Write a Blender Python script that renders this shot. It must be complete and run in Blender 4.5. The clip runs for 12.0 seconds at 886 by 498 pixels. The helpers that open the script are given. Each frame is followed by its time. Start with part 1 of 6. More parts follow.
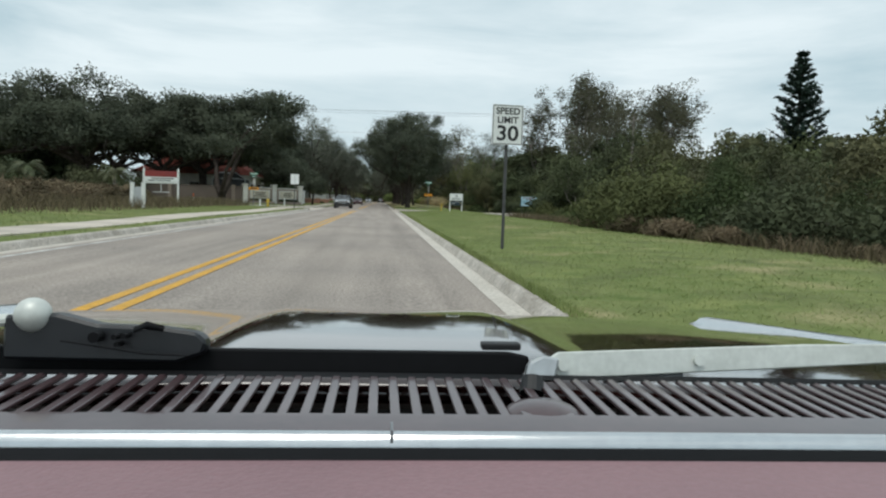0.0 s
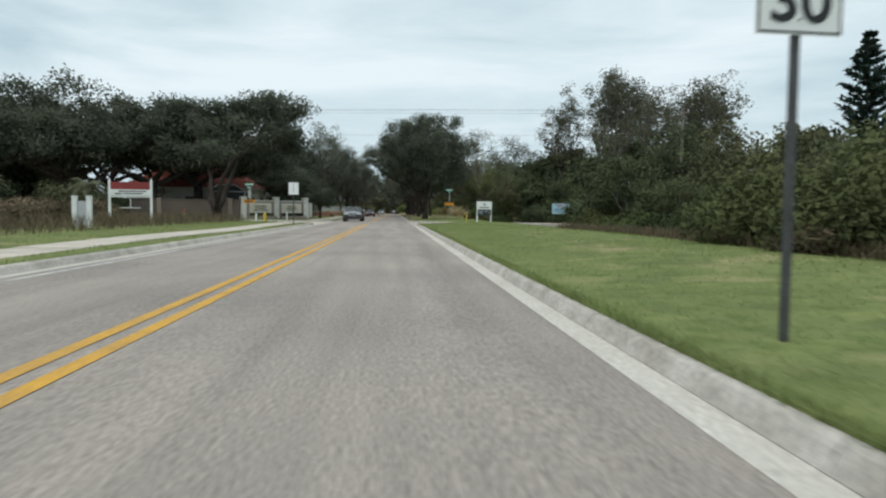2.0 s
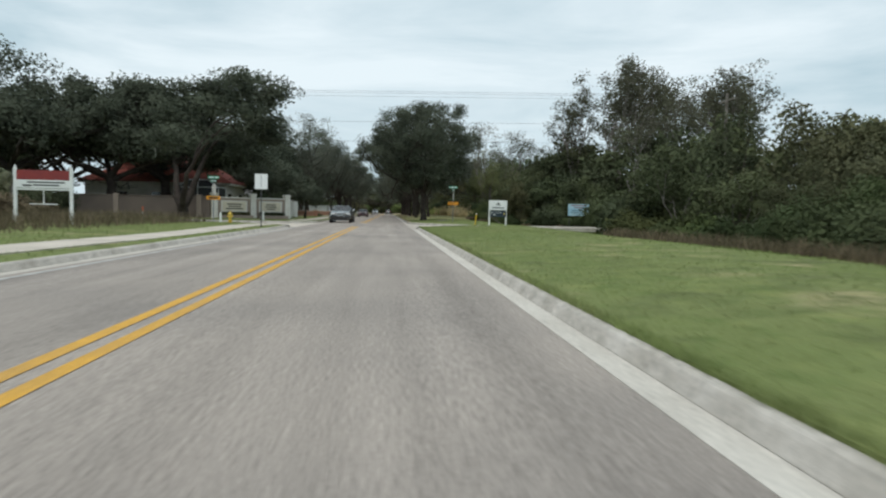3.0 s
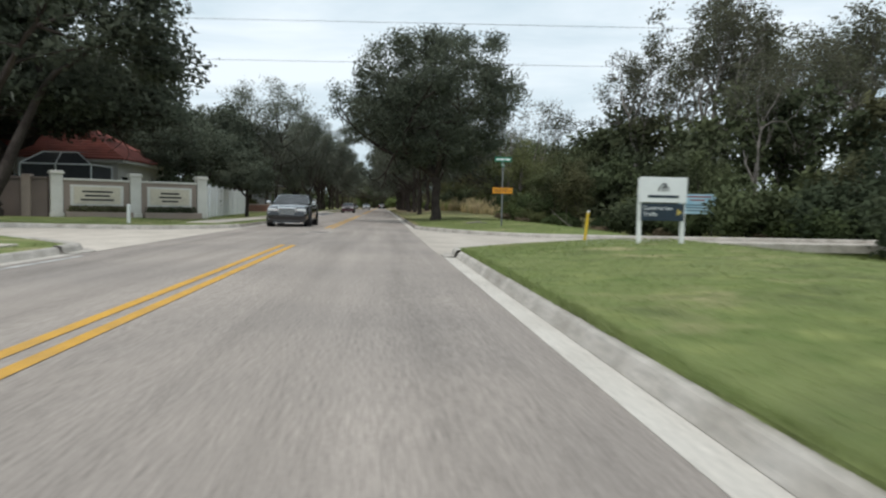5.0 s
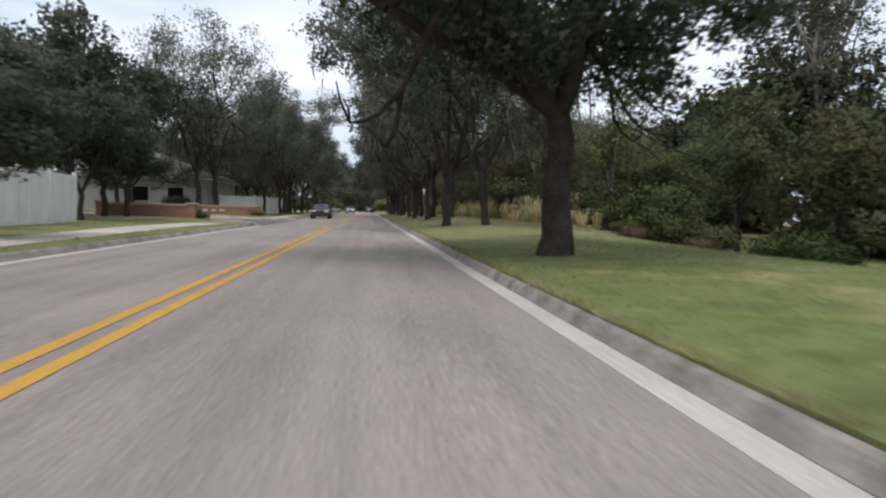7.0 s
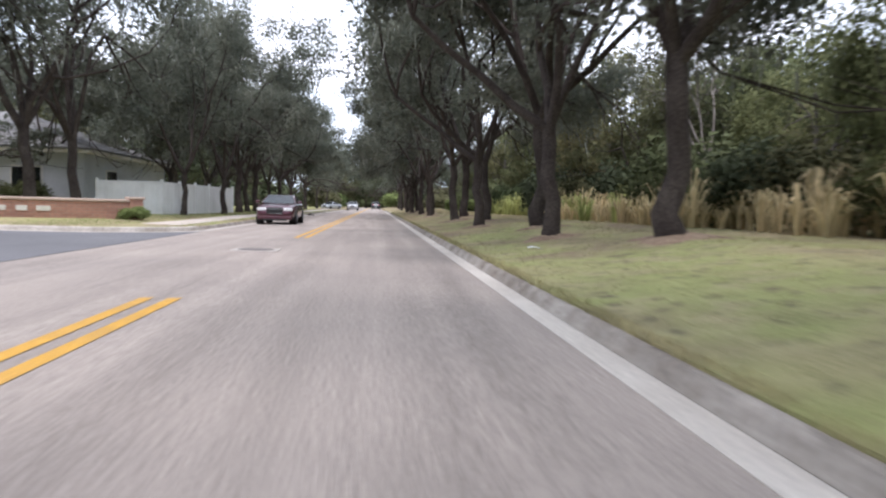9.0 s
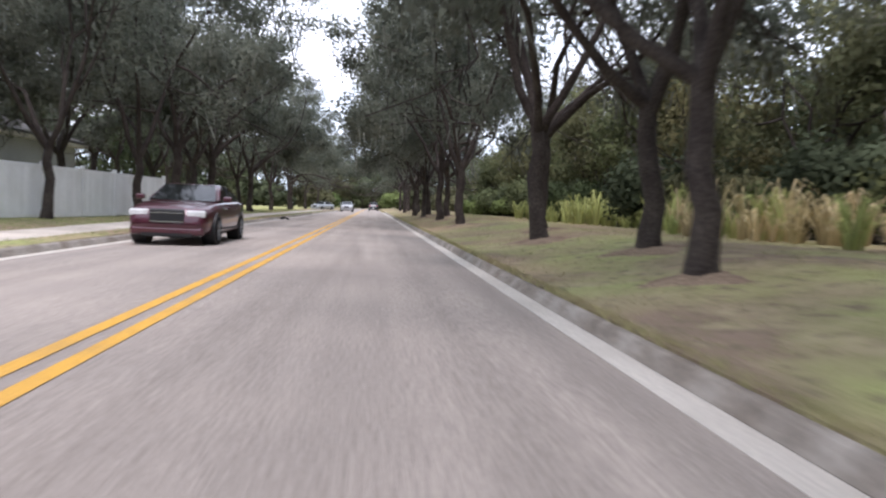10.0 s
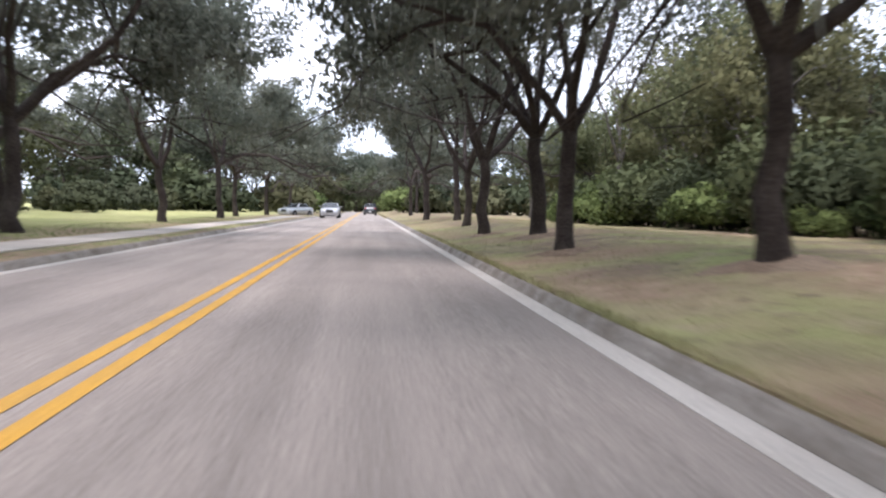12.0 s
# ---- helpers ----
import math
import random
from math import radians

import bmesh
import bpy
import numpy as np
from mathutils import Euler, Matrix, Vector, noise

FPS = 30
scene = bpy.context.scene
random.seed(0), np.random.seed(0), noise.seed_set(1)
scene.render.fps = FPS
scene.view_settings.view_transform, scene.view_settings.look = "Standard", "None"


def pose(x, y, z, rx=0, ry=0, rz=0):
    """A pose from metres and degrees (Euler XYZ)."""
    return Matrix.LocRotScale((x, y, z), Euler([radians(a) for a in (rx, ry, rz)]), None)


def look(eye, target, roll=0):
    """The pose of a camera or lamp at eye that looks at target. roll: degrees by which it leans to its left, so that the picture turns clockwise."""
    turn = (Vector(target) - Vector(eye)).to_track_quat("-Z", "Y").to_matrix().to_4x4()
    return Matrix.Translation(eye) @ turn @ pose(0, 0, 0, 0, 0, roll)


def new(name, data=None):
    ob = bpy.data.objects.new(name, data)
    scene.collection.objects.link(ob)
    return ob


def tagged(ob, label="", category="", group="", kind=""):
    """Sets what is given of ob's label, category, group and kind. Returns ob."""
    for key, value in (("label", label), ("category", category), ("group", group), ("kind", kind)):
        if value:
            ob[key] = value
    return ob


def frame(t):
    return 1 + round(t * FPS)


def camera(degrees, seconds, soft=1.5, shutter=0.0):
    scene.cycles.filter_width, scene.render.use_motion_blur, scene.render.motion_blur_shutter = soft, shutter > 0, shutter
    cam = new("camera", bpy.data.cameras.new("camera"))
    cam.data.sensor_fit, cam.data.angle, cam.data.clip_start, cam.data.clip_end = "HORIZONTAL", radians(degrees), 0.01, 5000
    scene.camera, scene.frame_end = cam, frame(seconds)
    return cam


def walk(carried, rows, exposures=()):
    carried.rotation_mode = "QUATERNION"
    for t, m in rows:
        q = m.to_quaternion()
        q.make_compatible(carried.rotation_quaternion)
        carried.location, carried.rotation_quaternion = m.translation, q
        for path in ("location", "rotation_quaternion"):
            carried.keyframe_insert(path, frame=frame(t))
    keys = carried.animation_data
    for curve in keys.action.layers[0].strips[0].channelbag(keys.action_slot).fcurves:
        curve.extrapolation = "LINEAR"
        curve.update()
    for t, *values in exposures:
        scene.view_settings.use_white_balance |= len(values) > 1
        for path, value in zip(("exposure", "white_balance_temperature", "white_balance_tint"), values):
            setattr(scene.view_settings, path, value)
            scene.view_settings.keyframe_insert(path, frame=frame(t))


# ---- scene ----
LENS = 66.0
cam = camera(LENS, 12.0, soft=2.2, shutter=0.3)

# seconds, x, y, z, yaw to the left, pitch up, lean to the left
PATH = [
    (0, 0.365, 5.036, 0.904, -5.28, -3.89, 2.05),
    (0.06, 0.366, 5.044, 0.904, -5.28, -3.87, 2.03),
    (0.14, 0.372, 5.105, 0.905, -5.25, -3.80, 1.95),
    (0.5, 0.449, 6.049, 0.912, -5.00, -3.38, 1.38),
    (1, 0.436, 7.752, 0.920, -4.58, -3.05, 1.14),
    (1.5, 0.353, 9.668, 0.923, -4.08, -3.04, 0.97),
    (2, 0.150, 12.780, 0.884, -4.14, -3.08, 0.65),
    (2.5, 0.206, 15.994, 0.920, -4.20, -3.12, 0.98),
    (3, 0.136, 20.743, 0.904, -4.63, -3.05, 1.13),
    (3.2, 0.107, 22.735, 0.933, -4.92, -3.13, 1.15),
    (4.8, 0.337, 41.687, 0.912, -5.39, -3.24, 0.99),
    (5, 0.300, 44.217, 0.903, -5.15, -3.49, 1.25),
    (5.2, 0.265, 46.772, 0.911, -5.15, -3.64, 1.38),
    (5.5, 0.198, 50.702, 0.908, -5.19, -3.66, 1.73),
    (6, 0.285, 57.518, 0.878, -5.31, -3.62, 1.57),
    (6.4, 0.232, 62.836, 0.904, -5.55, -3.40, 2.02),
    (6.5, 0.221, 64.160, 0.896, -5.47, -3.28, 1.42),
    (6.6, 0.171, 65.480, 0.901, -5.68, -3.23, 2.12),
    (7, -0.011, 70.743, 0.874, -6.36, -3.12, 1.82),
    (7.2, 0.014, 73.430, 0.920, -6.59, -2.90, 2.10),
    (8.8, 0.215, 95.471, 0.852, -5.70, -3.48, 1.48),
    (9, 0.131, 98.225, 0.877, -5.70, -3.50, 1.67),
    (9.2, 0.071, 101.030, 0.886, -5.92, -3.46, 1.66),
    (9.5, 0.034, 105.159, 0.900, -5.79, -3.44, 1.78),
    (10, -0.057, 112.249, 0.900, -6.04, -3.35, 2.50),
    (10.5, 0.004, 119.318, 0.897, -5.70, -3.13, 1.73),
    (10.8, -0.021, 123.850, 0.891, -5.70, -3.04, 1.32),
    (11, 0.001, 127.004, 0.903, -5.66, -2.98, 1.30),
    (11.2, -0.030, 130.246, 0.930, -5.59, -3.13, 1.00),
    (11.5, -0.179, 135.217, 0.887, -6.12, -3.04, 1.36),
    (11.8, -0.217, 140.351, 0.889, -6.26, -3.11, 1.41),
    (12, -0.191, 143.774, 0.953, -6.36, -3.26, 1.51),
]


# the plan below is drawn in units of this many metres: the speed limit plate is 0.61 m wide
UNIT = 1.13


def eye_pose(x, y, z, yaw, pitch, lean):
    return pose(x * UNIT, y * UNIT, z * UNIT, 90 + pitch, 0, yaw) @ pose(0, 0, 0, 0, 0, lean)


walk(cam, [(r[0], eye_pose(*r[1:])) for r in PATH],
     exposures=[(0.0, 0.0, 6250, 7), (3.0, 0.02, 6200, 8), (5.0, 0.15, 6230, 11), (6.0, 0.32, 6220, 14), (7.0, 0.25, 6200, 20), (9.0, 1.2, 6050, 23), (10.5, 1.2, 6030, 24), (12.0, 1.42, 6000, 24)])

# ---------------------------------------------------------------- world and sun
SUN_EL, SUN_AZ = radians(68), radians(200)
world = bpy.data.worlds.new("overcast_sky")
scene.world = world
world.use_nodes = True
wn, wl = world.node_tree.nodes, world.node_tree.links
wn.clear()
w_out = wn.new("ShaderNodeOutputWorld")
w_bg = wn.new("ShaderNodeBackground")
w_sky = wn.new("ShaderNodeTexSky")
w_sky.sky_type, w_sky.sun_disc = "NISHITA", False
w_sky.sun_elevation, w_sky.sun_rotation = SUN_EL, SUN_AZ
w_sky.air_density, w_sky.dust_density = 1.0, 3.0
w_scale = wn.new("ShaderNodeVectorMath")
w_scale.operation = "SCALE"
w_scale.inputs["Scale"].default_value = 0.08
w_co = wn.new("ShaderNodeTexCoord")
w_map = wn.new("ShaderNodeMapping")
w_map.inputs["Scale"].default_value = (1.0, 1.3, 5.0)
w_noise = wn.new("ShaderNodeTexNoise")
w_noise.inputs["Scale"].default_value = 1.7
w_noise.inputs["Detail"].default_value = 7.0
w_noise.inputs["Roughness"].default_value = 0.55
w_noise.inputs["Distortion"].default_value = 0.4
w_ramp = wn.new("ShaderNodeValToRGB")
w_ramp.color_ramp.elements[0].position = 0.36
w_ramp.color_ramp.elements[0].color = (0.56, 0.69, 0.735, 1)
w_ramp.color_ramp.elements[1].position = 0.62
w_ramp.color_ramp.elements[1].color = (0.92, 0.99, 1.0, 1)
w_mix = wn.new("ShaderNodeMixRGB")
w_mix.inputs["Fac"].default_value = 0.88
wl.new(w_sky.outputs["Color"], w_scale.inputs[0])
wl.new(w_co.outputs["Generated"], w_map.inputs["Vector"])
wl.new(w_map.outputs["Vector"], w_noise.inputs["Vector"])
wl.new(w_noise.outputs["Fac"], w_ramp.inputs["Fac"])
wl.new(w_scale.outputs["Vector"], w_mix.inputs["Color1"])
wl.new(w_ramp.outputs["Color"], w_mix.inputs["Color2"])
wl.new(w_mix.outputs["Color"], w_bg.inputs["Color"])
w_bg.inputs["Strength"].default_value = 1.0
wl.new(w_bg.outputs["Background"], w_out.inputs["Surface"])

sun = new("sun", bpy.data.lights.new("sun", "SUN"))
sun.data.energy, sun.data.angle, sun.data.color = 1.3, radians(30), (1.0, 0.94, 0.86)
sun.matrix_world = look((math.sin(SUN_AZ) * 50, math.cos(SUN_AZ) * 50, math.tan(SUN_EL) * 50), (0, 0, 0))

# ---------------------------------------------------------------- materials
def material(name, base, rough=0.7, metal=0.0, second=None, scale=6.0, fine=60.0, fine_amount=0.15, bump=0.0,
             bump_scale=80.0, coat=0.0, random_amount=0.0, island_amount=0.0, spec=0.5, translucent=0.0, emit=0.0, world=False, tints=()):
    """Colour with broad stains towards a second tone, fine grain, relief, and variation from piece to piece."""
    m = bpy.data.materials.new(name)
    m.use_nodes = True
    n, l = m.node_tree.nodes, m.node_tree.links
    b = n["Principled BSDF"]
    place = n.new("ShaderNodeNewGeometry").outputs["Position"] if world else n.new("ShaderNodeTexCoord").outputs["Object"]
    broad = n.new("ShaderNodeTexNoise")
    broad.inputs["Scale"].default_value, broad.inputs["Detail"].default_value = scale, 5.0
    l.new(place, broad.inputs["Vector"])
    ramp = n.new("ShaderNodeMapRange")
    ramp.inputs["From Min"].default_value, ramp.inputs["From Max"].default_value = 0.35, 0.68
    l.new(broad.outputs["Fac"], ramp.inputs["Value"])
    mix = n.new("ShaderNodeMixRGB")
    mix.inputs["Color1"].default_value = (*base, 1)
    mix.inputs["Color2"].default_value = (*(second or [v * 0.75 for v in base]), 1)
    l.new(ramp.outputs["Result"], mix.inputs["Fac"])
    colour = mix.outputs["Color"]
    if tints:
        info = n.new("ShaderNodeObjectInfo")
        kinds_ = n.new("ShaderNodeValToRGB")
        el = kinds_.color_ramp.elements
        while len(el) < len(tints):
            el.new(0.5)
        for i, c in enumerate(tints):
            el[i].position, el[i].color = i / (len(tints) - 1), (*c, 1)
        l.new(info.outputs["Random"], kinds_.inputs["Fac"])
        tint = n.new("ShaderNodeMixRGB")
        tint.blend_type = "MULTIPLY"
        tint.inputs["Fac"].default_value = 1.0
        l.new(colour, tint.inputs["Color1"])
        l.new(kinds_.outputs["Color"], tint.inputs["Color2"])
        colour = tint.outputs["Color"]
    grain = n.new("ShaderNodeTexNoise")
    grain.inputs["Scale"].default_value, grain.inputs["Detail"].default_value = fine, 3.0
    l.new(place, grain.inputs["Vector"])
    hue = n.new("ShaderNodeHueSaturation")
    gain = n.new("ShaderNodeMapRange")
    gain.inputs["From Min"].default_value, gain.inputs["From Max"].default_value = 0.3, 0.7
    gain.inputs["To Min"].default_value, gain.inputs["To Max"].default_value = 1 - fine_amount, 1 + fine_amount
    l.new(grain.outputs["Fac"], gain.inputs["Value"])
    value = gain.outputs["Result"]
    for amount, kind, out in ((random_amount, "ShaderNodeObjectInfo", "Random"), (island_amount, "ShaderNodeNewGeometry", "Random Per Island")):
        if amount:
            info = n.new(kind)
            r = n.new("ShaderNodeMapRange")
            r.inputs["To Min"].default_value, r.inputs["To Max"].default_value = 1 - amount, 1 + amount
            l.new(info.outputs[out], r.inputs["Value"])
            mul = n.new("ShaderNodeMath")
            mul.operation = "MULTIPLY"
            l.new(value, mul.inputs[0])
            l.new(r.outputs["Result"], mul.inputs[1])
            value = mul.outputs["Value"]
    l.new(value, hue.inputs["Value"])
    l.new(colour, hue.inputs["Color"])
    l.new(hue.outputs["Color"], b.inputs["Base Color"])
    b.inputs["Roughness"].default_value, b.inputs["Metallic"].default_value = rough, metal
    b.inputs["Specular IOR Level"].default_value = spec
    b.inputs["Coat Weight"].default_value = coat
    b.inputs["Coat Roughness"].default_value = 0.04
    if bump:
        bn = n.new("ShaderNodeTexNoise")
        bn.inputs["Scale"].default_value, bn.inputs["Detail"].default_value = bump_scale, 4.0
        l.new(place, bn.inputs["Vector"])
        bp = n.new("ShaderNodeBump")
        bp.inputs["Strength"].default_value, bp.inputs["Distance"].default_value = bump, 0.02
        l.new(bn.outputs["Fac"], bp.inputs["Height"])
        l.new(bp.outputs["Normal"], b.inputs["Normal"])
    if emit:
        b.inputs["Emission Color"].default_value, b.inputs["Emission Strength"].default_value = (1, 0.97, 0.9, 1), emit
    if translucent:
        tr = n.new("ShaderNodeBsdfTranslucent")
        ms = n.new("ShaderNodeMixShader")
        ms.inputs["Fac"].default_value = translucent
        l.new(hue.outputs["Color"], tr.inputs["Color"])
        l.new(b.outputs["BSDF"], ms.inputs[1])
        l.new(tr.outputs["BSDF"], ms.inputs[2])
        l.new(ms.outputs["Shader"], n["Material Output"].inputs["Surface"])
    return m


ASPHALT = material("asphalt_worn", (0.360, 0.312, 0.272), 0.9, second=(0.285, 0.250, 0.222), scale=0.35, fine=38, fine_amount=0.34, bump=0.7, bump_scale=90, spec=0.3)


def wear_in_lanes(m):
    """Polished wheel tracks along the lanes and long, faint stains between them."""
    n, l = m.node_tree.nodes, m.node_tree.links
    b = n["Principled BSDF"]
    old = b.inputs["Base Color"].links[0].from_socket
    geo = n.new("ShaderNodeNewGeometry")
    sep = n.new("ShaderNodeSeparateXYZ")
    l.new(geo.outputs["Position"], sep.inputs["Vector"])
    turn = n.new("ShaderNodeMath")
    turn.operation = "MULTIPLY_ADD"
    turn.inputs[1].default_value, turn.inputs[2].default_value = 2 * math.pi / (1.62 * UNIT), 1.2
    l.new(sep.outputs["X"], turn.inputs[0])
    wave = n.new("ShaderNodeMath")
    wave.operation = "SINE"
    l.new(turn.outputs["Value"], wave.inputs[0])
    stretch = n.new("ShaderNodeVectorMath")
    stretch.operation = "MULTIPLY"
    stretch.inputs[1].default_value = (2.4, 0.11, 1.0)
    l.new(geo.outputs["Position"], stretch.inputs[0])
    streak = n.new("ShaderNodeTexNoise")
    streak.inputs["Scale"].default_value, streak.inputs["Detail"].default_value = 1.0, 6.0
    l.new(stretch.outputs["Vector"], streak.inputs["Vector"])
    add = n.new("ShaderNodeMath")
    add.operation = "MULTIPLY_ADD"
    add.inputs[1].default_value = 0.035
    l.new(wave.outputs["Value"], add.inputs[0])
    span = n.new("ShaderNodeMapRange")
    span.inputs["From Min"].default_value, span.inputs["From Max"].default_value = 0.3, 0.7
    span.inputs["To Min"].default_value, span.inputs["To Max"].default_value = 0.86, 1.14
    l.new(streak.outputs["Fac"], span.inputs["Value"])
    l.new(span.outputs["Result"], add.inputs[2])
    hue = n.new("ShaderNodeHueSaturation")
    l.new(add.outputs["Value"], hue.inputs["Value"])
    l.new(old, hue.inputs["Color"])
    l.new(hue.outputs["Color"], b.inputs["Base Color"])


wear_in_lanes(ASPHALT)
ASPHALT_DARK = material("asphalt_grey", (0.17, 0.17, 0.175), 0.9, second=(0.13, 0.13, 0.135), scale=0.4, fine=40, fine_amount=0.25, bump=0.5, spec=0.3)
CONCRETE = material("concrete_pale", (0.56, 0.50, 0.43), 0.9, second=(0.44, 0.39, 0.33), scale=0.9, fine=25, fine_amount=0.14, bump=0.3, random_amount=0.10, spec=0.3, world=True)
GUTTER_MAT = material("gutter_concrete", (0.58, 0.54, 0.48), 0.9, second=(0.49, 0.45, 0.395), scale=0.8, fine=22, fine_amount=0.2, bump=0.3, spec=0.3, world=True)
KERB_MAT = material("concrete_kerb", (0.53, 0.49, 0.44), 0.9, second=(0.36, 0.325, 0.28), scale=2.2, fine=22, fine_amount=0.25, bump=0.4, random_amount=0.05, spec=0.3, world=True)
KERB_DIRTY = material("littered_kerb", (0.37, 0.335, 0.295), 0.95, second=(0.20, 0.17, 0.14), scale=2.4, fine=22, fine_amount=0.3, bump=0.5, random_amount=0.05, spec=0.2, world=True)
YELLOW_LINE = material("yellow_paint", (0.62, 0.34, 0.05), 0.8, second=(0.50, 0.29, 0.07), scale=2.5, fine=45, fine_amount=0.22, bump=0.3, spec=0.3)
WHITE_LINE = material("white_road_paint", (0.6, 0.59, 0.56), 0.85, second=(0.33, 0.32, 0.30), scale=3.0, fine=45, fine_amount=0.25, spec=0.3)
COLLAR = material("worn_collar_concrete", (0.47, 0.43, 0.385), 0.9, second=(0.37, 0.335, 0.30), scale=3, fine=30, fine_amount=0.2, spec=0.3)
IRON = material("cast_iron", (0.19, 0.17, 0.16), 0.8, 0.2, scale=5, fine=60, fine_amount=0.3, bump=0.4)
WHITE_PAINT = material("white_paint", (0.82, 0.83, 0.82), 0.55, second=(0.72, 0.73, 0.71), scale=2.0, fine=30, fine_amount=0.05)
VINYL = material("white_vinyl", (0.84, 0.85, 0.86), 0.5, second=(0.74, 0.75, 0.75), scale=1.2, fine=20, fine_amount=0.05, random_amount=0.05, world=True)
SIGN_WHITE = material("sign_sheet_white", (0.82, 0.83, 0.83), 0.4, second=(0.76, 0.77, 0.77), scale=3, fine_amount=0.04)
SIGN_BLACK = material("sign_ink_black", (0.012, 0.012, 0.014), 0.5, fine_amount=0.05)
SIGN_NAVY = material("sign_navy", (0.018, 0.035, 0.055), 0.45, fine_amount=0.05)
SIGN_GREEN = material("sign_green", (0.0, 0.21, 0.115), 0.4, fine_amount=0.05)
SIGN_YELLOW = material("sign_amber", (0.80, 0.33, 0.012), 0.4, fine_amount=0.06)
SIGN_BLUE = material("sign_light_blue", (0.26, 0.46, 0.60), 0.45, second=(0.45, 0.60, 0.68), scale=1.5, fine_amount=0.05)
SIGN_RED = material("sign_faded_red", (0.27, 0.035, 0.03), 0.55, second=(0.20, 0.03, 0.03), scale=3, fine_amount=0.08)
GOLD = material("sign_gold", (0.65, 0.50, 0.12), 0.5)
BARE_ALUMINIUM = material("bare_aluminium", (0.62, 0.60, 0.55), 0.6, 0.1, second=(0.52, 0.50, 0.46), scale=4, fine_amount=0.08)
GALV = material("galvanised_steel", (0.28, 0.29, 0.30), 0.5, 0.7, scale=6, fine=60, fine_amount=0.2)
POST_STEEL = material("weathered_steel_post", (0.095, 0.095, 0.10), 0.6, 0.4, second=(0.06, 0.06, 0.06), scale=5, fine=50, fine_amount=0.2)
BOLLARD_Y = material("yellow_plastic", (0.72, 0.48, 0.02), 0.5, second=(0.5, 0.34, 0.03), scale=4)
STUCCO_TAN = material("stucco_tan", (0.36, 0.29, 0.245), 0.95, second=(0.29, 0.235, 0.20), scale=0.8, fine=30, fine_amount=0.1, bump=0.5, bump_scale=50, spec=0.2)
STUCCO_BROWN = material("stucco_brown", (0.19, 0.15, 0.13), 0.95, second=(0.145, 0.118, 0.105), scale=0.6, fine=30, fine_amount=0.1, bump=0.5, bump_scale=50, spec=0.2)
STUCCO_CREAM = material("stucco_cream", (0.70, 0.675, 0.62), 0.9, second=(0.60, 0.575, 0.52), scale=1.2, fine=25, fine_amount=0.07, bump=0.3, spec=0.2)
STUCCO_GREY = material("stucco_grey", (0.50, 0.52, 0.54), 0.9, second=(0.43, 0.44, 0.46), scale=0.8, fine=25, fine_amount=0.07, bump=0.3, spec=0.2)
BRICK_PINK = material("brick_salmon", (0.46, 0.25, 0.185), 0.9, second=(0.36, 0.20, 0.155), scale=3, fine=30, fine_amount=0.12, bump=0.4, random_amount=0.12, spec=0.2)
MORTAR = material("mortar", (0.36, 0.31, 0.27), 0.95, fine=40, spec=0.2)
ROOF_TILE = material("roof_tile_red", (0.33, 0.105, 0.08), 0.85, second=(0.24, 0.08, 0.065), scale=1.5, fine=15, fine_amount=0.18, random_amount=0.2, spec=0.2)
ROOF_GREY = material("roof_shingle_grey", (0.27, 0.265, 0.26), 0.9, second=(0.20, 0.195, 0.19), scale=1.0, fine=18, fine_amount=0.2, spec=0.2)
SCREEN_MESH = material("screen_mesh", (0.05, 0.052, 0.055), 0.8, fine=90, fine_amount=0.3)
GLASS_DARK = material("window_glass_dark", (0.015, 0.018, 0.02), 0.05, coat=1.0, fine_amount=0.02, spec=0.9)
BARK = material("oak_bark", (0.076, 0.063, 0.055), 0.95, second=(0.038, 0.030, 0.027), scale=2.2, fine=26, fine_amount=0.4, bump=1.0, bump_scale=22, random_amount=0.15, spec=0.15)
BARK_GREY = material("pale_bark", (0.26, 0.235, 0.21), 0.95, second=(0.12, 0.105, 0.09), scale=2.0, fine=24, fine_amount=0.3, bump=0.8, bump_scale=25, random_amount=0.15, spec=0.15)
WOOD_TINTS = ((0.62, 0.72, 0.66), (0.92, 1.0, 0.86), (0.72, 0.80, 0.72), (1.18, 1.06, 0.86), (0.80, 0.92, 0.76), (1.06, 1.12, 0.84), (0.70, 0.74, 0.70), (1.22, 1.10, 0.92))
OAK_LEAF = material("live_oak_leaves", (0.120, 0.136, 0.096), 0.85, second=(0.086, 0.100, 0.072), scale=0.5, fine=3, fine_amount=0.2, island_amount=0.08, random_amount=0.12, spec=0.10, translucent=0.34)
# oak leaves greyed by moss, and paled further for the avenue's bright hazy light
BRIGHTENED_OAK_LEAF = material("brightened_mossy_oak_leaves", (0.200, 0.212, 0.165), 0.9, second=(0.140, 0.155, 0.118), scale=0.5, fine=3, fine_amount=0.2, island_amount=0.08, random_amount=0.12, spec=0.08, translucent=0.45)
WOOD_LEAF = material("woodland_leaves", (0.128, 0.140, 0.088), 0.85, second=(0.088, 0.097, 0.063), scale=0.4, fine=3, fine_amount=0.2, island_amount=0.08, random_amount=0.12, spec=0.10, translucent=0.24, tints=WOOD_TINTS)
# olive copy of the woodland leaves, brightened to offset the oaks' shade
BRIGHTENED_WOOD_LEAF = material("brightened_olive_leaves", (0.205, 0.208, 0.125), 0.88, second=(0.145, 0.150, 0.092), scale=0.5, fine=3, fine_amount=0.2, island_amount=0.08, random_amount=0.12, spec=0.08, translucent=0.34, tints=WOOD_TINTS)
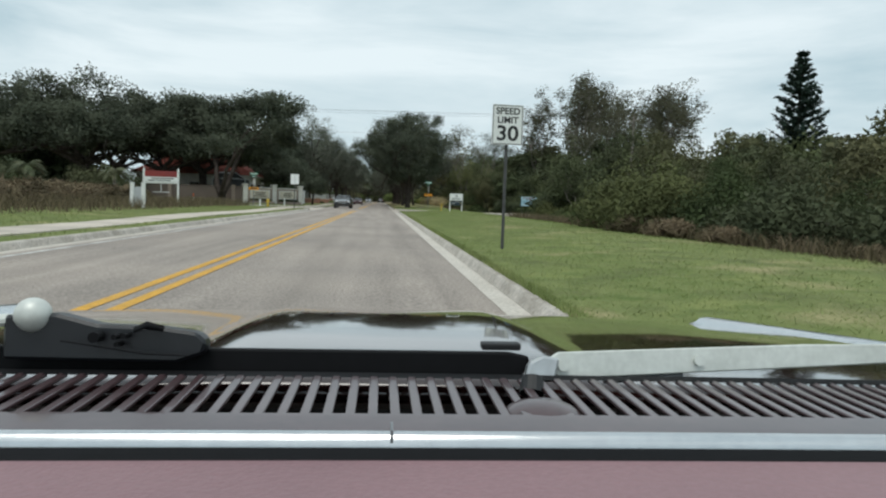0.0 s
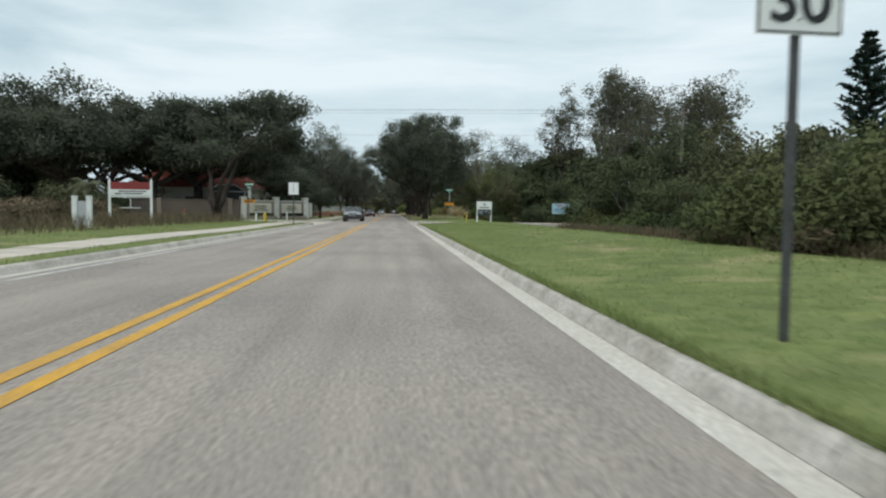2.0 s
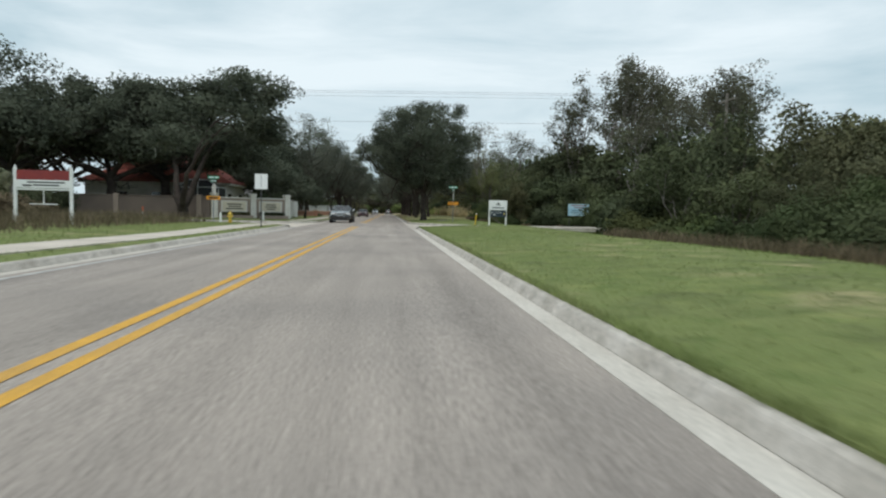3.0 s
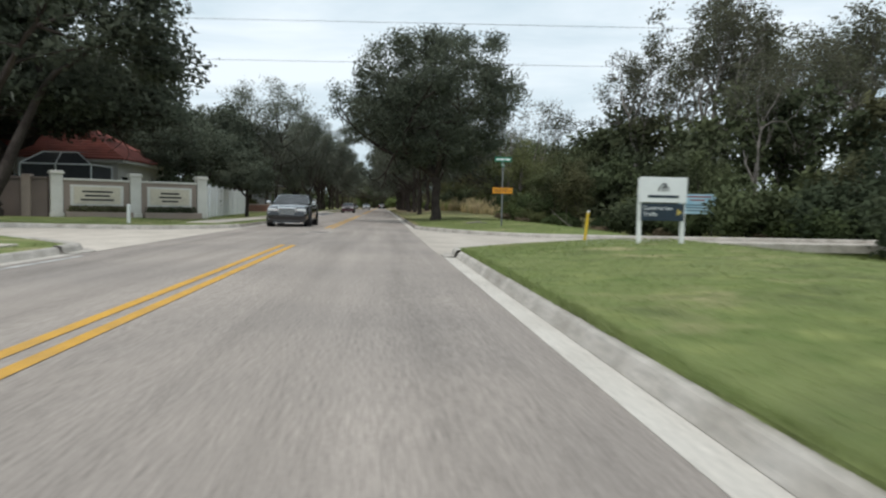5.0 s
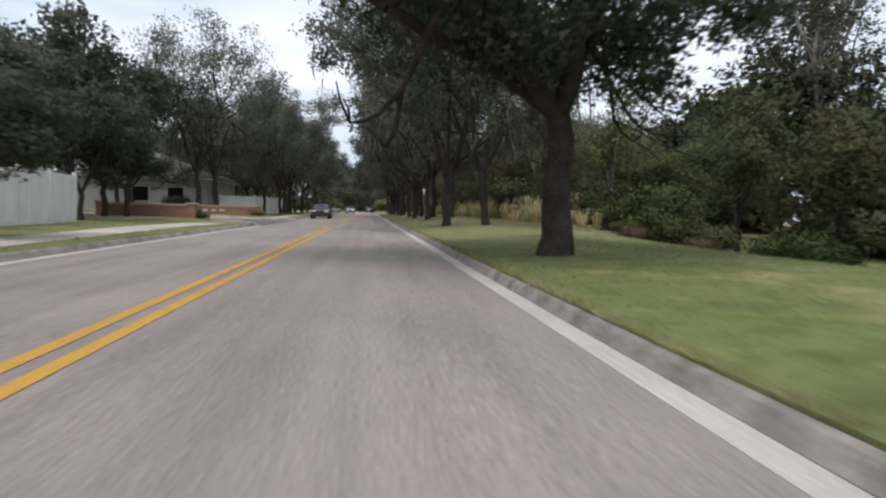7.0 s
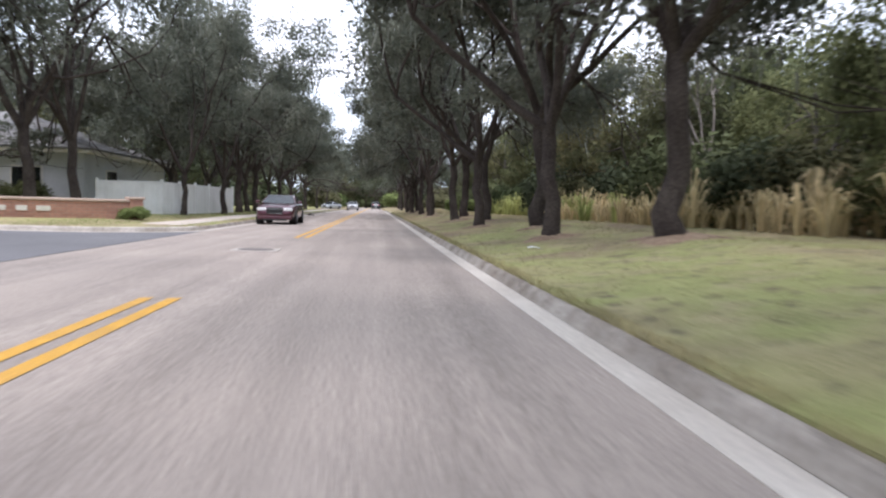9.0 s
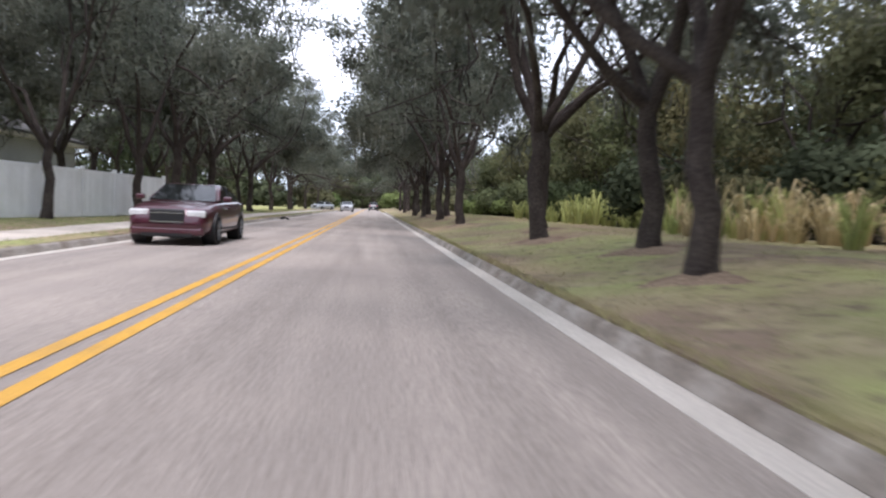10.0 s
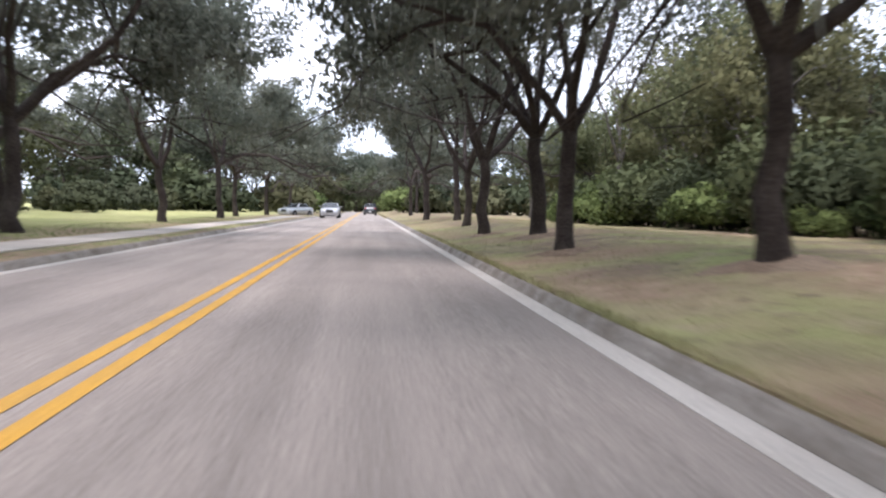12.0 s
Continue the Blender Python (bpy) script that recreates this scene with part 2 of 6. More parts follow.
SPARSE_LEAF = material("thinning_leaves", (0.135, 0.142, 0.090), 0.85, second=(0.112, 0.110, 0.076), scale=0.5, fine=3, fine_amount=0.2, island_amount=0.15, random_amount=0.15, spec=0.12, translucent=0.45)
SHRUB_LEAF = material("shrub_leaves", (0.104, 0.126, 0.062), 0.85, second=(0.072, 0.088, 0.047), scale=0.8, fine=3, fine_amount=0.2, island_amount=0.08, random_amount=0.15, spec=0.10, translucent=0.2, tints=WOOD_TINTS)
BRIGHT_LEAF = material("bright_leaves", (0.23, 0.29, 0.105), 0.85, second=(0.17, 0.215, 0.08), scale=0.8, fine=3, fine_amount=0.2, island_amount=0.4, spec=0.12, translucent=0.3)
SCRUB_BROWN = material("dry_scrub", (0.205, 0.160, 0.105), 0.85, second=(0.140, 0.118, 0.072), scale=0.7, fine=4, fine_amount=0.25, island_amount=0.45, random_amount=0.2, spec=0.15, translucent=0.2)
PALM_LEAF = material("palm_fronds", (0.075, 0.098, 0.042), 0.6, second=(0.11, 0.105, 0.06), scale=0.8, island_amount=0.35, random_amount=0.2, spec=0.3, translucent=0.2)
CONIFER = material("conifer_needles", (0.018, 0.034, 0.024), 0.7, island_amount=0.35, spec=0.2)
MOSS = material("hanging_moss", (0.24, 0.25, 0.21), 0.9, second=(0.17, 0.18, 0.15), scale=0.8, island_amount=0.3, spec=0.1, translucent=0.2)
REED_GREEN = material("tall_green_grass", (0.48, 0.50, 0.20), 0.8, second=(0.38, 0.43, 0.16), scale=0.5, fine=2, fine_amount=0.2, island_amount=0.3, spec=0.2, translucent=0.35)
REED = material("tall_yellow_grass", (0.62, 0.50, 0.31), 0.8, second=(0.52, 0.44, 0.24), scale=0.35, fine=2, fine_amount=0.2, island_amount=0.3, spec=0.2, translucent=0.3)
BLADE = material("lawn_blades", (0.20, 0.26, 0.085), 0.7, second=(0.26, 0.285, 0.12), scale=0.22, fine=1.5, fine_amount=0.2, island_amount=0.2, spec=0.2, translucent=0.45)
BLADE_DRY = material("dry_lawn_blades", (0.42, 0.36, 0.20), 0.8, second=(0.33, 0.33, 0.15), scale=0.3, fine=1.5, fine_amount=0.2, island_amount=0.25, spec=0.2, translucent=0.45)
MULCH = material("bare_mulch", (0.10, 0.075, 0.058), 0.95, second=(0.14, 0.11, 0.08), scale=2, fine=30, fine_amount=0.35, bump=0.8, spec=0.1)
LITTER = material("oak_leaf_litter", (0.31, 0.235, 0.165), 0.95, second=(0.22, 0.155, 0.11), scale=2.5, fine=26, fine_amount=0.4, bump=0.8, bump_scale=30, spec=0.1, world=True)
CAR_BLACK = material("black_car_paint", (0.006, 0.006, 0.008), 0.25, coat=1.0, fine_amount=0.02)
CAR_MAROON = material("maroon_car_paint", (0.078, 0.012, 0.024), 0.3, 0.2, coat=1.0, fine_amount=0.03)
CAR_SILVER = material("silver_car_paint", (0.5, 0.51, 0.52), 0.3, 0.5, coat=1.0, fine_amount=0.03)
CAR_GREY = material("dark_grey_car_paint", (0.03, 0.033, 0.036), 0.3, 0.3, coat=1.0, fine_amount=0.03)
HOOD_PAINT = material("dark_maroon_paint", (0.030, 0.010, 0.009), 0.10, coat=1.0, second=(0.024, 0.009, 0.008), scale=3, fine=200, fine_amount=0.05)
COWL_PAINT = material("satin_maroon_paint", (0.060, 0.034, 0.037), 0.30, coat=0.5, second=(0.075, 0.045, 0.048), scale=8, fine=120, fine_amount=0.12)
VINYL_DASH = material("mauve_dash_vinyl", (0.265, 0.148, 0.160), 0.42, second=(0.215, 0.118, 0.130), scale=4, fine=220, fine_amount=0.06, bump=0.1, bump_scale=300)
CHROME = material("chrome", (0.62, 0.63, 0.64), 0.22, 1.0, second=(0.66, 0.67, 0.68), scale=12, fine=80, fine_amount=0.05)
ARM_METAL = material("satin_aluminium", (0.66, 0.68, 0.64), 0.45, 0.25, second=(0.56, 0.58, 0.54), scale=20, fine=150, fine_amount=0.08)
RUBBER = material("black_rubber", (0.004, 0.004, 0.005), 0.75, fine=80, fine_amount=0.2, spec=0.2)
GREY_PLASTIC = material("grey_plastic", (0.012, 0.013, 0.016), 0.35, fine=120, fine_amount=0.1)
LAMP_GLASS = material("headlamp_glass", (0.75, 0.76, 0.76), 0.12, coat=1.0)
LAMP_RED = material("tail_lamp_red", (0.35, 0.01, 0.01), 0.2, coat=1.0)
PLASTIC_BLACK = material("black_trim", (0.01, 0.01, 0.011), 0.5)
HYDRANT_Y = material("hydrant_yellow", (0.68, 0.47, 0.06), 0.5, second=(0.5, 0.35, 0.06), scale=8)


def lawn_material():
    """Lawn with fresh, dull and straw patches; under the oaks of the far stretch thinner, with bare litter; far left in
    sunlit tones.
    """
    m = bpy.data.materials.new("lawn")
    m.use_nodes = True
    n, l = m.node_tree.nodes, m.node_tree.links
    b = n["Principled BSDF"]
    geo = n.new("ShaderNodeNewGeometry")

    def noise_of(scale, lo, hi, detail=4.0):
        t = n.new("ShaderNodeTexNoise")
        t.inputs["Scale"].default_value, t.inputs["Detail"].default_value = scale, detail
        l.new(geo.outputs["Position"], t.inputs["Vector"])
        r = n.new("ShaderNodeMapRange")
        r.inputs["From Min"].default_value, r.inputs["From Max"].default_value = lo, hi
        l.new(t.outputs["Fac"], r.inputs["Value"])
        return r.outputs["Result"]

    def mixed(a, c, fac):
        x = n.new("ShaderNodeMixRGB")
        for slot, v in (("Color1", a), ("Color2", c)):
            if isinstance(v, tuple):
                x.inputs[slot].default_value = (*v, 1)
            else:
                l.new(v, x.inputs[slot])
        l.new(fac, x.inputs["Fac"])
        return x.outputs["Color"]

    def times(a, c):
        x = n.new("ShaderNodeMath")
        x.operation = "MULTIPLY"
        l.new(a, x.inputs[0])
        l.new(c, x.inputs[1])
        return x.outputs["Value"]

    green = mixed((0.180, 0.220, 0.074), (0.228, 0.256, 0.100), noise_of(0.45, 0.35, 0.7))
    green = mixed(green, (0.115, 0.165, 0.045), noise_of(2.6, 0.50, 0.72, 6.0))
    green = mixed(green, (0.42, 0.36, 0.20), noise_of(0.5, 0.55, 0.70, 7.0))
    green = mixed(green, (0.125, 0.150, 0.058), noise_of(0.9, 0.52, 0.70, 7.0))
    green = mixed(green, (0.27, 0.30, 0.105), noise_of(1.6, 0.56, 0.74, 7.0))
    sep = n.new("ShaderNodeSeparateXYZ")
    l.new(geo.outputs["Position"], sep.inputs["Vector"])
    far = n.new("ShaderNodeMapRange")
    far.inputs["From Min"].default_value, far.inputs["From Max"].default_value = 84.0, 126.0
    l.new(sep.outputs["Y"], far.inputs["Value"])
    dry = mixed((0.42, 0.36, 0.205), (0.355, 0.37, 0.155), noise_of(0.5, 0.36, 0.56))
    dry = mixed(dry, (0.27, 0.20, 0.15), noise_of(0.33, 0.48, 0.62))
    dry = mixed(dry, (0.42, 0.36, 0.22), noise_of(1.7, 0.52, 0.70, 6.0))
    dry = mixed(dry, (0.16, 0.125, 0.095), noise_of(4.5, 0.56, 0.70, 6.0))
    late = n.new("ShaderNodeMapRange")
    late.inputs["From Min"].default_value, late.inputs["From Max"].default_value = 122.0, 158.0
    l.new(sep.outputs["Y"], late.inputs["Value"])
    litter = mixed((0.43, 0.31, 0.215), (0.33, 0.225, 0.155), noise_of(2.2, 0.35, 0.65, 6.0))
    dry = mixed(dry, litter, times(late.outputs["Result"], noise_of(0.28, 0.42, 0.60, 5.0)))
    colour = mixed(green, dry, far.outputs["Result"])
    west = n.new("ShaderNodeMapRange")
    west.inputs["From Min"].default_value, west.inputs["From Max"].default_value = -9.0, -11.3
    l.new(sep.outputs["X"], west.inputs["Value"])
    # sunlight on the lawn behind the pavement oaks, put into its colour
    sunlit_lawn = mixed((0.40, 0.41, 0.16), (0.47, 0.44, 0.21), noise_of(0.4, 0.4, 0.62))
    colour = mixed(colour, sunlit_lawn, times(west.outputs["Result"], late.outputs["Result"]))
    colour = mixed(colour, (0.14, 0.15, 0.055), times(noise_of(26, 0.45, 0.75, 6.0), noise_of(3.0, 0.3, 0.6)))
    l.new(colour, b.inputs["Base Color"])
    b.inputs["Roughness"].default_value = 0.95
    b.inputs["Specular IOR Level"].default_value = 0.15
    bp = n.new("ShaderNodeBump")
    bp.inputs["Strength"].default_value, bp.inputs["Distance"].default_value = 0.9, 0.03
    l.new(noise_of(22, 0.2, 0.8, 6.0), bp.inputs["Height"])
    l.new(bp.outputs["Normal"], b.inputs["Normal"])
    return m


LAWN = lawn_material()

# ---------------------------------------------------------------- mesh helpers
def quick_mesh(name, verts, faces, mat=None, smooth=False):
    """A mesh from arrays of corners and equal-sided faces."""
    verts, faces = np.asarray(verts, np.float32), np.asarray(faces, np.int32)
    me = bpy.data.meshes.new(name)
    k = faces.shape[1]
    me.vertices.add(len(verts))
    me.vertices.foreach_set("co", verts.ravel())
    me.loops.add(faces.size)
    me.loops.foreach_set("vertex_index", faces.ravel())
    me.polygons.add(len(faces))
    me.polygons.foreach_set("loop_start", np.arange(0, faces.size, k, dtype=np.int32))
    me.polygons.foreach_set("loop_total", np.full(len(faces), k, np.int32))
    me.polygons.foreach_set("use_smooth", np.full(len(faces), bool(smooth)))
    if mat:
        me.materials.append(mat)
    me.update(calc_edges=True)
    return me


def part(name, shape, mat, parent=None, label="", at=None, smooth=False):
    """Links a bmesh or a mesh as ONE mesh object under a thing or a part."""
    if isinstance(shape, bmesh.types.BMesh):
        me = bpy.data.meshes.new(name)
        bmesh.ops.recalc_face_normals(shape, faces=shape.faces)
        shape.to_mesh(me)
        shape.free()
        if smooth:
            me.polygons.foreach_set("use_smooth", np.ones(len(me.polygons), bool))
    else:
        me = shape
    if mat and not me.materials:
        me.materials.append(mat)
    ob = new(name, me)
    if parent:
        ob.parent = parent
    if at is not None:
        ob.matrix_basis = at if isinstance(at, Matrix) else Matrix.Translation(at)
    return tagged(ob, label)


def thing(name, label, category, at=(0, 0, 0), turn=0.0, group="", kind=""):
    ob = new(name)
    ob.empty_display_size = 0.2
    ob.matrix_basis = pose(*at, 0, 0, turn)
    return tagged(ob, label, category, group, kind)


def add_box(bm, cx, cy, cz, sx, sy, sz, bevel=0.0, m=None):
    made = bmesh.ops.create_cube(bm, size=1.0)["verts"]
    bmesh.ops.scale(bm, vec=(sx, sy, sz), verts=made)
    if bevel:
        edges = list({e for v in made for e in v.link_edges})
        made = bmesh.ops.bevel(bm, geom=edges, offset=bevel, segments=2, affect="EDGES", profile=0.5)["verts"]
        made = list({v for v in made})
    t = Matrix.Translation((cx, cy, cz)) if m is None else m @ Matrix.Translation((cx, cy, cz))
    bmesh.ops.transform(bm, matrix=t, verts=made)
    return bm


def box(cx, cy, cz, sx, sy, sz, bevel=0.0):
    return add_box(bmesh.new(), cx, cy, cz, sx, sy, sz, bevel)


def add_rod(bm, a, b, r1, r2=None, sides=12):
    a, b = Vector(a), Vector(b)
    q = (b - a).to_track_quat("Z", "Y").to_matrix().to_4x4()
    bmesh.ops.create_cone(bm, cap_ends=True, segments=sides, radius1=r1, radius2=r1 if r2 is None else r2, depth=(b - a).length,
                          matrix=Matrix.Translation((a + b) / 2) @ q)
    return bm


def rod(a, b, r1, r2=None, sides=12):
    return add_rod(bmesh.new(), a, b, r1, r2, sides)


def prism(points, depth, axis="y", bevel=0.0):
    """A flat outline in x and z (or x and y, for axis z), given depth, with softened edges."""
    bm = bmesh.new()
    vs = [bm.verts.new((x, 0, z) if axis == "y" else (x, z, 0)) for x, z in points]
    f = bm.faces.new(vs)
    ext = bmesh.ops.extrude_face_region(bm, geom=[f])["geom"]
    bmesh.ops.translate(bm, vec=(0, depth, 0) if axis == "y" else (0, 0, depth), verts=[v for v in ext if isinstance(v, bmesh.types.BMVert)])
    if bevel:
        bmesh.ops.bevel(bm, geom=bm.edges[:], offset=bevel, segments=1, affect="EDGES")
    return bm


def text_mesh(body, size, depth=0.002, align="CENTER", space=1.0, bold=0.0):
    cu = bpy.data.curves.new("lettering", "FONT")
    cu.body, cu.size, cu.extrude, cu.align_x, cu.align_y, cu.space_character = body, size, depth, align, "CENTER", space
    cu.offset = size * bold
    ob = bpy.data.objects.new("lettering", cu)
    scene.collection.objects.link(ob)
    me = bpy.data.meshes.new_from_object(ob.evaluated_get(bpy.context.evaluated_depsgraph_get()))
    bpy.data.objects.remove(ob)
    return me


def loft(rows, close=False, mat=None, name="loft", smooth=True):
    """A skin over rows of equally many points."""
    a = np.array(rows, float)
    n, k = a.shape[:2]
    i, j = np.meshgrid(np.arange(n - 1), np.arange(k if close else k - 1), indexing="ij")
    j2 = (j + 1) % k
    f = np.stack([i * k + j, i * k + j2, (i + 1) * k + j2, (i + 1) * k + j], -1).reshape(-1, 4)
    return quick_mesh(name, a.reshape(-1, 3), f, mat, smooth)


# ---------------------------------------------------------------- plan of the ground
EDGE_R, KERB_R, BACK_R = 1.42, 1.62, 1.77
EDGE_L, KERB_L, BACK_L = -4.72, -4.92, -5.07
Y0, Y1 = -60.0, 300.0


def clamp01(v):
    return min(1.0, max(0.0, v))


def ease(v):
    v = clamp01(v)
    return v * v * (3 - 2 * v)


def right_near(x):
    return 57.0 + 4.6 * math.sin(math.pi / 2 * clamp01((x - 1.6) / 5.0))


def right_far(x):
    return 65.4 + 6.6 * (1 - clamp01((x - 1.6) / 5.0)) ** 2.6


def left_near(x):
    return 56.6 + 2.6 * math.sin(math.pi / 2 * clamp01((-5.0 - x) / 3.5))


def left_far(x):
    return 66.6 + 2.9 * (1 - clamp01((-5.0 - x) / 3.0)) ** 2.4


def left_near_2(x):
    return 101.6 + 6.9 * math.sin(math.pi / 2 * clamp01((-5.0 - x) / 4.5))


def left_far_2(x):
    return 116.0 + 1.8 * (1 - clamp01((-5.0 - x) / 3.0)) ** 2.2


def ground_z(x, y):
    if x > 0:
        low = 0.13 + 0.12 * ease((x - 1.77) / 3.5) - 0.75 * ease((x - 7.2) / 4.5)
        high = 0.12 + 0.16 * ease((x - 1.77) / 1.6) + 0.25 * ease((x - 2.8) / 2.2)
        z = low + (high - low) * ease((y - 86) / 20)
        off = max(right_near(x) - y, y - right_far(x), 0.0)
        z = 0.128 + (z - 0.128) * ease(off / 2.2) if x < 7.5 else z
    else:
        z = 0.11 + 0.08 * ease((-x - 7) / 4)
    return z + 0.02 * math.sin(x * 1.3 + y * 0.31) * ease((abs(x) - 3) / 3)


def ground_sheet():
    """One sheet to the horizon, lowered under the carriageway and the side streets."""
    xs_l = [-1500, -600, -250, -120, -70, -45, -32, -25, -20, -17, -15, -13, -11.5, -10, -9, -8.5, -8, -7.5, -7, -6.5, -6, -5.6, -5.3, BACK_L]
    xs_r = [BACK_R, 2.0, 2.3, 2.7, 3.1, 3.6, 4.1, 4.6, 5.1, 5.6, 6.1, 6.6, 7.2, 8, 9, 10, 11, 12, 14, 17, 20, 25, 32, 45, 70, 120, 250, 600, 1500]
    cols = [(x, False) for x in xs_l] + [(BACK_L + 0.01, True), (BACK_R - 0.01, True)] + [(x, False) for x in xs_r]
    rows = []
    for x, sunk in cols:
        near, far = (right_near(x), right_far(x)) if x > 0 else (left_near(x), left_far(x))
        near2, far2 = (101.6, 117.0) if x > 0 else (left_near_2(x), left_far_2(x))
        ys = [-1500, -500, -150, *np.linspace(-60, near, 30)]
        down = [False] * len(ys)
        ys += [near + 0.01, *np.linspace(near + 0.01, far - 0.01, 6)[1:-1], far - 0.01]
        down += [True] * 6
        ys += [far, *np.linspace(far, near2, 14)[1:]]
        down += [False] * 14
        street = x < 0
        ys += [near2 + 0.01, *np.linspace(near2 + 0.01, far2 - 0.01, 6)[1:-1], far2 - 0.01]
        down += [street] * 6
        ys += [far2, *np.linspace(far2, 200, 34)[1:], 230, 270, 330, 600, 1500]
        down += [False] * 39
        rows.append([(x, y, -0.09 if sunk or (d and abs(x) < 45) else ground_z(x, y)) for y, d in zip(ys, down)])
    me = loft(rows, mat=LAWN, name="ground", smooth=False)
    tagged(new("ground", me), "mown green lawn turning dry and littered under oaks", "lawn", kind="structure")


ground_sheet()


def strip(name, xs, low, high, z, mat, label, category, n=8):
    rows = [[(x, y, z) for y in np.linspace(low(x), high(x), n)] for x in xs]
    return tagged(new(name, loft(rows, mat=mat, name=name, smooth=False)), label, category, kind="structure")


def road_z(x):
    """The carriageway is crowned along its middle."""
    return 0.034 * (1 - ((x + 1.65) / 3.07) ** 2)


road_rows = [[(x, y, road_z(x)) for y in np.linspace(Y0, Y1, 80)] for x in np.linspace(EDGE_L, EDGE_R, 15)]
tagged(new("road", loft(road_rows, mat=ASPHALT, name="road", smooth=False)), "worn pale grey two-lane asphalt road", "road", kind="structure")
strip("side_street_right", [EDGE_R - 0.05, 1.6, 1.8, 2.1, 2.5, 3, 3.6, 4.3, 5.2, 6.2, 7.5, 10, 16, 30, 44], lambda x: right_near(x) - 0.02, lambda x: right_far(x) + 0.02, 0.006, CONCRETE,
      "pale concrete side street mouth beside the lawn", "side street")
strip("side_street_left", [-44, -30, -18, -12, -9, -8, -7.2, -6.5, -6, -5.6, -5.3, -5.1, EDGE_L + 0.05], lambda x: left_near(x) - 0.02, lambda x: left_far(x) + 0.02, 0.006, CONCRETE,
      "pale concrete side street mouth by an entrance wall", "side street")
strip("side_street_left_2", [-44, -30, -18, -12, -9, -8, -7.2, -6.5, -6, -5.6, -5.3, -5.1, EDGE_L + 0.05], lambda x: left_near_2(x) - 0.02, lambda x: left_far_2(x) + 0.02, 0.006, ASPHALT_DARK,
      "grey asphalt side street mouth by a brick wall", "side street")

# yellow double line, with gaps at the junctions
for side in (-0.115, 0.115):
    for a, b in ((Y0, 58.9), (69.6, 104.2), (115.0, Y1)):
        x = -1.67 + side
        rows = [[(x + dx, y, road_z(x + dx) + 0.005) for y in np.linspace(a, b, 30)] for dx in (-0.055, 0.055)]
        tagged(new("yellow_line", loft(rows, mat=YELLOW_LINE, name="yellow_line", smooth=False)), "solid yellow painted centre line", "road marking", group="centre lines", kind="structure")
rows = [[(-4.45 + dx, y, road_z(-4.45 + dx) + 0.005) for y in np.linspace(Y0, 55.5, 20)] for dx in (-0.05, 0.05)]
tagged(new("edge_line", loft(rows, mat=WHITE_LINE, name="edge_line", smooth=False)), "faded white painted edge line", "road marking", kind="structure")


# ---------------------------------------------------------------- plants
def unit(v):
    return v / (np.linalg.norm(v) + 1e-9)


def tubes(segs, sides=6):
    """Tapered limbs along polylines, as one array of corners and faces."""
    verts, faces, base = [], [], 0
    full = sides
    for pts, radii in segs:
        pts = np.asarray(pts)
        sides = full if radii[0] > 0.07 else max(4, full - 2) if radii[0] > 0.03 else 3
        if radii[0] < 0.045 and len(pts) > 3:
            pts, radii = pts[[0, len(pts) // 2, -1]], (radii[0], radii[len(radii) // 2], radii[-1])
        ang = np.linspace(0, 2 * np.pi, sides, endpoint=False)
        for i, (p, r) in enumerate(zip(pts, radii)):
            d = unit(pts[min(i + 1, len(pts) - 1)] - pts[max(i - 1, 0)])
            a = unit(np.cross(d, (0.31, 0.95, 0.07)))
            b = np.cross(d, a)
            verts.append(p + r * (np.cos(ang)[:, None] * a + np.sin(ang)[:, None] * b))
        n = len(pts)
        i, j = np.meshgrid(np.arange(n - 1), np.arange(sides), indexing="ij")
        j2 = (j + 1) % sides
        faces.append(base + np.stack([i * sides + j, i * sides + j2, (i + 1) * sides + j2, (i + 1) * sides + j], -1).reshape(-1, 4))
        base += n * sides
    return np.concatenate(verts), np.concatenate(faces)


def leaf_cards(rng, centres, spread, length, width, droop=0.0, flat=0.6):
    """Small pointed leaves or sprays, each with its own place and tilt."""
    n = len(centres)
    o = rng.normal(0, 1, (n, 3))
    o *= (rng.uniform(0, 1, n) ** 0.45 / (np.linalg.norm(o, axis=1) + 1e-9))[:, None]
    p = centres + o * spread * 1.7
    a = rng.normal(0, 1, (n, 3))
    a[:, 2] = a[:, 2] * flat - droop
    a /= np.linalg.norm(a, axis=1, keepdims=True)
    b = np.cross(a, rng.normal(0, 1, (n, 3)))
    b /= np.linalg.norm(b, axis=1, keepdims=True) + 1e-9
    l = (length * rng.uniform(0.6, 1.4, n))[:, None]
    w = (width * rng.uniform(0.6, 1.4, n))[:, None]
    v = np.stack([p - a * l * 0.35 + b * w * 0.62, p + a * l * 0.65, p - a * l * 0.35 - b * w * 0.62], 1).reshape(-1, 3)
    return v, np.arange(3 * n).reshape(-1, 3)


def leaf_mesh(name, rng, v, f, hearts, middle, mat):
    """Leaves whose shading follows the rounded clumps that they form."""
    c = v.reshape(-1, 3, 3).mean(1)
    away = unit_rows(c - hearts) * 0.7 + unit_rows(c - middle) * 0.55 + np.array([0, 0, 0.35]) + rng.normal(0, 0.16, c.shape)
    away = unit_rows(away)
    t = v.reshape(-1, 3, 3)
    flip = (np.cross(t[:, 1] - t[:, 0], t[:, 2] - t[:, 0]) * away).sum(1) < 0
    f = np.where(flip[:, None], f[:, ::-1], f)
    me = quick_mesh(name, v, f, mat, True)
    me.normals_split_custom_set_from_vertices(np.repeat(away, 3, 0).tolist())
    return me


def unit_rows(a):
    return a / (np.linalg.norm(a, axis=1, keepdims=True) + 1e-9)


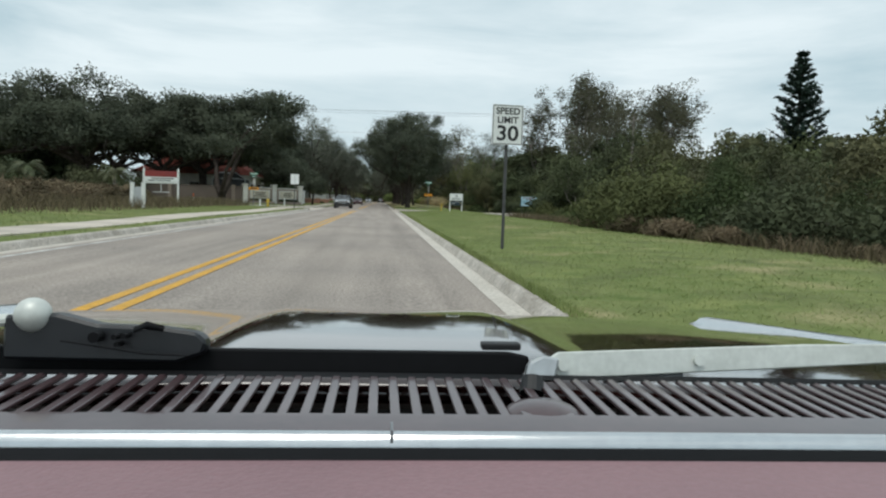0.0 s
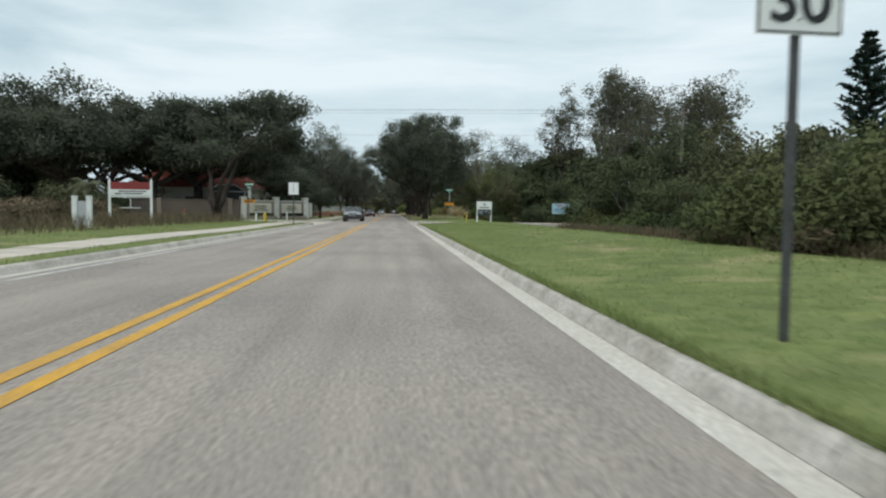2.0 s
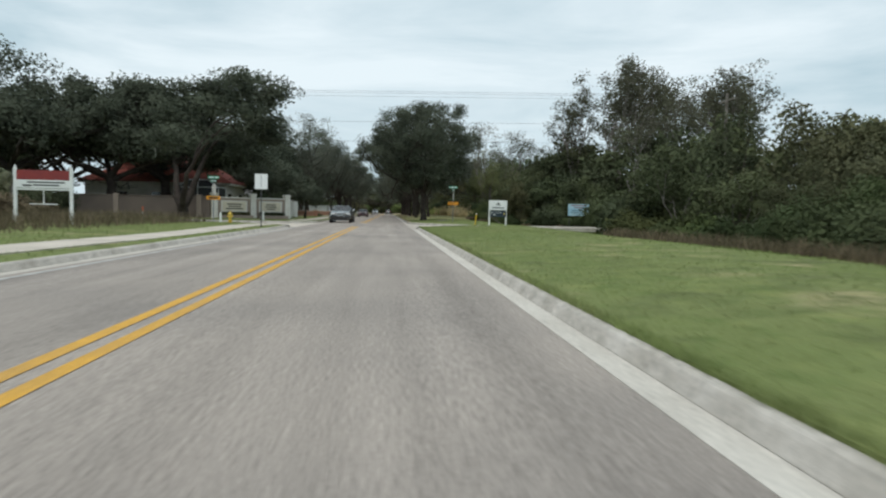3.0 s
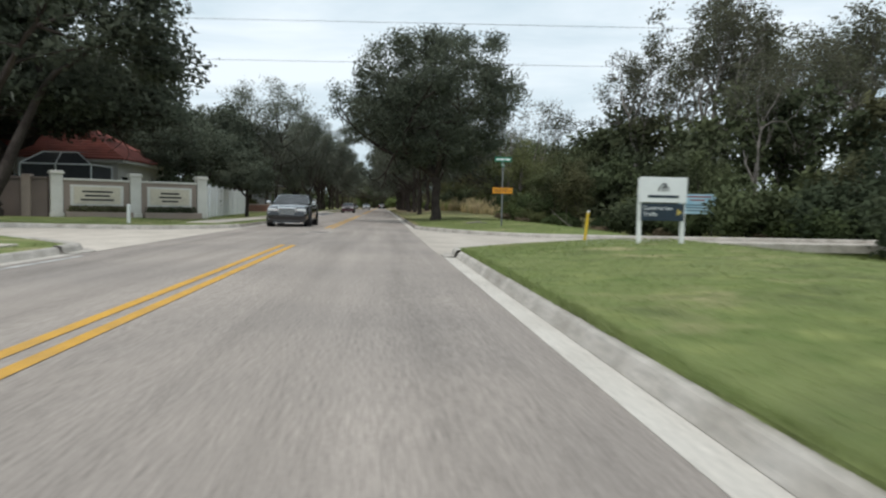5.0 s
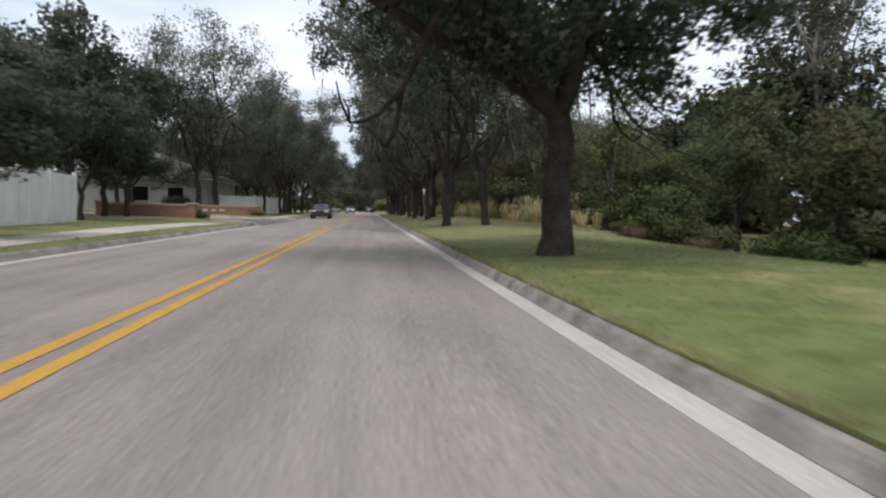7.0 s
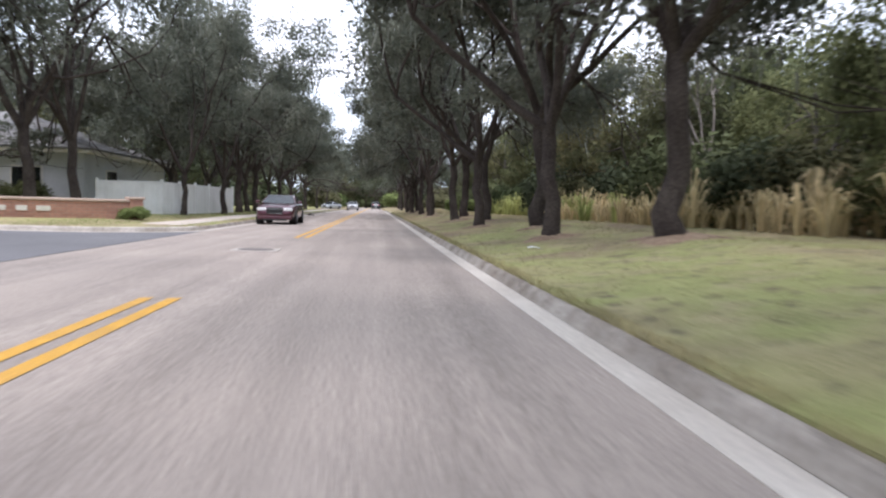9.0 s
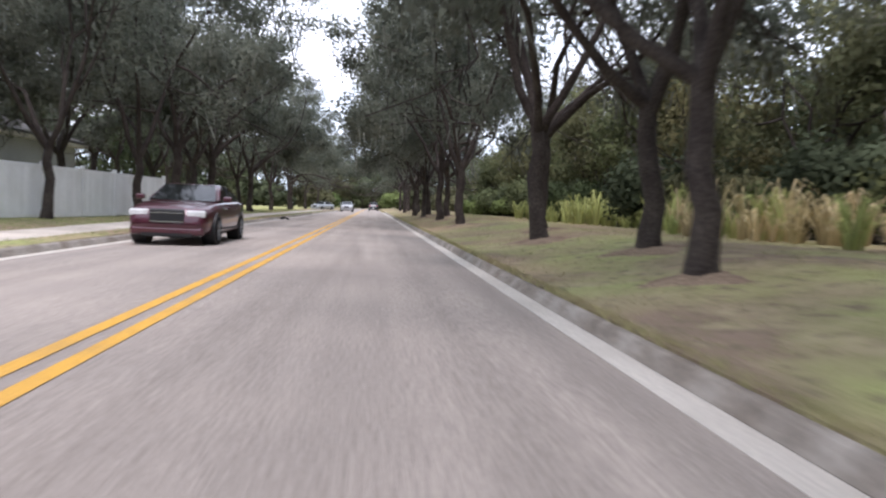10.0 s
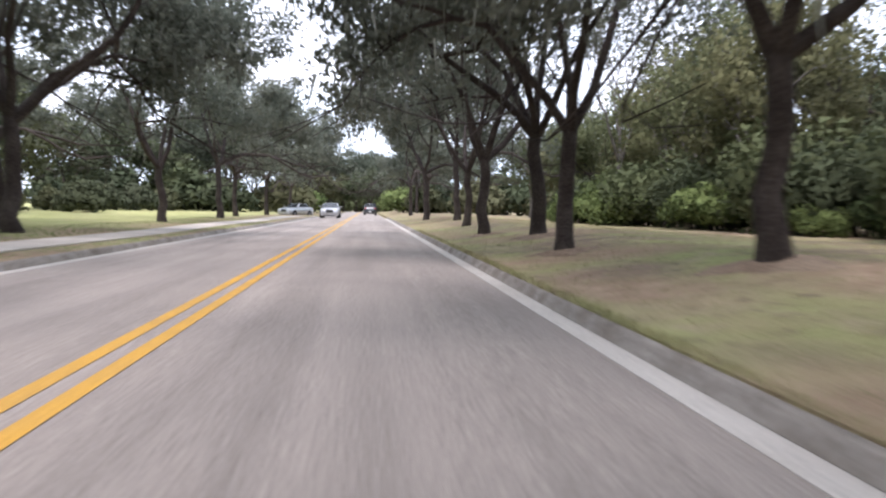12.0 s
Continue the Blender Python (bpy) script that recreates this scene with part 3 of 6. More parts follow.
def branch_plan(rng, height, radius, fork, r0, limbs=4, levels=3, rise=0.5, lean=0.1, trunk_wave=0.1):
    segs, tips = [], []
    top = np.array([rng.normal(0, lean), rng.normal(0, lean), fork])
    ts = np.linspace(0, 1, 6)
    trunk = np.array([[0, 0, -0.2]]) * (1 - ts)[:, None] + top * ts[:, None]
    trunk[1:-1, :2] += rng.normal(0, trunk_wave, (4, 2)) * 0.5
    segs.append((trunk, r0 * np.array([1.6, 1.15, 1.03, 0.97, 0.95, 0.9])))

    def branch(p, d, length, r, level):
        pts = [p]
        for _ in range(4):
            d = unit(d + rng.normal(0, 0.17, 3) + np.array([0, 0, 0.06 * rise]))
            p = p + d * length / 4
            pts.append(p)
        segs.append((np.array(pts), np.linspace(r, r * 0.5, 5)))
        if level == 0:
            tips.extend([pts[-1], pts[-2], pts[2]])
            return
        if level <= 2:
            tips.append(pts[3])
        for k in range(rng.integers(2, 4)):
            side = rng.normal(0, 0.6, 3)
            branch(pts[-1] if k < 2 else pts[2], unit(d + side), length * rng.uniform(0.6, 0.82), r * 0.55, level - 1)

    for k in range(limbs):
        az = 2 * np.pi * (k + rng.uniform(-0.25, 0.25)) / limbs
        el = rng.uniform(0.45, 1.0) * (0.6 + rise)
        d = np.array([np.cos(az) * np.cos(el), np.sin(az) * np.cos(el), np.sin(el)])
        branch(top - np.array([0, 0, rng.uniform(0, 0.25) * fork * 0.4]), d, (height - fork) / 2.2, r0 * rng.uniform(0.55, 0.75), levels)
    tips = np.array(tips)
    sz = (height - 0.5 - fork) / max(tips[:, 2].max() - fork, 0.1)
    sx = (radius - 0.4) / np.percentile(np.hypot(tips[:, 0] - top[0], tips[:, 1] - top[1]), 93)

    def fit_in(p):
        p = p.copy()
        k = np.clip((p[:, 2] - fork * 0.6) / max(fork * 0.6, 0.3), 0, 1)[:, None]
        q = p.copy()
        flat = (p[:, :2] - top[:2]) * sx
        far_out = np.maximum(np.hypot(flat[:, 0], flat[:, 1]), 1e-6)[:, None]
        q[:, :2] = top[:2] + flat * np.minimum(1.0, (radius + 0.25 * (far_out - radius)) / far_out)
        q[:, 2] = fork + (p[:, 2] - fork) * sz
        return p * (1 - k) + q * k

    kept = [(fit_in(p), r) for p, r in segs[1:]]
    for p, _ in kept:
        p[:, 2] = np.where(p[:, 2] < fork * 0.7, fork * 0.7 + 0.3 * (fork * 0.7 - p[:, 2]), p[:, 2])
    return [segs[0]] + kept, fit_in(tips)


def tree_kind(seed, height, radius, fork, r0, leaves, leaf=(0.24, 0.12), spread=0.6, limbs=4, levels=3, rise=0.5, bark=BARK,
              leaf_mat=OAK_LEAF, moss=0, sides=7, lean=0.05, droop=0.15, clear=0.85, fill=0):
    """The meshes of one kind of tree: trunk with limbs, crown, hanging moss."""
    rng = np.random.default_rng(seed)
    segs, tips = branch_plan(rng, height, radius, fork, r0, limbs, levels, rise, lean)
    v, f = tubes(segs, sides)
    trunk = quick_mesh("trunk", v, f, bark, True)
    low = rng.random(len(tips)) < np.clip((tips[:, 2] - fork * clear) / (fork * 0.4), 0.0, 1.0)
    tips = tips[low]
    if fill:
        k = np.arange(64) + 0.5
        o = np.stack([np.cos(k * 2.39996) * np.sqrt(1 - (1 - k / 32) ** 2), np.sin(k * 2.39996) * np.sqrt(1 - (1 - k / 32) ** 2), 1 - k / 32], 1) * rng.uniform(0.58, 0.96, (64, 1))
        low_end = fork * clear
        mid = low_end + 0.5 * (height - low_end)
        lobes = np.array([0, 0, mid]) + o * np.array([radius * 0.92, radius * 0.92, (height - low_end) * 0.5])
        size = rng.uniform(0.6, 1.1, (64, 1))
        which = rng.integers(0, 64, fill)
        more = lobes[which] + unit_rows(rng.normal(0, 1, (fill, 3))) * size[which] * rng.uniform(0.5, 1.0, (fill, 1))
        tips = np.concatenate([tips, more])
    weight = rng.uniform(0.25, 1.6, len(tips))
    pick = rng.choice(len(tips), leaves, p=weight / weight.sum())
    size = rng.uniform(0.6, 1.3, len(tips))[pick][:, None]
    v, f = leaf_cards(rng, tips[pick], np.array([[spread, spread, spread * 0.62]]) * size, *leaf, droop=droop)
    crown = leaf_mesh("crown", rng, v, f, tips[pick], tips.mean(0) - np.array([0, 0, 0.8]), leaf_mat)
    hang = None
    if moss:
        c = tips[rng.choice(len(tips), moss)] + rng.normal(0, 0.35, (moss, 3)) - np.array([0, 0, 0.5])
        v, f = leaf_cards(rng, c, 0.22, 0.55, 0.045, droop=6.0)
        hang = quick_mesh("moss", v, f, MOSS)
    return trunk, crown, hang


def plant_tree(name, meshes, x, y, z, label, category, group, scale=1.0, turn=0.0, tall=1.0, tilt=0.0):
    t = thing(name, label, category, (x, y, z), turn, group)
    if tilt:
        t.matrix_basis = pose(x, y, z, 0, tilt, 0) @ pose(0, 0, 0, 0, 0, turn)
    t.scale = (scale, scale, scale * tall)
    for n, me in zip(("trunk", "crown", "moss"), meshes):
        if me:
            q = part(n, me, None, t)
            if n == "moss":
                tagged(q, kind="stuff")
    return t


OAK_A = tree_kind(11, 11.0, 5.4, 2.5, 0.25, 62000, (0.14, 0.075), spread=0.38, limbs=7, moss=0, rise=0.6, clear=0.95, fill=1500)
OAK_B = tree_kind(12, 11.4, 5.4, 2.1, 0.15, 14500, (0.16, 0.088), spread=0.56, limbs=4, levels=3, moss=420, rise=0.55, clear=1.35, leaf_mat=BRIGHTENED_OAK_LEAF)
OAK_C = tree_kind(13, 11.0, 5.1, 2.1, 0.14, 14500, (0.155, 0.086), spread=0.56, limbs=4, levels=3, moss=480, rise=0.6, clear=1.25, leaf_mat=BRIGHTENED_OAK_LEAF)
OAK_D = tree_kind(14, 12.0, 5.5, 2.45, 0.165, 15500, (0.16, 0.088), spread=0.56, limbs=5, levels=3, moss=520, rise=0.6, clear=1.25, leaf_mat=BRIGHTENED_OAK_LEAF)
OAK_MOSSY = tree_kind(20, 12.0, 5.0, 2.6, 0.17, 9500, (0.16, 0.088), spread=0.58, limbs=5, levels=3, moss=700, rise=0.7, clear=1.5, leaf_mat=BRIGHTENED_OAK_LEAF)
OAK_FAR = tree_kind(17, 11.5, 5.6, 3.0, 0.16, 8000, (0.25, 0.135), spread=0.64, limbs=4, levels=3, sides=5, leaf_mat=BRIGHTENED_OAK_LEAF)
OAK_BIG = tree_kind(15, 11.8, 9.0, 3.2, 0.42, 32000, (0.26, 0.14), spread=0.8, limbs=6, levels=4, moss=200, rise=0.4, clear=1.35, sides=6)
OAK_SPLIT = tree_kind(18, 11.8, 8.6, 0.7, 0.40, 30000, (0.24, 0.13), spread=0.75, limbs=3, levels=4, moss=240, rise=0.85, clear=6.2, sides=6)
OAK_DENSE = tree_kind(16, 9.5, 4.6, 2.0, 0.2, 7500, (0.29, 0.16), spread=0.72, limbs=4, levels=3, clear=0.4, sides=4)
YARD_TREE = tree_kind(19, 6.2, 3.0, 1.9, 0.16, 15000, (0.16, 0.09), spread=0.5, limbs=5, levels=3, clear=1.0, sides=6, lean=0.25)
WOOD_A = tree_kind(21, 8.0, 3.4, 1.5, 0.14, 5600, (0.24, 0.13), spread=0.64, limbs=4, levels=3, leaf_mat=WOOD_LEAF, clear=0.4, sides=4)
WOOD_B = tree_kind(22, 9.5, 3.2, 2.5, 0.15, 5600, (0.24, 0.13), spread=0.64, limbs=4, levels=3, rise=0.8, leaf_mat=WOOD_LEAF, clear=0.4, sides=4)
WOOD_C = tree_kind(23, 7.0, 3.6, 1.2, 0.13, 5600, (0.24, 0.13), spread=0.7, limbs=5, levels=3, leaf_mat=WOOD_LEAF, bark=BARK_GREY, clear=0.3, sides=4)
BRIGHTENED_WOOD_A = tree_kind(41, 8.5, 3.5, 1.6, 0.14, 5600, (0.22, 0.12), spread=0.66, limbs=4, levels=3, leaf_mat=BRIGHTENED_WOOD_LEAF, clear=0.4, sides=4)
BRIGHTENED_WOOD_B = tree_kind(42, 9.5, 3.4, 2.3, 0.15, 5600, (0.22, 0.12), spread=0.66, limbs=5, levels=3, rise=0.7, leaf_mat=BRIGHTENED_WOOD_LEAF, bark=BARK_GREY, clear=0.4, sides=4)
WOOD_FAR = tree_kind(26, 8.5, 3.6, 1.6, 0.15, 2800, (0.39, 0.215), spread=0.72, limbs=5, levels=2, leaf_mat=WOOD_LEAF, clear=0.3, sides=4)
WOOD_NEAR_A = tree_kind(28, 8.0, 3.3, 1.5, 0.14, 15000, (0.14, 0.075), spread=0.62, limbs=5, levels=3, leaf_mat=WOOD_LEAF, clear=0.3, sides=5)
WOOD_NEAR_B = tree_kind(29, 7.2, 3.5, 1.2, 0.13, 15000, (0.14, 0.075), spread=0.66, limbs=5, levels=3, leaf_mat=SHRUB_LEAF, clear=0.3, sides=5)
THIN_A = tree_kind(24, 17.0, 5.0, 5.0, 0.24, 5400, (0.22, 0.115), spread=0.46, limbs=4, levels=4, rise=0.9, leaf_mat=SPARSE_LEAF, bark=BARK_GREY, sides=5)
THIN_B = tree_kind(25, 15.0, 4.2, 4.0, 0.20, 4400, (0.22, 0.12), spread=0.42, limbs=4, levels=4, rise=1.0, leaf_mat=SPARSE_LEAF, bark=BARK_GREY, sides=5)
THIN_C = tree_kind(27, 13.0, 4.4, 3.4, 0.14, 2700, (0.19, 0.1), spread=0.5, limbs=4, levels=4, rise=0.9, leaf_mat=SPARSE_LEAF, bark=BARK_GREY, sides=5)


def shrub_mesh(seed, radius, height, count, leaf, mat, twigs=10):
    """An uneven mound of leafy sprays round a few stems."""
    rng = np.random.default_rng(seed)
    k = 26
    az, rr = rng.uniform(0, 2 * np.pi, k), np.sqrt(rng.uniform(0, 1, k)) * radius * 0.8
    top = height * (1 - 0.55 * (rr / radius) ** 2) * rng.uniform(0.55, 1.0, k)
    c = np.stack([np.cos(az) * rr, np.sin(az) * rr, top * rng.uniform(0.35, 0.85, k)], 1)
    pick = rng.integers(0, k, count)
    p = c[pick]
    v, f = leaf_cards(rng, p, np.array([[radius * 0.22, radius * 0.22, height * 0.15]]), *leaf)
    v[:, 2] = np.maximum(v[:, 2], -0.05)
    leaves = leaf_mesh("foliage", rng, v, f, p, np.array([0, 0, height * 0.2]), mat)
    segs = [(np.array([[0.1 * np.cos(a), 0.1 * np.sin(a), -0.1], 0.5 * q + np.array([0, 0, 0.1]), q]), (0.025, 0.018, 0.008)) for a, q in zip(az[:twigs], c[:twigs])]
    v, f = tubes(segs, 5)
    return quick_mesh("stem", v, f, BARK), leaves


SHRUB_A = shrub_mesh(31, 1.7, 2.3, 4600, (0.16, 0.08), SHRUB_LEAF)
SHRUB_B = shrub_mesh(32, 1.4, 1.6, 3600, (0.14, 0.07), SHRUB_LEAF)
SHRUB_C = shrub_mesh(33, 2.2, 3.2, 5200, (0.21, 0.105), WOOD_LEAF)
SHRUB_DRY = shrub_mesh(34, 1.0, 0.9, 2000, (0.30, 0.03), SCRUB_BROWN)
SHRUB_NEAR_A = shrub_mesh(37, 1.7, 2.3, 9000, (0.10, 0.05), SHRUB_LEAF)
SHRUB_NEAR_B = shrub_mesh(38, 1.5, 1.8, 9000, (0.09, 0.05), WOOD_LEAF)
SHRUB_FAR = shrub_mesh(36, 2.2, 3.2, 1600, (0.43, 0.235), WOOD_LEAF)
SHRUB_BRIGHT = shrub_mesh(35, 2.2, 2.4, 4500, (0.24, 0.13), BRIGHT_LEAF)


def plant_shrub(meshes, x, y, label, group, scale=1.0, turn=0.0, tall=1.0, category="shrub", sink=0.0):
    t = thing("shrub", label, category, (x, y, ground_z(x, y) - sink), turn, group)
    t.scale = (scale, scale, scale * tall)
    part("stem", meshes[0], None, t)
    part("foliage", meshes[1], None, t)
    return t


rnd = random.Random(5)

# the first big oak by the kerb, and the avenue on the mown bank
plant_tree("oak_tree", OAK_A, 3.25, 82.4, ground_z(3.25, 82.4), "broad dark live oak standing on the lawn beside the kerb", "tree", "avenue oaks", 1.0, 40)
AVENUE = [(4.7, 97.6, 2, 1.0), (3.3, 99.6, 1, 1.05), (4.6, 108.0, 3, 1.1), (3.48, 111.15, 1, 1.0), (4.27, 114.82, 3, 1.12), (3.23, 118.79, 1, 0.95),
          (3.96, 121.81, 1, 1.0), (3.4, 125.9, 2, 1.1), (4.19, 129.1, 3, 1.0), (3.26, 137.9, 1, 1.0), (3.68, 141.6, 2, 0.95), (3.29, 146.4, 3, 1.0), (4.19, 150.7, 1, 1.05),
          (3.12, 155.0, 2, 1.0), (3.8, 159.4, 3, 1.0), (3.08, 162.7, 1, 1.0), (3.6, 170, 2, 1.0), (4.3, 178, 3, 1.0), (3.4, 186, 1, 1.0), (4.4, 196, 2, 1.0), (3.8, 207, 3, 1.0)]
for x, y, k, s in AVENUE:
    plant_tree("oak_tree", OAK_FAR if y > 172 else {1: OAK_B, 2: OAK_C, 3: OAK_D}[k], x, y, ground_z(x, y), "tall forking live oak on the dry bank beside the road", "tree", "avenue oaks", s, rnd.uniform(0, 360), tilt=-2.5)

# leaf litter heaped round the feet of the oaks
for i, (x, y, k, s) in enumerate(AVENUE):
    if not 105 < y < 165:
        continue
    rings = []
    for r, h in ((1.0, -0.03), (0.72, 0.018), (0.42, 0.055), (0.12, 0.09)):
        ring = []
        for j in range(28):
            a = 2 * math.pi * j / 28
            q = r * (0.85 + 0.22 * math.sin(3 * a + i) + 0.12 * math.sin(7 * a + 2 * i)) * (0.6 + 0.25 * ((i * 7) % 5) / 4)
            px_, py_ = x + q * 1.15 * math.cos(a), y + q * math.sin(a)
            ring.append((px_ - x, py_ - y, ground_z(px_, py_) - ground_z(x, y) + h))
        rings.append(ring + ring[:1])
    mound = thing("leaf_litter", "low brown heap of leaf litter round an oak's foot", "leaf litter", (x, y, ground_z(x, y)), 0, "leaf litter heaps")
    part("heap", loft(rings, name="heap", mat=LITTER), None, mound)

# left-hand avenue
LEFT_ROW = [(-9.2, 132.5, 2, 0.9), (-8.4, 137.8, 1, 0.95), (-8.8, 144.0, 3, 1.14), (-9.0, 148.5, 2, 1.14), (-9.1, 152.0, 3, 1.2), (-8.5, 161.0, 3, 1.05), (-9.6, 162.6, 2, 1.0), (-9.0, 174.4, 1, 1.05),
            (-8.6, 184, 3, 1.0), (-9.4, 193, 2, 1.0), (-8.8, 204, 1, 1.0), (-13.2, 126.2, 3, 1.2), (-12.3, 128.0, 2, 1.1), (-17, 150, 1, 1.0), (-18, 163, 3, 1.05), (-19, 178, 2, 1.1), (-15, 151, 3, 0.95), (-13.5, 156, 1, 1.0), (-14.5, 168, 2, 1.0), (-16, 134.5, 1, 0.8), (-11.8, 139.5, 3, 0.85), (-20, 128, 2, 1.0)]
for x, y, k, s in LEFT_ROW:
    plant_tree("oak_tree", OAK_FAR if y > 178 or x < -14 else OAK_MOSSY if y < 130 else {1: OAK_B, 2: OAK_C, 3: OAK_D}[k], x, y, ground_z(x, y), "live oak hung with grey moss beside the pavement", "tree", "pavement oaks", s * 1.06, rnd.uniform(0, 360), tilt=-2.5)

# dark trees behind the white fence, along the left side
for x, y, s in [(-10.9, 87.5, 0.55), (-12.6, 91, 0.6), (-12.8, 97.5, 0.72), (-10.2, 96.4, 0.5), (-14.5, 101, 0.85), (-18, 98, 0.85), (-20, 106, 0.95), (-26, 100, 1.0), (-16, 119, 1.0), (-22, 116, 1.1),
                (-28, 112, 1.15), (-30, 124, 1.2), (-12.0, 103.5, 0.7)]:
    plant_tree("dark_tree", OAK_DENSE, x, y, ground_z(x, y), "dense dark green tree behind the white fence", "tree", "trees behind the fence", s, rnd.uniform(0, 360), rnd.uniform(0.95, 1.15))

# bushes behind the boundary wall
for i in range(11):
    x = -62 + i * 3.0
    plant_shrub(SHRUB_FAR, x, 77.5 + 1.5 * math.sin(i * 1.3), "dense dark bush behind the boundary wall", "bushes behind the wall", rnd.uniform(0.9, 1.4), rnd.uniform(0, 360), 1.2)
# large oaks over the entrance wall
for x, y, s, r in [(-14.9, 72.2, 1.08, 20), (-21.5, 76.2, 0.95, 300), (-28.5, 74.6, 1.02, 140), (-37, 71.5, 1.02, 250), (-31, 90, 1.0, 70), (-47, 80, 1.0, 10), (-19, 81, 1.02, 200)]:
    plant_tree("oak_tree", OAK_SPLIT if r == 20 else OAK_BIG, x, y, ground_z(x, y), "huge spreading live oak over the entrance wall", "tree", "entrance oaks", s, r, 0.84 if r == 20 else 0.95 + 0.08 * ((r // 10 * 7) % 10) / 10)
for x, y, s in [(-52, 62, 1.2), (-58, 78, 1.3), (-40, 92, 1.3), (-24, 92, 1.1), (-66, 70, 1.3)]:
    plant_tree("dark_tree", OAK_DENSE, x, y, ground_z(x, y), "dense dark green tree behind the tan wall", "tree", "trees behind the wall", s, rnd.uniform(0, 360))

# trees and bushes that close the left side behind the avenue
for i in range(24):
    y = 122 + i * 5.6 + rnd.uniform(-2, 2)
    x = -27 - 5 * (i % 2) + rnd.uniform(-3, 2)
    if 132 < y < 149:
        x -= 6
    # alternate trees past 150 get the brightened oak leaves, as if well lit
    plant_tree("woodland_tree", OAK_FAR if i % 2 and y > 150 else WOOD_FAR, x, y, ground_z(x, y), "mixed green tree behind the gardens", "tree", "garden trees", rnd.uniform(0.9, 1.25), rnd.uniform(0, 360))
for i in range(30):
    y = 149 + i * 3.4 + rnd.uniform(-1, 1)
    x = -22 - 2.2 * math.sin(i * 0.9) + rnd.uniform(-1.5, 1.5)
    plant_shrub(SHRUB_FAR, x, y, "dense green bush along the garden edge", "garden bushes", rnd.uniform(0.6, 1.0), rnd.uniform(0, 360))

# woods on the right
def edge_x(y):
    """The edge of the woods: it steps back round the side street and behind the far bank."""
    return 9.2 + 0.9 * math.sin(y * 0.21) + 4.6 * ease((y - 28) / 18) * (1 - ease((y - 84) / 10)) + 6.5 * math.exp(-((y - 74) / 7.0) ** 2) + (1.4 if y > 95 else 0)


kinds = (WOOD_A, WOOD_B, WOOD_C)
for i in range(92):
    y = 6 + (i % 46) * 4.3 + rnd.uniform(-1.5, 1.5)
    row = i // 46
    x = edge_x(y) + 2.2 + row * 4.6 + rnd.uniform(-0.8, 1.4)
    s = (0.33 + 0.12 * row + 0.49 * ease((y - 25) / 45)) * rnd.uniform(0.85, 1.15)
    if 60.2 < y < 66.8 and x < 40:
        continue
    kind = rnd.choice((WOOD_NEAR_A, WOOD_NEAR_B)) if y < 48 and row == 0 else rnd.choice(kinds) if row == 0 or y < 60 else WOOD_FAR
    if 72 < y < 100:
        s *= 0.62
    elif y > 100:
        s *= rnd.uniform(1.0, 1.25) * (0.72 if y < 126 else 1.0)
        # leaf colour brightened here, where the avenue oaks shade the woods
        kind = rnd.choice((BRIGHTENED_WOOD_A, BRIGHTENED_WOOD_B))
        if i % 4 == 0:
            kind, s = THIN_C, rnd.uniform(0.8, 1.05)
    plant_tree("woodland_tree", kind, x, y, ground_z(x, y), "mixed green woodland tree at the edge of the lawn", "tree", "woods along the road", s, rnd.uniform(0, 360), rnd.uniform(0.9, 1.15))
for i in range(36):
    y = 20 + i * 5.2 + rnd.uniform(-2, 2)
    x = edge_x(y) + 13 + rnd.uniform(0, 9)
    if 59.5 < y < 67.5:
        continue
    plant_tree("woodland_tree", WOOD_FAR, x, y, ground_z(x, y), "tall woodland tree standing deep in the woods", "tree", "woods along the road", (0.62 + 0.60 * ease((y - 35) / 50)) * rnd.uniform(0.9, 1.1),
               rnd.uniform(0, 360))
# tall thinning trees that stand over the woods
for x, y, k, s in [(26, 96, 0, 1.2), (31, 104, 0, 1.32), (36, 108, 1, 1.4), (22.6, 103, 0, 1.05), (33, 118, 0, 1.3), (29, 92, 2, 1.25), (24, 86, 2, 1.05), (41, 100, 1, 1.4), (45, 112, 0, 1.2), (38, 96, 0, 1.1), (50, 95, 1, 0.9)]:
    plant_tree("thinning_tree", (THIN_A, THIN_B, THIN_C)[k], x, y, ground_z(x, y), "tall pale tree with thinning foliage over the woods", "tree", "tall thinning trees", s, rnd.uniform(0, 360), 0.92)
# trees and bushes that close the view along the side street
for i in range(12):
    y = 50 + i * 2.6
    plant_shrub(SHRUB_FAR, 38 + 3 * math.sin(i * 1.9), y, "dense green bush deep in the woods", "deep undergrowth", rnd.uniform(1.2, 1.6), rnd.uniform(0, 360))
    plant_tree("woodland_tree", WOOD_FAR, 43 + 3 * math.sin(i * 2.3), y, -0.5, "tall woodland tree standing deep in the woods", "tree", "woods along the road", rnd.uniform(1.0, 1.3), rnd.uniform(0, 360))
for x, y in ((22, 92), (24.5, 98), (27.5, 104), (30, 110), (33.5, 113), (19, 84)):
    plant_tree("woodland_tree", WOOD_FAR, x, y, ground_z(x, y), "tall woodland tree standing deep in the woods", "tree", "woods along the road", rnd.uniform(0.62, 0.78), rnd.uniform(0, 360))
# bushes that close the woods low down
for i in range(46):
    y = 69 + i * 3.3 + rnd.uniform(-0.8, 0.8)
    plant_shrub(SHRUB_FAR, edge_x(y) + 9 + 2.5 * math.sin(i * 1.7), y, "dense green bush deep in the woods", "deep undergrowth", rnd.uniform(1.0, 1.5), rnd.uniform(0, 360))
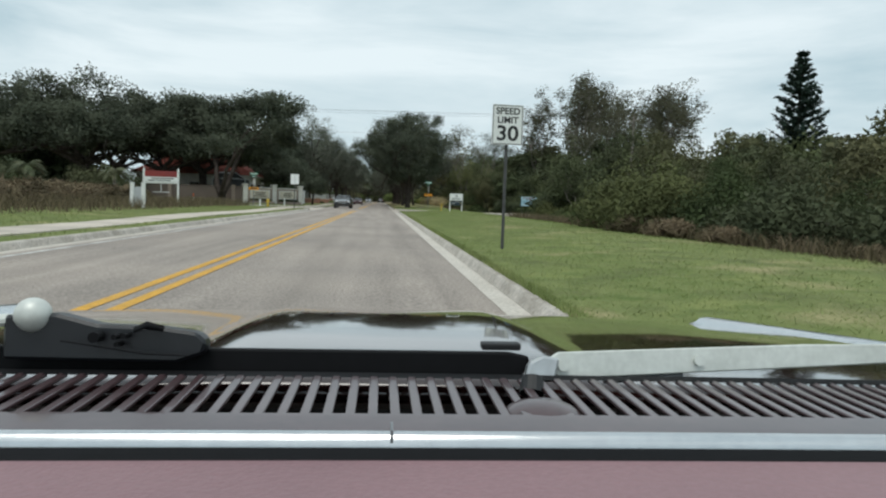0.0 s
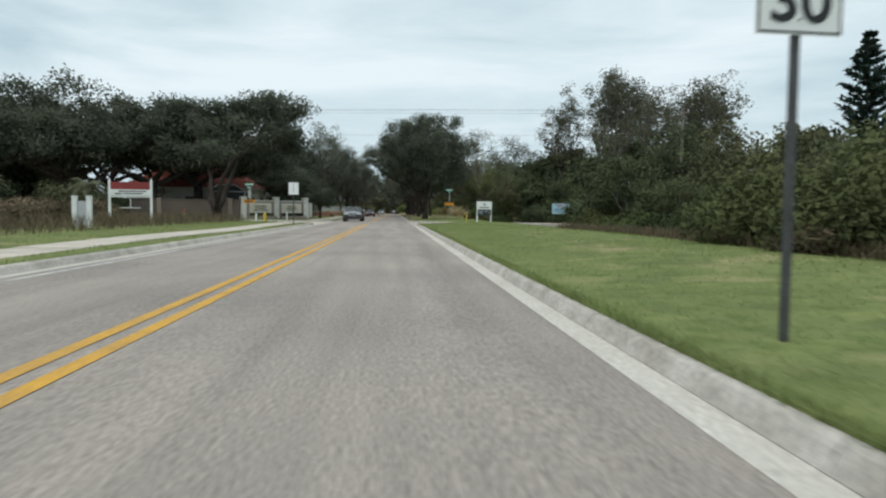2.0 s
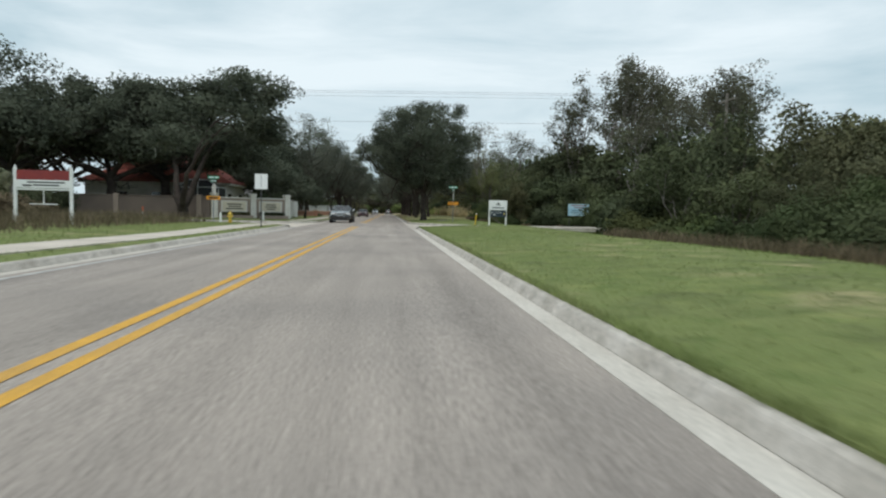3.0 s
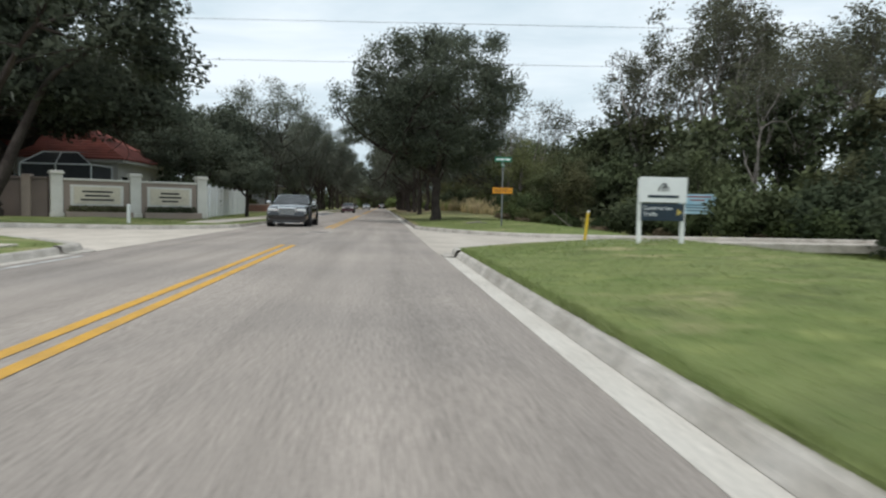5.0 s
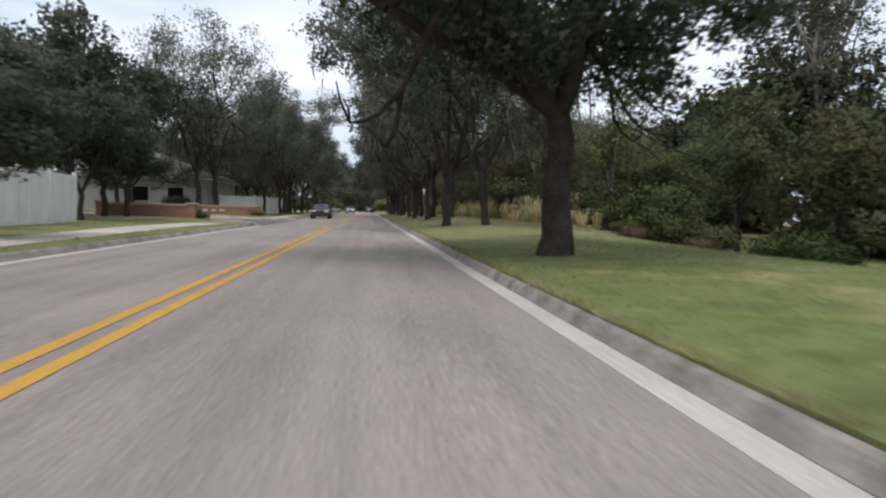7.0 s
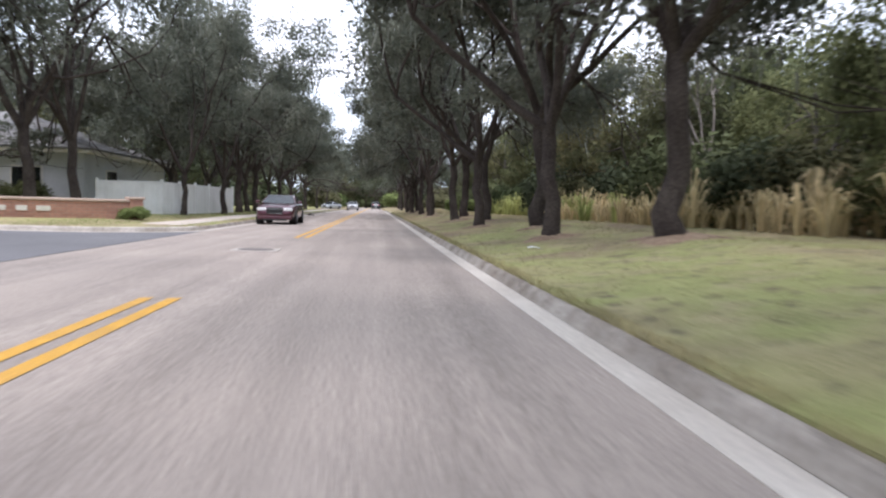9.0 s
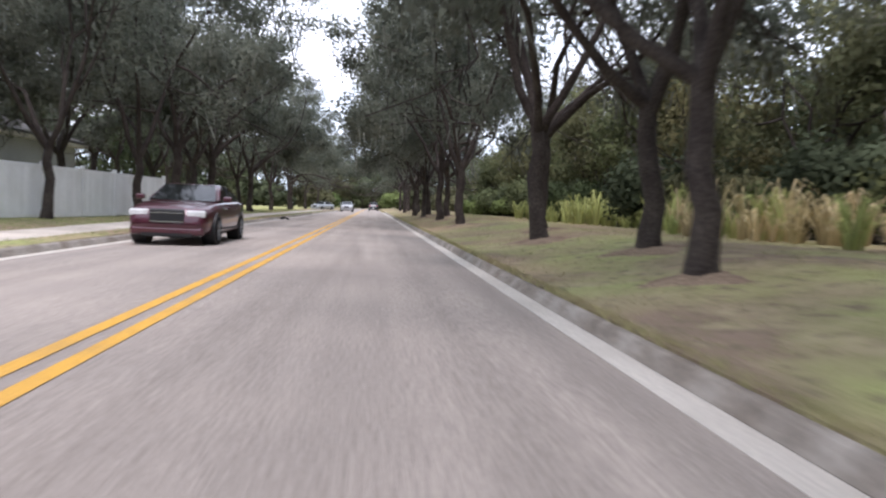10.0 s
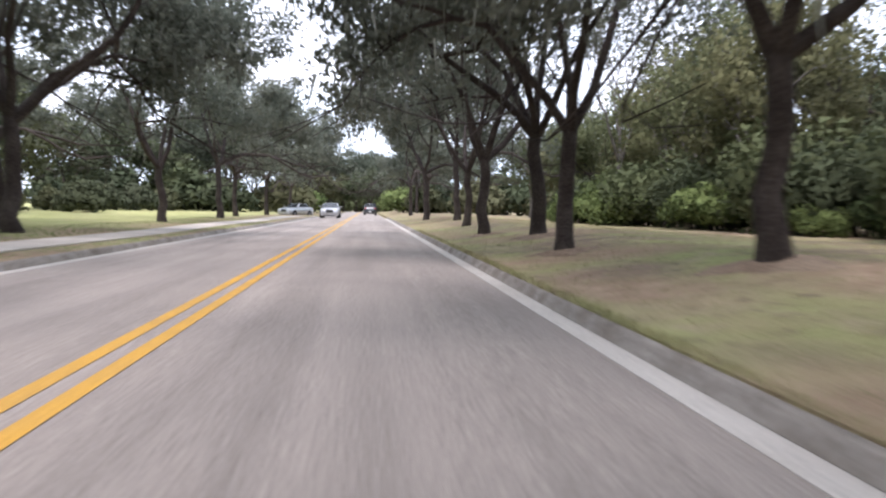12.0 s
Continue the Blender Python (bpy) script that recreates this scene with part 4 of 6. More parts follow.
# undergrowth along the wood's edge
for i in range(88):
    y = 8 + i * 2.0 + rnd.uniform(-0.8, 0.8)
    x = edge_x(y) + rnd.uniform(-0.3, 1.4)
    if 59.8 < y < 67.2:
        continue
    kind = rnd.choice((SHRUB_NEAR_A, SHRUB_NEAR_B)) if y < 46 else rnd.choice((SHRUB_A, SHRUB_B, SHRUB_C))
    plant_shrub(kind, x, y, "tangled green shrub at the edge of the woods", "woodland undergrowth", rnd.uniform(0.8, 1.25), rnd.uniform(0, 360))
for i in range(30):
    y = 8 + i * 3.4 + rnd.uniform(-1.2, 1.2)
    x = edge_x(y) - rnd.uniform(0.5, 1.3)
    if 59.8 < y < 67.2:
        continue
    plant_shrub(SHRUB_DRY, x, y, "low brown dry scrub along the lawn's edge", "dry scrub", rnd.uniform(0.45, 0.8), rnd.uniform(0, 360))
# dry scrub and bushes on the left before the entrance wall
for i in range(34):
    x, y = rnd.uniform(-26, -10.5), rnd.uniform(22, 58)
    if abs(x + 13) < 2.2 and y > 40:
        continue
    kind = SHRUB_DRY if rnd.random() < 0.88 or x > -15 else SHRUB_B
    plant_shrub(kind, x, y, "rough brown scrub on the vacant verge" if kind is SHRUB_DRY else "small green bush on the vacant verge", "verge scrub", rnd.uniform(0.75, 1.25), rnd.uniform(0, 360), 1.0)
for i in range(30):
    x, y = rnd.uniform(-24, -12.8), rnd.uniform(30, 52)
    if x > -14.6 and y > 42:
        continue
    plant_shrub(SHRUB_DRY, x, y, "tall brown thicket of dry scrub on the verge", "verge scrub", rnd.uniform(1.1, 1.5), rnd.uniform(0, 360), 1.15)
for i in range(17):
    x = -68 + i * 2.2
    plant_shrub(SHRUB_FAR, x, 80.5 + 1.5 * math.sin(i * 2.1), "dense dark bush behind the boundary wall", "bushes behind the wall", rnd.uniform(1.2, 1.7), rnd.uniform(0, 360), 1.25)
for x, y, s in [(-21.6, 66, 0.9), (-10.6, 83, 0.9), (-24, 66, 1.1), (-30, 64, 1.2), (-28, 58, 1.0)]:
    plant_shrub(SHRUB_C, x, y, "rounded green bush by the entrance wall", "entrance bushes", s, rnd.uniform(0, 360))
for i in range(26):
    x = -34 + i * 2.7
    if -8 < x < 4:
        continue
    y = 222 + 8 * math.sin(i * 1.7) + rnd.uniform(-3, 3)
    plant_shrub(SHRUB_FAR, x, y, "dense green bush beyond the avenue", "bushes beyond the avenue", rnd.uniform(1.2, 1.9), rnd.uniform(0, 360))
for i in range(13):
    plant_shrub(SHRUB_FAR, -16 + i * 2.6, 304 + 3 * math.sin(i * 2.1), "dense green bush closing the far end of the road", "bushes beyond the avenue", rnd.uniform(1.8, 2.4), rnd.uniform(0, 360))
for i in range(12):
    x, y = -17 + i * 2.9, 286 + 5 * math.sin(i * 1.9)
    plant_tree("woodland_tree", WOOD_FAR, x, y, ground_z(x, y), "mixed green tree closing the far end of the road", "tree", "far trees", rnd.uniform(0.95, 1.2), rnd.uniform(0, 360))
# pale green bushes at the foot of the woods
for i in range(9):
    y = 147 + i * 4.1 + rnd.uniform(-0.8, 0.8)
    plant_shrub(SHRUB_BRIGHT, edge_x(y) - 0.6 + rnd.uniform(-0.5, 0.7), y, "pale green bush at the foot of the woods", "pale bushes", rnd.uniform(0.42, 0.75), rnd.uniform(0, 360))
# the last oaks, which close over the road's far end
for x, y, s in [(-8.2, 216, 1.0), (5.2, 220, 1.0), (-7.8, 232, 1.1), (5.8, 238, 1.05), (-8.4, 250, 1.1), (6.4, 256, 1.1)]:
    plant_tree("oak_tree", OAK_FAR, x, y, ground_z(x, y), "tall live oak near the far end of the road", "tree", "far oaks", s, rnd.uniform(0, 360))
# bright bushes where the road leaves the avenue
for x, y, s in [(4.5, 232, 1.6), (8, 238, 1.9), (12, 244, 1.8), (-9, 236, 1.7), (6, 258, 1.8), (16, 232, 1.8)]:
    plant_shrub(SHRUB_BRIGHT, x, y, "bright green bush beyond the avenue", "bushes beyond the avenue", s, rnd.uniform(0, 360))
for x, y, s in [(-16, 226, 1.3), (-22, 240, 1.4), (22, 236, 1.4), (14, 262, 1.3), (-12, 262, 1.3), (-6, 316, 1.5), (1, 312, 1.4), (7, 318, 1.5), (-14, 312, 1.4), (14, 306, 1.5), (22, 298, 1.5), (-24, 290, 1.5), (-3, 326, 1.7), (-10, 324, 1.6), (5, 328, 1.7)]:
    plant_tree("dark_tree", OAK_DENSE, x, y, ground_z(x, y), "dense green tree closing the far end of the road", "tree", "far trees", s, rnd.uniform(0, 360))

# ---------------------------------------------------------------- kerbs and pavements
PAN = ((0, -0.12), (0, 0.004), (0.223, -0.006), (0.223, -0.12))
STONE = ((0.226, -0.12), (0.226, -0.002), (0.245, 0.03), (0.268, 0.074), (0.284, 0.096), (0.305, 0.108), (0.34, 0.114), (0.352, 0.102), (0.354, -0.12))


PAN_LOW = ((0, -0.12), (0, 0.004), (0.227, -0.006), (0.227, -0.12))
STONE_LOW = ((0.230, -0.12), (0.230, -0.002), (0.252, 0.03), (0.276, 0.07), (0.292, 0.09), (0.31, 0.10), (0.34, 0.105), (0.352, 0.095), (0.354, -0.12))


def kerb_mesh(name, profile, s, length, mat):
    """A length of gutter or kerb; s is +1 for the right side and -1 for the left."""
    rows = [[(s * x, y, z) for x, z in profile] for y in (0, length)]
    bm = bmesh.new()
    bm.from_mesh(loft(rows, close=True, name=name, smooth=False))
    bmesh.ops.holes_fill(bm, edges=bm.edges[:])
    bmesh.ops.recalc_face_normals(bm, faces=bm.faces)
    me = bpy.data.meshes.new(name)
    bm.to_mesh(me)
    bm.free()
    me.materials.append(mat)
    return me


def kerb_line(name, s, x, stretches, label):
    k = thing(name, label, "kerb", kind="structure")
    for a, b in stretches:
        n = max(1, round((b - a) / 3.0))
        pan = kerb_mesh("gutter_pan", PAN_LOW if a > 69 else PAN, s, (b - a) / n - 0.008, GUTTER_MAT)
        stone = kerb_mesh("kerb_stone", STONE_LOW if a > 69 else STONE, s, (b - a) / n - 0.010, KERB_DIRTY if a > 69 else KERB_MAT)
        for i in range(n):
            part("gutter_pan", pan, None, k, at=(x, a + i * (b - a) / n, 0))
            part("kerb_stone", stone, None, k, at=(x, a + i * (b - a) / n, 0))
    return k


kr = kerb_line("kerb_right", 1, EDGE_R, ((-12, 57.0), (72.1, 210)), "pale concrete kerb and gutter beside the lawn")
kl = kerb_line("kerb_left", -1, EDGE_L, ((-12, 56.6), (69.6, 101.6), (117.7, 210)), "pale concrete kerb and gutter beside the verge")


def kerb_return(parent, points, flip):
    """A kerb swept round a street corner."""
    rows = []
    for i, p in enumerate(points):
        a, b = points[max(i - 1, 0)], points[min(i + 1, len(points) - 1)]
        t = unit(np.array([b[0] - a[0], b[1] - a[1]]))
        nrm = np.array([t[1], -t[0]]) * flip
        rows.append([(p[0] + nrm[0] * (o - 0.35), p[1] + nrm[1] * (o - 0.35), z) for o, z in ((0, -0.1), (0, 0.012), (0.2, 0.016), (0.22, 0.1), (0.25, 0.136), (0.34, 0.138), (0.37, 0.11), (0.37, -0.1))])
    part("kerb_return", loft(rows, mat=KERB_MAT, name="kerb_return", smooth=False), None, parent)


RUN = (0.02, 0.1, 0.2, 0.4, 0.75, 1.2, 1.8, 2.5, 3.4, 4.6, 6.0, 9.0, 18.0)
for owner, edge, side, course, flip in ((kr, BACK_R, 1, right_near, 1), (kr, BACK_R, 1, right_far, -1), (kl, BACK_L, -1, left_near, -1), (kl, BACK_L, -1, left_far, 1),
                                        (kl, BACK_L, -1, left_near_2, -1), (kl, BACK_L, -1, left_far_2, 1)):
    first = course(edge)
    back = -1 if course in (right_near, left_near, left_near_2) else 1
    kerb_return(owner, [(edge, first + 0.75 * back), (edge, first + 0.3 * back)] + [(edge + side * r, course(edge + side * r)) for r in RUN], flip)

pave = thing("pavement", "pale concrete pavement of square slabs along the verge", "pavement", kind="structure")
slab_me = bpy.data.meshes.new("slab")
slab_bm = box(0, 0, 0, 1.28, 1.485, 0.1, 0.012)
slab_bm.to_mesh(slab_me)
slab_bm.free()
slab_me.materials.append(CONCRETE)
for a, b in ((-9, 55.6), (71.5, 99.5), (120.5, 205)):
    y = a
    while y < b:
        part("slab", slab_me, None, pave, at=(-6.42, y, ground_z(-6.42, y) - 0.03 + rnd.uniform(-0.004, 0.004)))
        y += 1.5

for x, y, r in ((-1.65, 65.8, 0.31), (-1.94, 110.4, 0.31)):
    mh = thing("manhole", "iron manhole cover in a pale concrete collar", "manhole", (x, y, road_z(x)), group="manholes")
    part("collar", box(0, 0, 0.001, 0.80, 0.72, 0.022, 0.004), COLLAR, mh)
    part("cover", rod((0, 0, 0.0), (0, 0, 0.017), r, r, 28), IRON, mh)

# ---------------------------------------------------------------- signs
def bar_rows(parent, cx, y, z, widths, pitch, height, mat):
    """Writing too small to read, as plain bars."""
    for i, w in enumerate(widths):
        part("text_bar", box(cx, y, z - i * pitch, w, 0.004, height), mat, parent)


sp = thing("speed_limit_sign", "white speed limit sign on a dark steel post in the lawn", "road sign", (2.46, 16.6, 0.19), 3)
part("post", box(0, 0.035, 1.13, 0.05, 0.035, 2.4, 0.006), POST_STEEL, sp, "dark weathered post")
plate = part("plate", box(0, 0, 2.07, 0.54, 0.006, 0.675, 0.002), SIGN_WHITE, sp)
for nm, args in (("border", (0, -0.0045, 2.392, 0.50, 0.003, 0.011)), ("border", (0, -0.0045, 1.748, 0.50, 0.003, 0.011)), ("border", (-0.252, -0.0045, 2.07, 0.011, 0.003, 0.65)), ("border", (0.252, -0.0045, 2.07, 0.011, 0.003, 0.65))):
    part(nm, box(*args), SIGN_BLACK, plate)
for body, size, z, sx in (("SPEED", 0.155, 2.295, 1.0), ("LIMIT", 0.155, 2.145, 1.0), ("30", 0.35, 1.915, 1.12)):
    part("lettering", text_mesh(body, size, 0.0015, bold=0.02), SIGN_BLACK, plate, at=Matrix.Translation((0, -0.006, z)) @ pose(0, 0, 0, 90) @ Matrix.Diagonal((sx, 1, 1, 1)))
for z in (2.33, 1.8):
    part("bolt", rod((0, -0.012, z + 0.02), (0, 0.03, z + 0.02), 0.009), GALV, sp)

# faded subdivision board on two white posts
bd = thing("notice_board", "white notice board with a faded red header on posts", "notice board", (-12.97, 47.95, 0.17), 8)
for x in (-0.97, 0.97):
    p = part("post", box(x, 0, 1.06, 0.11, 0.11, 2.12, 0.01), WHITE_PAINT, bd)
    part("finial", rod((x, 0, 2.12), (x, 0, 2.24), 0.05, 0.012), WHITE_PAINT, p)
part("header", box(0, -0.02, 1.86, 1.83, 0.05, 0.36, 0.008), SIGN_RED, bd, "faded red header panel")
wpnl = part("panel", box(0, -0.02, 1.52, 1.83, 0.05, 0.3, 0.008), WHITE_PAINT, bd)
bar_rows(wpnl, 0.1, -0.048, 1.585, (1.3, 0.9), 0.11, 0.05, SIGN_BLACK)
part("logo_bar", box(-0.55, -0.048, 1.46, 0.32, 0.004, 0.06), SIGN_BLACK, wpnl)
part("rail", box(0, 0, 1.32, 1.83, 0.06, 0.07, 0.006), WHITE_PAINT, bd)
part("hanger", box(0, 0, 1.02, 0.03, 0.03, 0.55), WHITE_PAINT, bd)
part("arm", box(0, 0, 0.76, 0.95, 0.03, 0.035), WHITE_PAINT, bd)

gp = thing("gate_posts", "pair of white fence posts with a short rail panel", "fence post", (-10.85, 37.8, 0.16), 4)
for x in (-0.25, 0.24):
    p = part("post", box(x, 0, 0.56, 0.17, 0.12, 1.12, 0.012), WHITE_PAINT, gp)
    part("cap", box(x, 0, 1.14, 0.2, 0.15, 0.045, 0.012), WHITE_PAINT, p)
part("panel", box(0, 0.02, 0.55, 0.34, 0.03, 0.85, 0.004), STUCCO_GREY, gp, "grey infill panel")

# builder's board with a hand-size arrow panel
rs = thing("site_board", "white site board with a navy traffic panel on posts", "sign board", (6.17, 58.15, 0.24), -3)
for x in (-0.47, 0.45):
    part("post", box(x, 0.03, 0.68, 0.085, 0.085, 1.38, 0.008), WHITE_PAINT, rs)
wb = part("board", box(0, -0.03, 1.13, 1.0, 0.045, 0.53, 0.006), SIGN_WHITE, rs)
roofmark = bmesh.new()
for x1, z1, x2, z2 in ((-0.10, 1.16, 0.0, 1.27), (0.0, 1.27, 0.10, 1.16), (-0.03, 1.16, 0.06, 1.25), (-0.10, 1.10, -0.10, 1.16), (0.03, 1.10, 0.03, 1.20), (0.10, 1.10, 0.10, 1.16), (-0.03, 1.10, -0.03, 1.16)):
    add_rod(roofmark, (x1, -0.058, z1), (x2, -0.058, z2), 0.012, 0.012, 6)
part("logo", roofmark, SIGN_BLACK, wb)
part("name_bar", box(0, -0.056, 0.99, 0.66, 0.004, 0.055), SIGN_NAVY, wb)
nb = part("panel", box(0.0, -0.025, 0.66, 0.9, 0.04, 0.36, 0.006), SIGN_NAVY, rs, "navy direction panel")
for body, z in (("Construction", 0.745), ("Traffic", 0.615)):
    part("lettering", text_mesh(body, 0.115, 0.0015, "LEFT"), SIGN_WHITE, nb, at=Matrix.Translation((-0.41, -0.049, z)) @ pose(0, 0, 0, 90))
part("arrow", prism([(0.31, 0.59), (0.40, 0.665), (0.31, 0.74)], 0.004), GOLD, nb, at=(0, -0.051, 0))

bl = thing("blue_sign", "pale blue notice sign on two thin dark posts", "notice sign", (16.2, 77.6, ground_z(16.2, 77.6)), -22)
for x in (-0.78, 0.72):
    part("post", box(x, 0.03, 1.1, 0.05, 0.05, 2.3, 0.005), POST_STEEL, bl)
bpn = part("panel", box(0, 0, 1.83, 1.75, 0.03, 1.0, 0.006), SIGN_BLUE, bl)
bar_rows(bpn, 0, -0.018, 2.2, (1.3, 0.7), 0.17, 0.06, SIGN_RED)
bar_rows(bpn, 0, -0.018, 1.78, (1.2, 1.3, 1.0), 0.14, 0.045, SIGN_NAVY)


def street_post(x, y, turn, blade_turn, label, readable):
    s = thing("street_sign", label, "street sign", (x, y, ground_z(x, y)), turn, "street name signs")
    part("post", rod((0, 0, -0.1), (0, 0, 2.46), 0.028, 0.028, 12), GALV, s)
    gb = part("name_blade", box(0, -0.02, 2.47, 0.62, 0.012, 0.17, 0.003), SIGN_GREEN, s, "green name blade")
    for dx, w in ((-0.2, 0.12), (-0.04, 0.15), (0.17, 0.18)):
        part("text_bar", box(dx, -0.029, 2.47, w, 0.004, 0.06), SIGN_WHITE, gb)
    cross = part("cross_blade", box(0, 0, 0, 0.62, 0.012, 0.15, 0.003), SIGN_GREEN, s, "green name blade of the side street", at=pose(0, 0, 2.27, 0, 0, 68))
    for dx, w in ((-0.15, 0.2), (0.14, 0.16)):
        part("text_bar", box(dx, -0.009, 0, w, 0.004, 0.06), SIGN_WHITE, cross)
    octagon = [(0.33 * math.cos(a), 0.33 * math.sin(a)) for a in (math.pi / 8 + k * math.pi / 4 for k in range(8))]
    part("stop_plate", prism(octagon, 0.005, bevel=0.001), BARE_ALUMINIUM, s, "bare back of a stop plate", at=pose(0.03, 0.03, 1.81, 0, 0, 79))
    ab = part("warning_blade", box(0, -0.05, 1.320, 0.74, 0.012, 0.225, 0.003), SIGN_YELLOW, s, "amber dead end blade")
    for args in ((0, -0.058, 1.418, 0.7, 0.003, 0.008), (0, -0.058, 1.222, 0.7, 0.003, 0.008)):
        part("border", box(*args), SIGN_BLACK, ab)
    if readable:
        part("lettering", text_mesh("DEAD END", 0.125, 0.0015), SIGN_BLACK, ab, at=Matrix.Translation((-0.06, -0.058, 1.320)) @ pose(0, 0, 0, 90) @ Matrix.Diagonal((0.85, 1, 1, 1)))
        part("arrow", prism([(0.22, 1.312), (0.29, 1.312), (0.29, 1.295), (0.335, 1.320), (0.29, 1.345), (0.29, 1.3208), (0.22, 1.3208)], 0.003), SIGN_BLACK, ab, at=(0, -0.06, 0))
    else:
        part("text_bar", box(0, -0.059, 1.320, 0.52, 0.004, 0.09), SIGN_BLACK, ab)
    return s


street_post(4.72, 69.3, 0, 0, "green street sign with an amber dead end blade", True)
street_post(-9.7, 60.2, 4, 0, "green street sign with an amber blade beside the pavement", False)

sq = thing("square_sign", "plain white rectangular sign on a thin steel post", "road sign", (-5.35, 50.8, 0.11), 2)
part("post", box(0, 0.03, 1.1, 0.045, 0.03, 2.4, 0.004), POST_STEEL, sq)
part("plate", box(0, 0, 1.98, 0.54, 0.006, 0.66, 0.002), SIGN_WHITE, sq)
part("text_bar", box(0, -0.006, 2.0, 0.02, 0.003, 0.5), GALV, sq)

bo = thing("bollard", "leaning yellow plastic marker bollard in the grass", "bollard", (5.17, 60.3, 0.2), 0)
part("tube", rod((0, 0, -0.1), (0.09, 0.05, 0.66), 0.036, 0.036, 14), BOLLARD_Y, bo)
part("cap", rod((0.088, 0.049, 0.64), (0.094, 0.052, 0.70), 0.038, 0.025, 14), SIGN_WHITE, bo, "pale worn cap")

for x, y, h in ((-8.5, 68.9, 0.62), (-8.9, 58.5, 0.5)):
    mk = thing("marker_post", "short white marker post standing in the grass", "marker post", (x, y, ground_z(x, y)), group="marker posts")
    part("tube", rod((0, 0, -0.1), (0, 0, h), 0.06, 0.06, 12), WHITE_PAINT, mk)
    part("cap", rod((0, 0, h), (0, 0, h + 0.03), 0.064, 0.04, 12), WHITE_PAINT, mk)
om = thing("utility_marker", "thin orange and white utility marker by the wall", "marker post", (-16.8, 69.5, 0.17))
part("stake", rod((0, 0, -0.1), (0, 0, 0.75), 0.03, 0.03, 8), WHITE_PAINT, om)
part("band", rod((0, 0, 0.42), (0, 0, 0.78), 0.036, 0.036, 8), material("marker_orange", (0.75, 0.12, 0.03), 0.5), om, "orange band")

hy = thing("fire_hydrant", "yellow fire hydrant standing behind the pavement", "hydrant", (-8.1, 57.2, 0.12))
part("barrel", rod((0, 0, -0.05), (0, 0, 0.48), 0.085, 0.08, 16), HYDRANT_Y, hy)
part("flange", rod((0, 0, 0.1), (0, 0, 0.14), 0.125, 0.125, 16), HYDRANT_Y, hy)
part("bonnet", rod((0, 0, 0.48), (0, 0, 0.62), 0.11, 0.04, 16), HYDRANT_Y, hy)
part("nut", rod((0, 0, 0.62), (0, 0, 0.67), 0.022, 0.022, 6), HYDRANT_Y, hy)
for a, b, r in (((-0.15, 0, 0.38), (0.15, 0, 0.38), 0.045), ((0, -0.15, 0.36), (0, 0, 0.36), 0.06)):
    part("outlet", rod(a, b, r, r, 12), HYDRANT_Y, hy)

# ---------------------------------------------------------------- entrance wall, boundary wall, fences
def wall_between(name, a, b, h, thick, mat, label, category="wall", cap=None, base=0.0, kind=""):
    a, b = Vector(a), Vector(b)
    d = b - a
    turn = math.degrees(math.atan2(d.y, d.x))
    w = thing(name, label, category, (a.x, a.y, base), turn, kind=kind)
    part("body", box(d.length / 2, 0, h / 2 - 0.1, d.length, thick, h + 0.2, 0.012), mat, w)
    if cap:
        part("coping", box(d.length / 2, 0, h + 0.045, d.length + 0.02, thick + 0.12, 0.09, 0.02), cap, w, "pale coping")
    return w, d.length


def pillar(name, x, y, h, w, turn, label, group):
    p = thing(name, label, "pillar", (x, y, 0.1), turn, group)
    part("shaft", box(0, 0, h / 2 - 0.1, w, w, h + 0.2, 0.015), STUCCO_CREAM, p)
    part("plinth", box(0, 0, 0.12, w + 0.08, w + 0.08, 0.26, 0.015), STUCCO_CREAM, p)
    part("cap", box(0, 0, h + 0.03, w + 0.12, w + 0.12, 0.08, 0.02), STUCCO_CREAM, p)
    part("cap_top", box(0, 0, h + 0.1, w + 0.04, w + 0.04, 0.07, 0.02), STUCCO_CREAM, p)
    return p


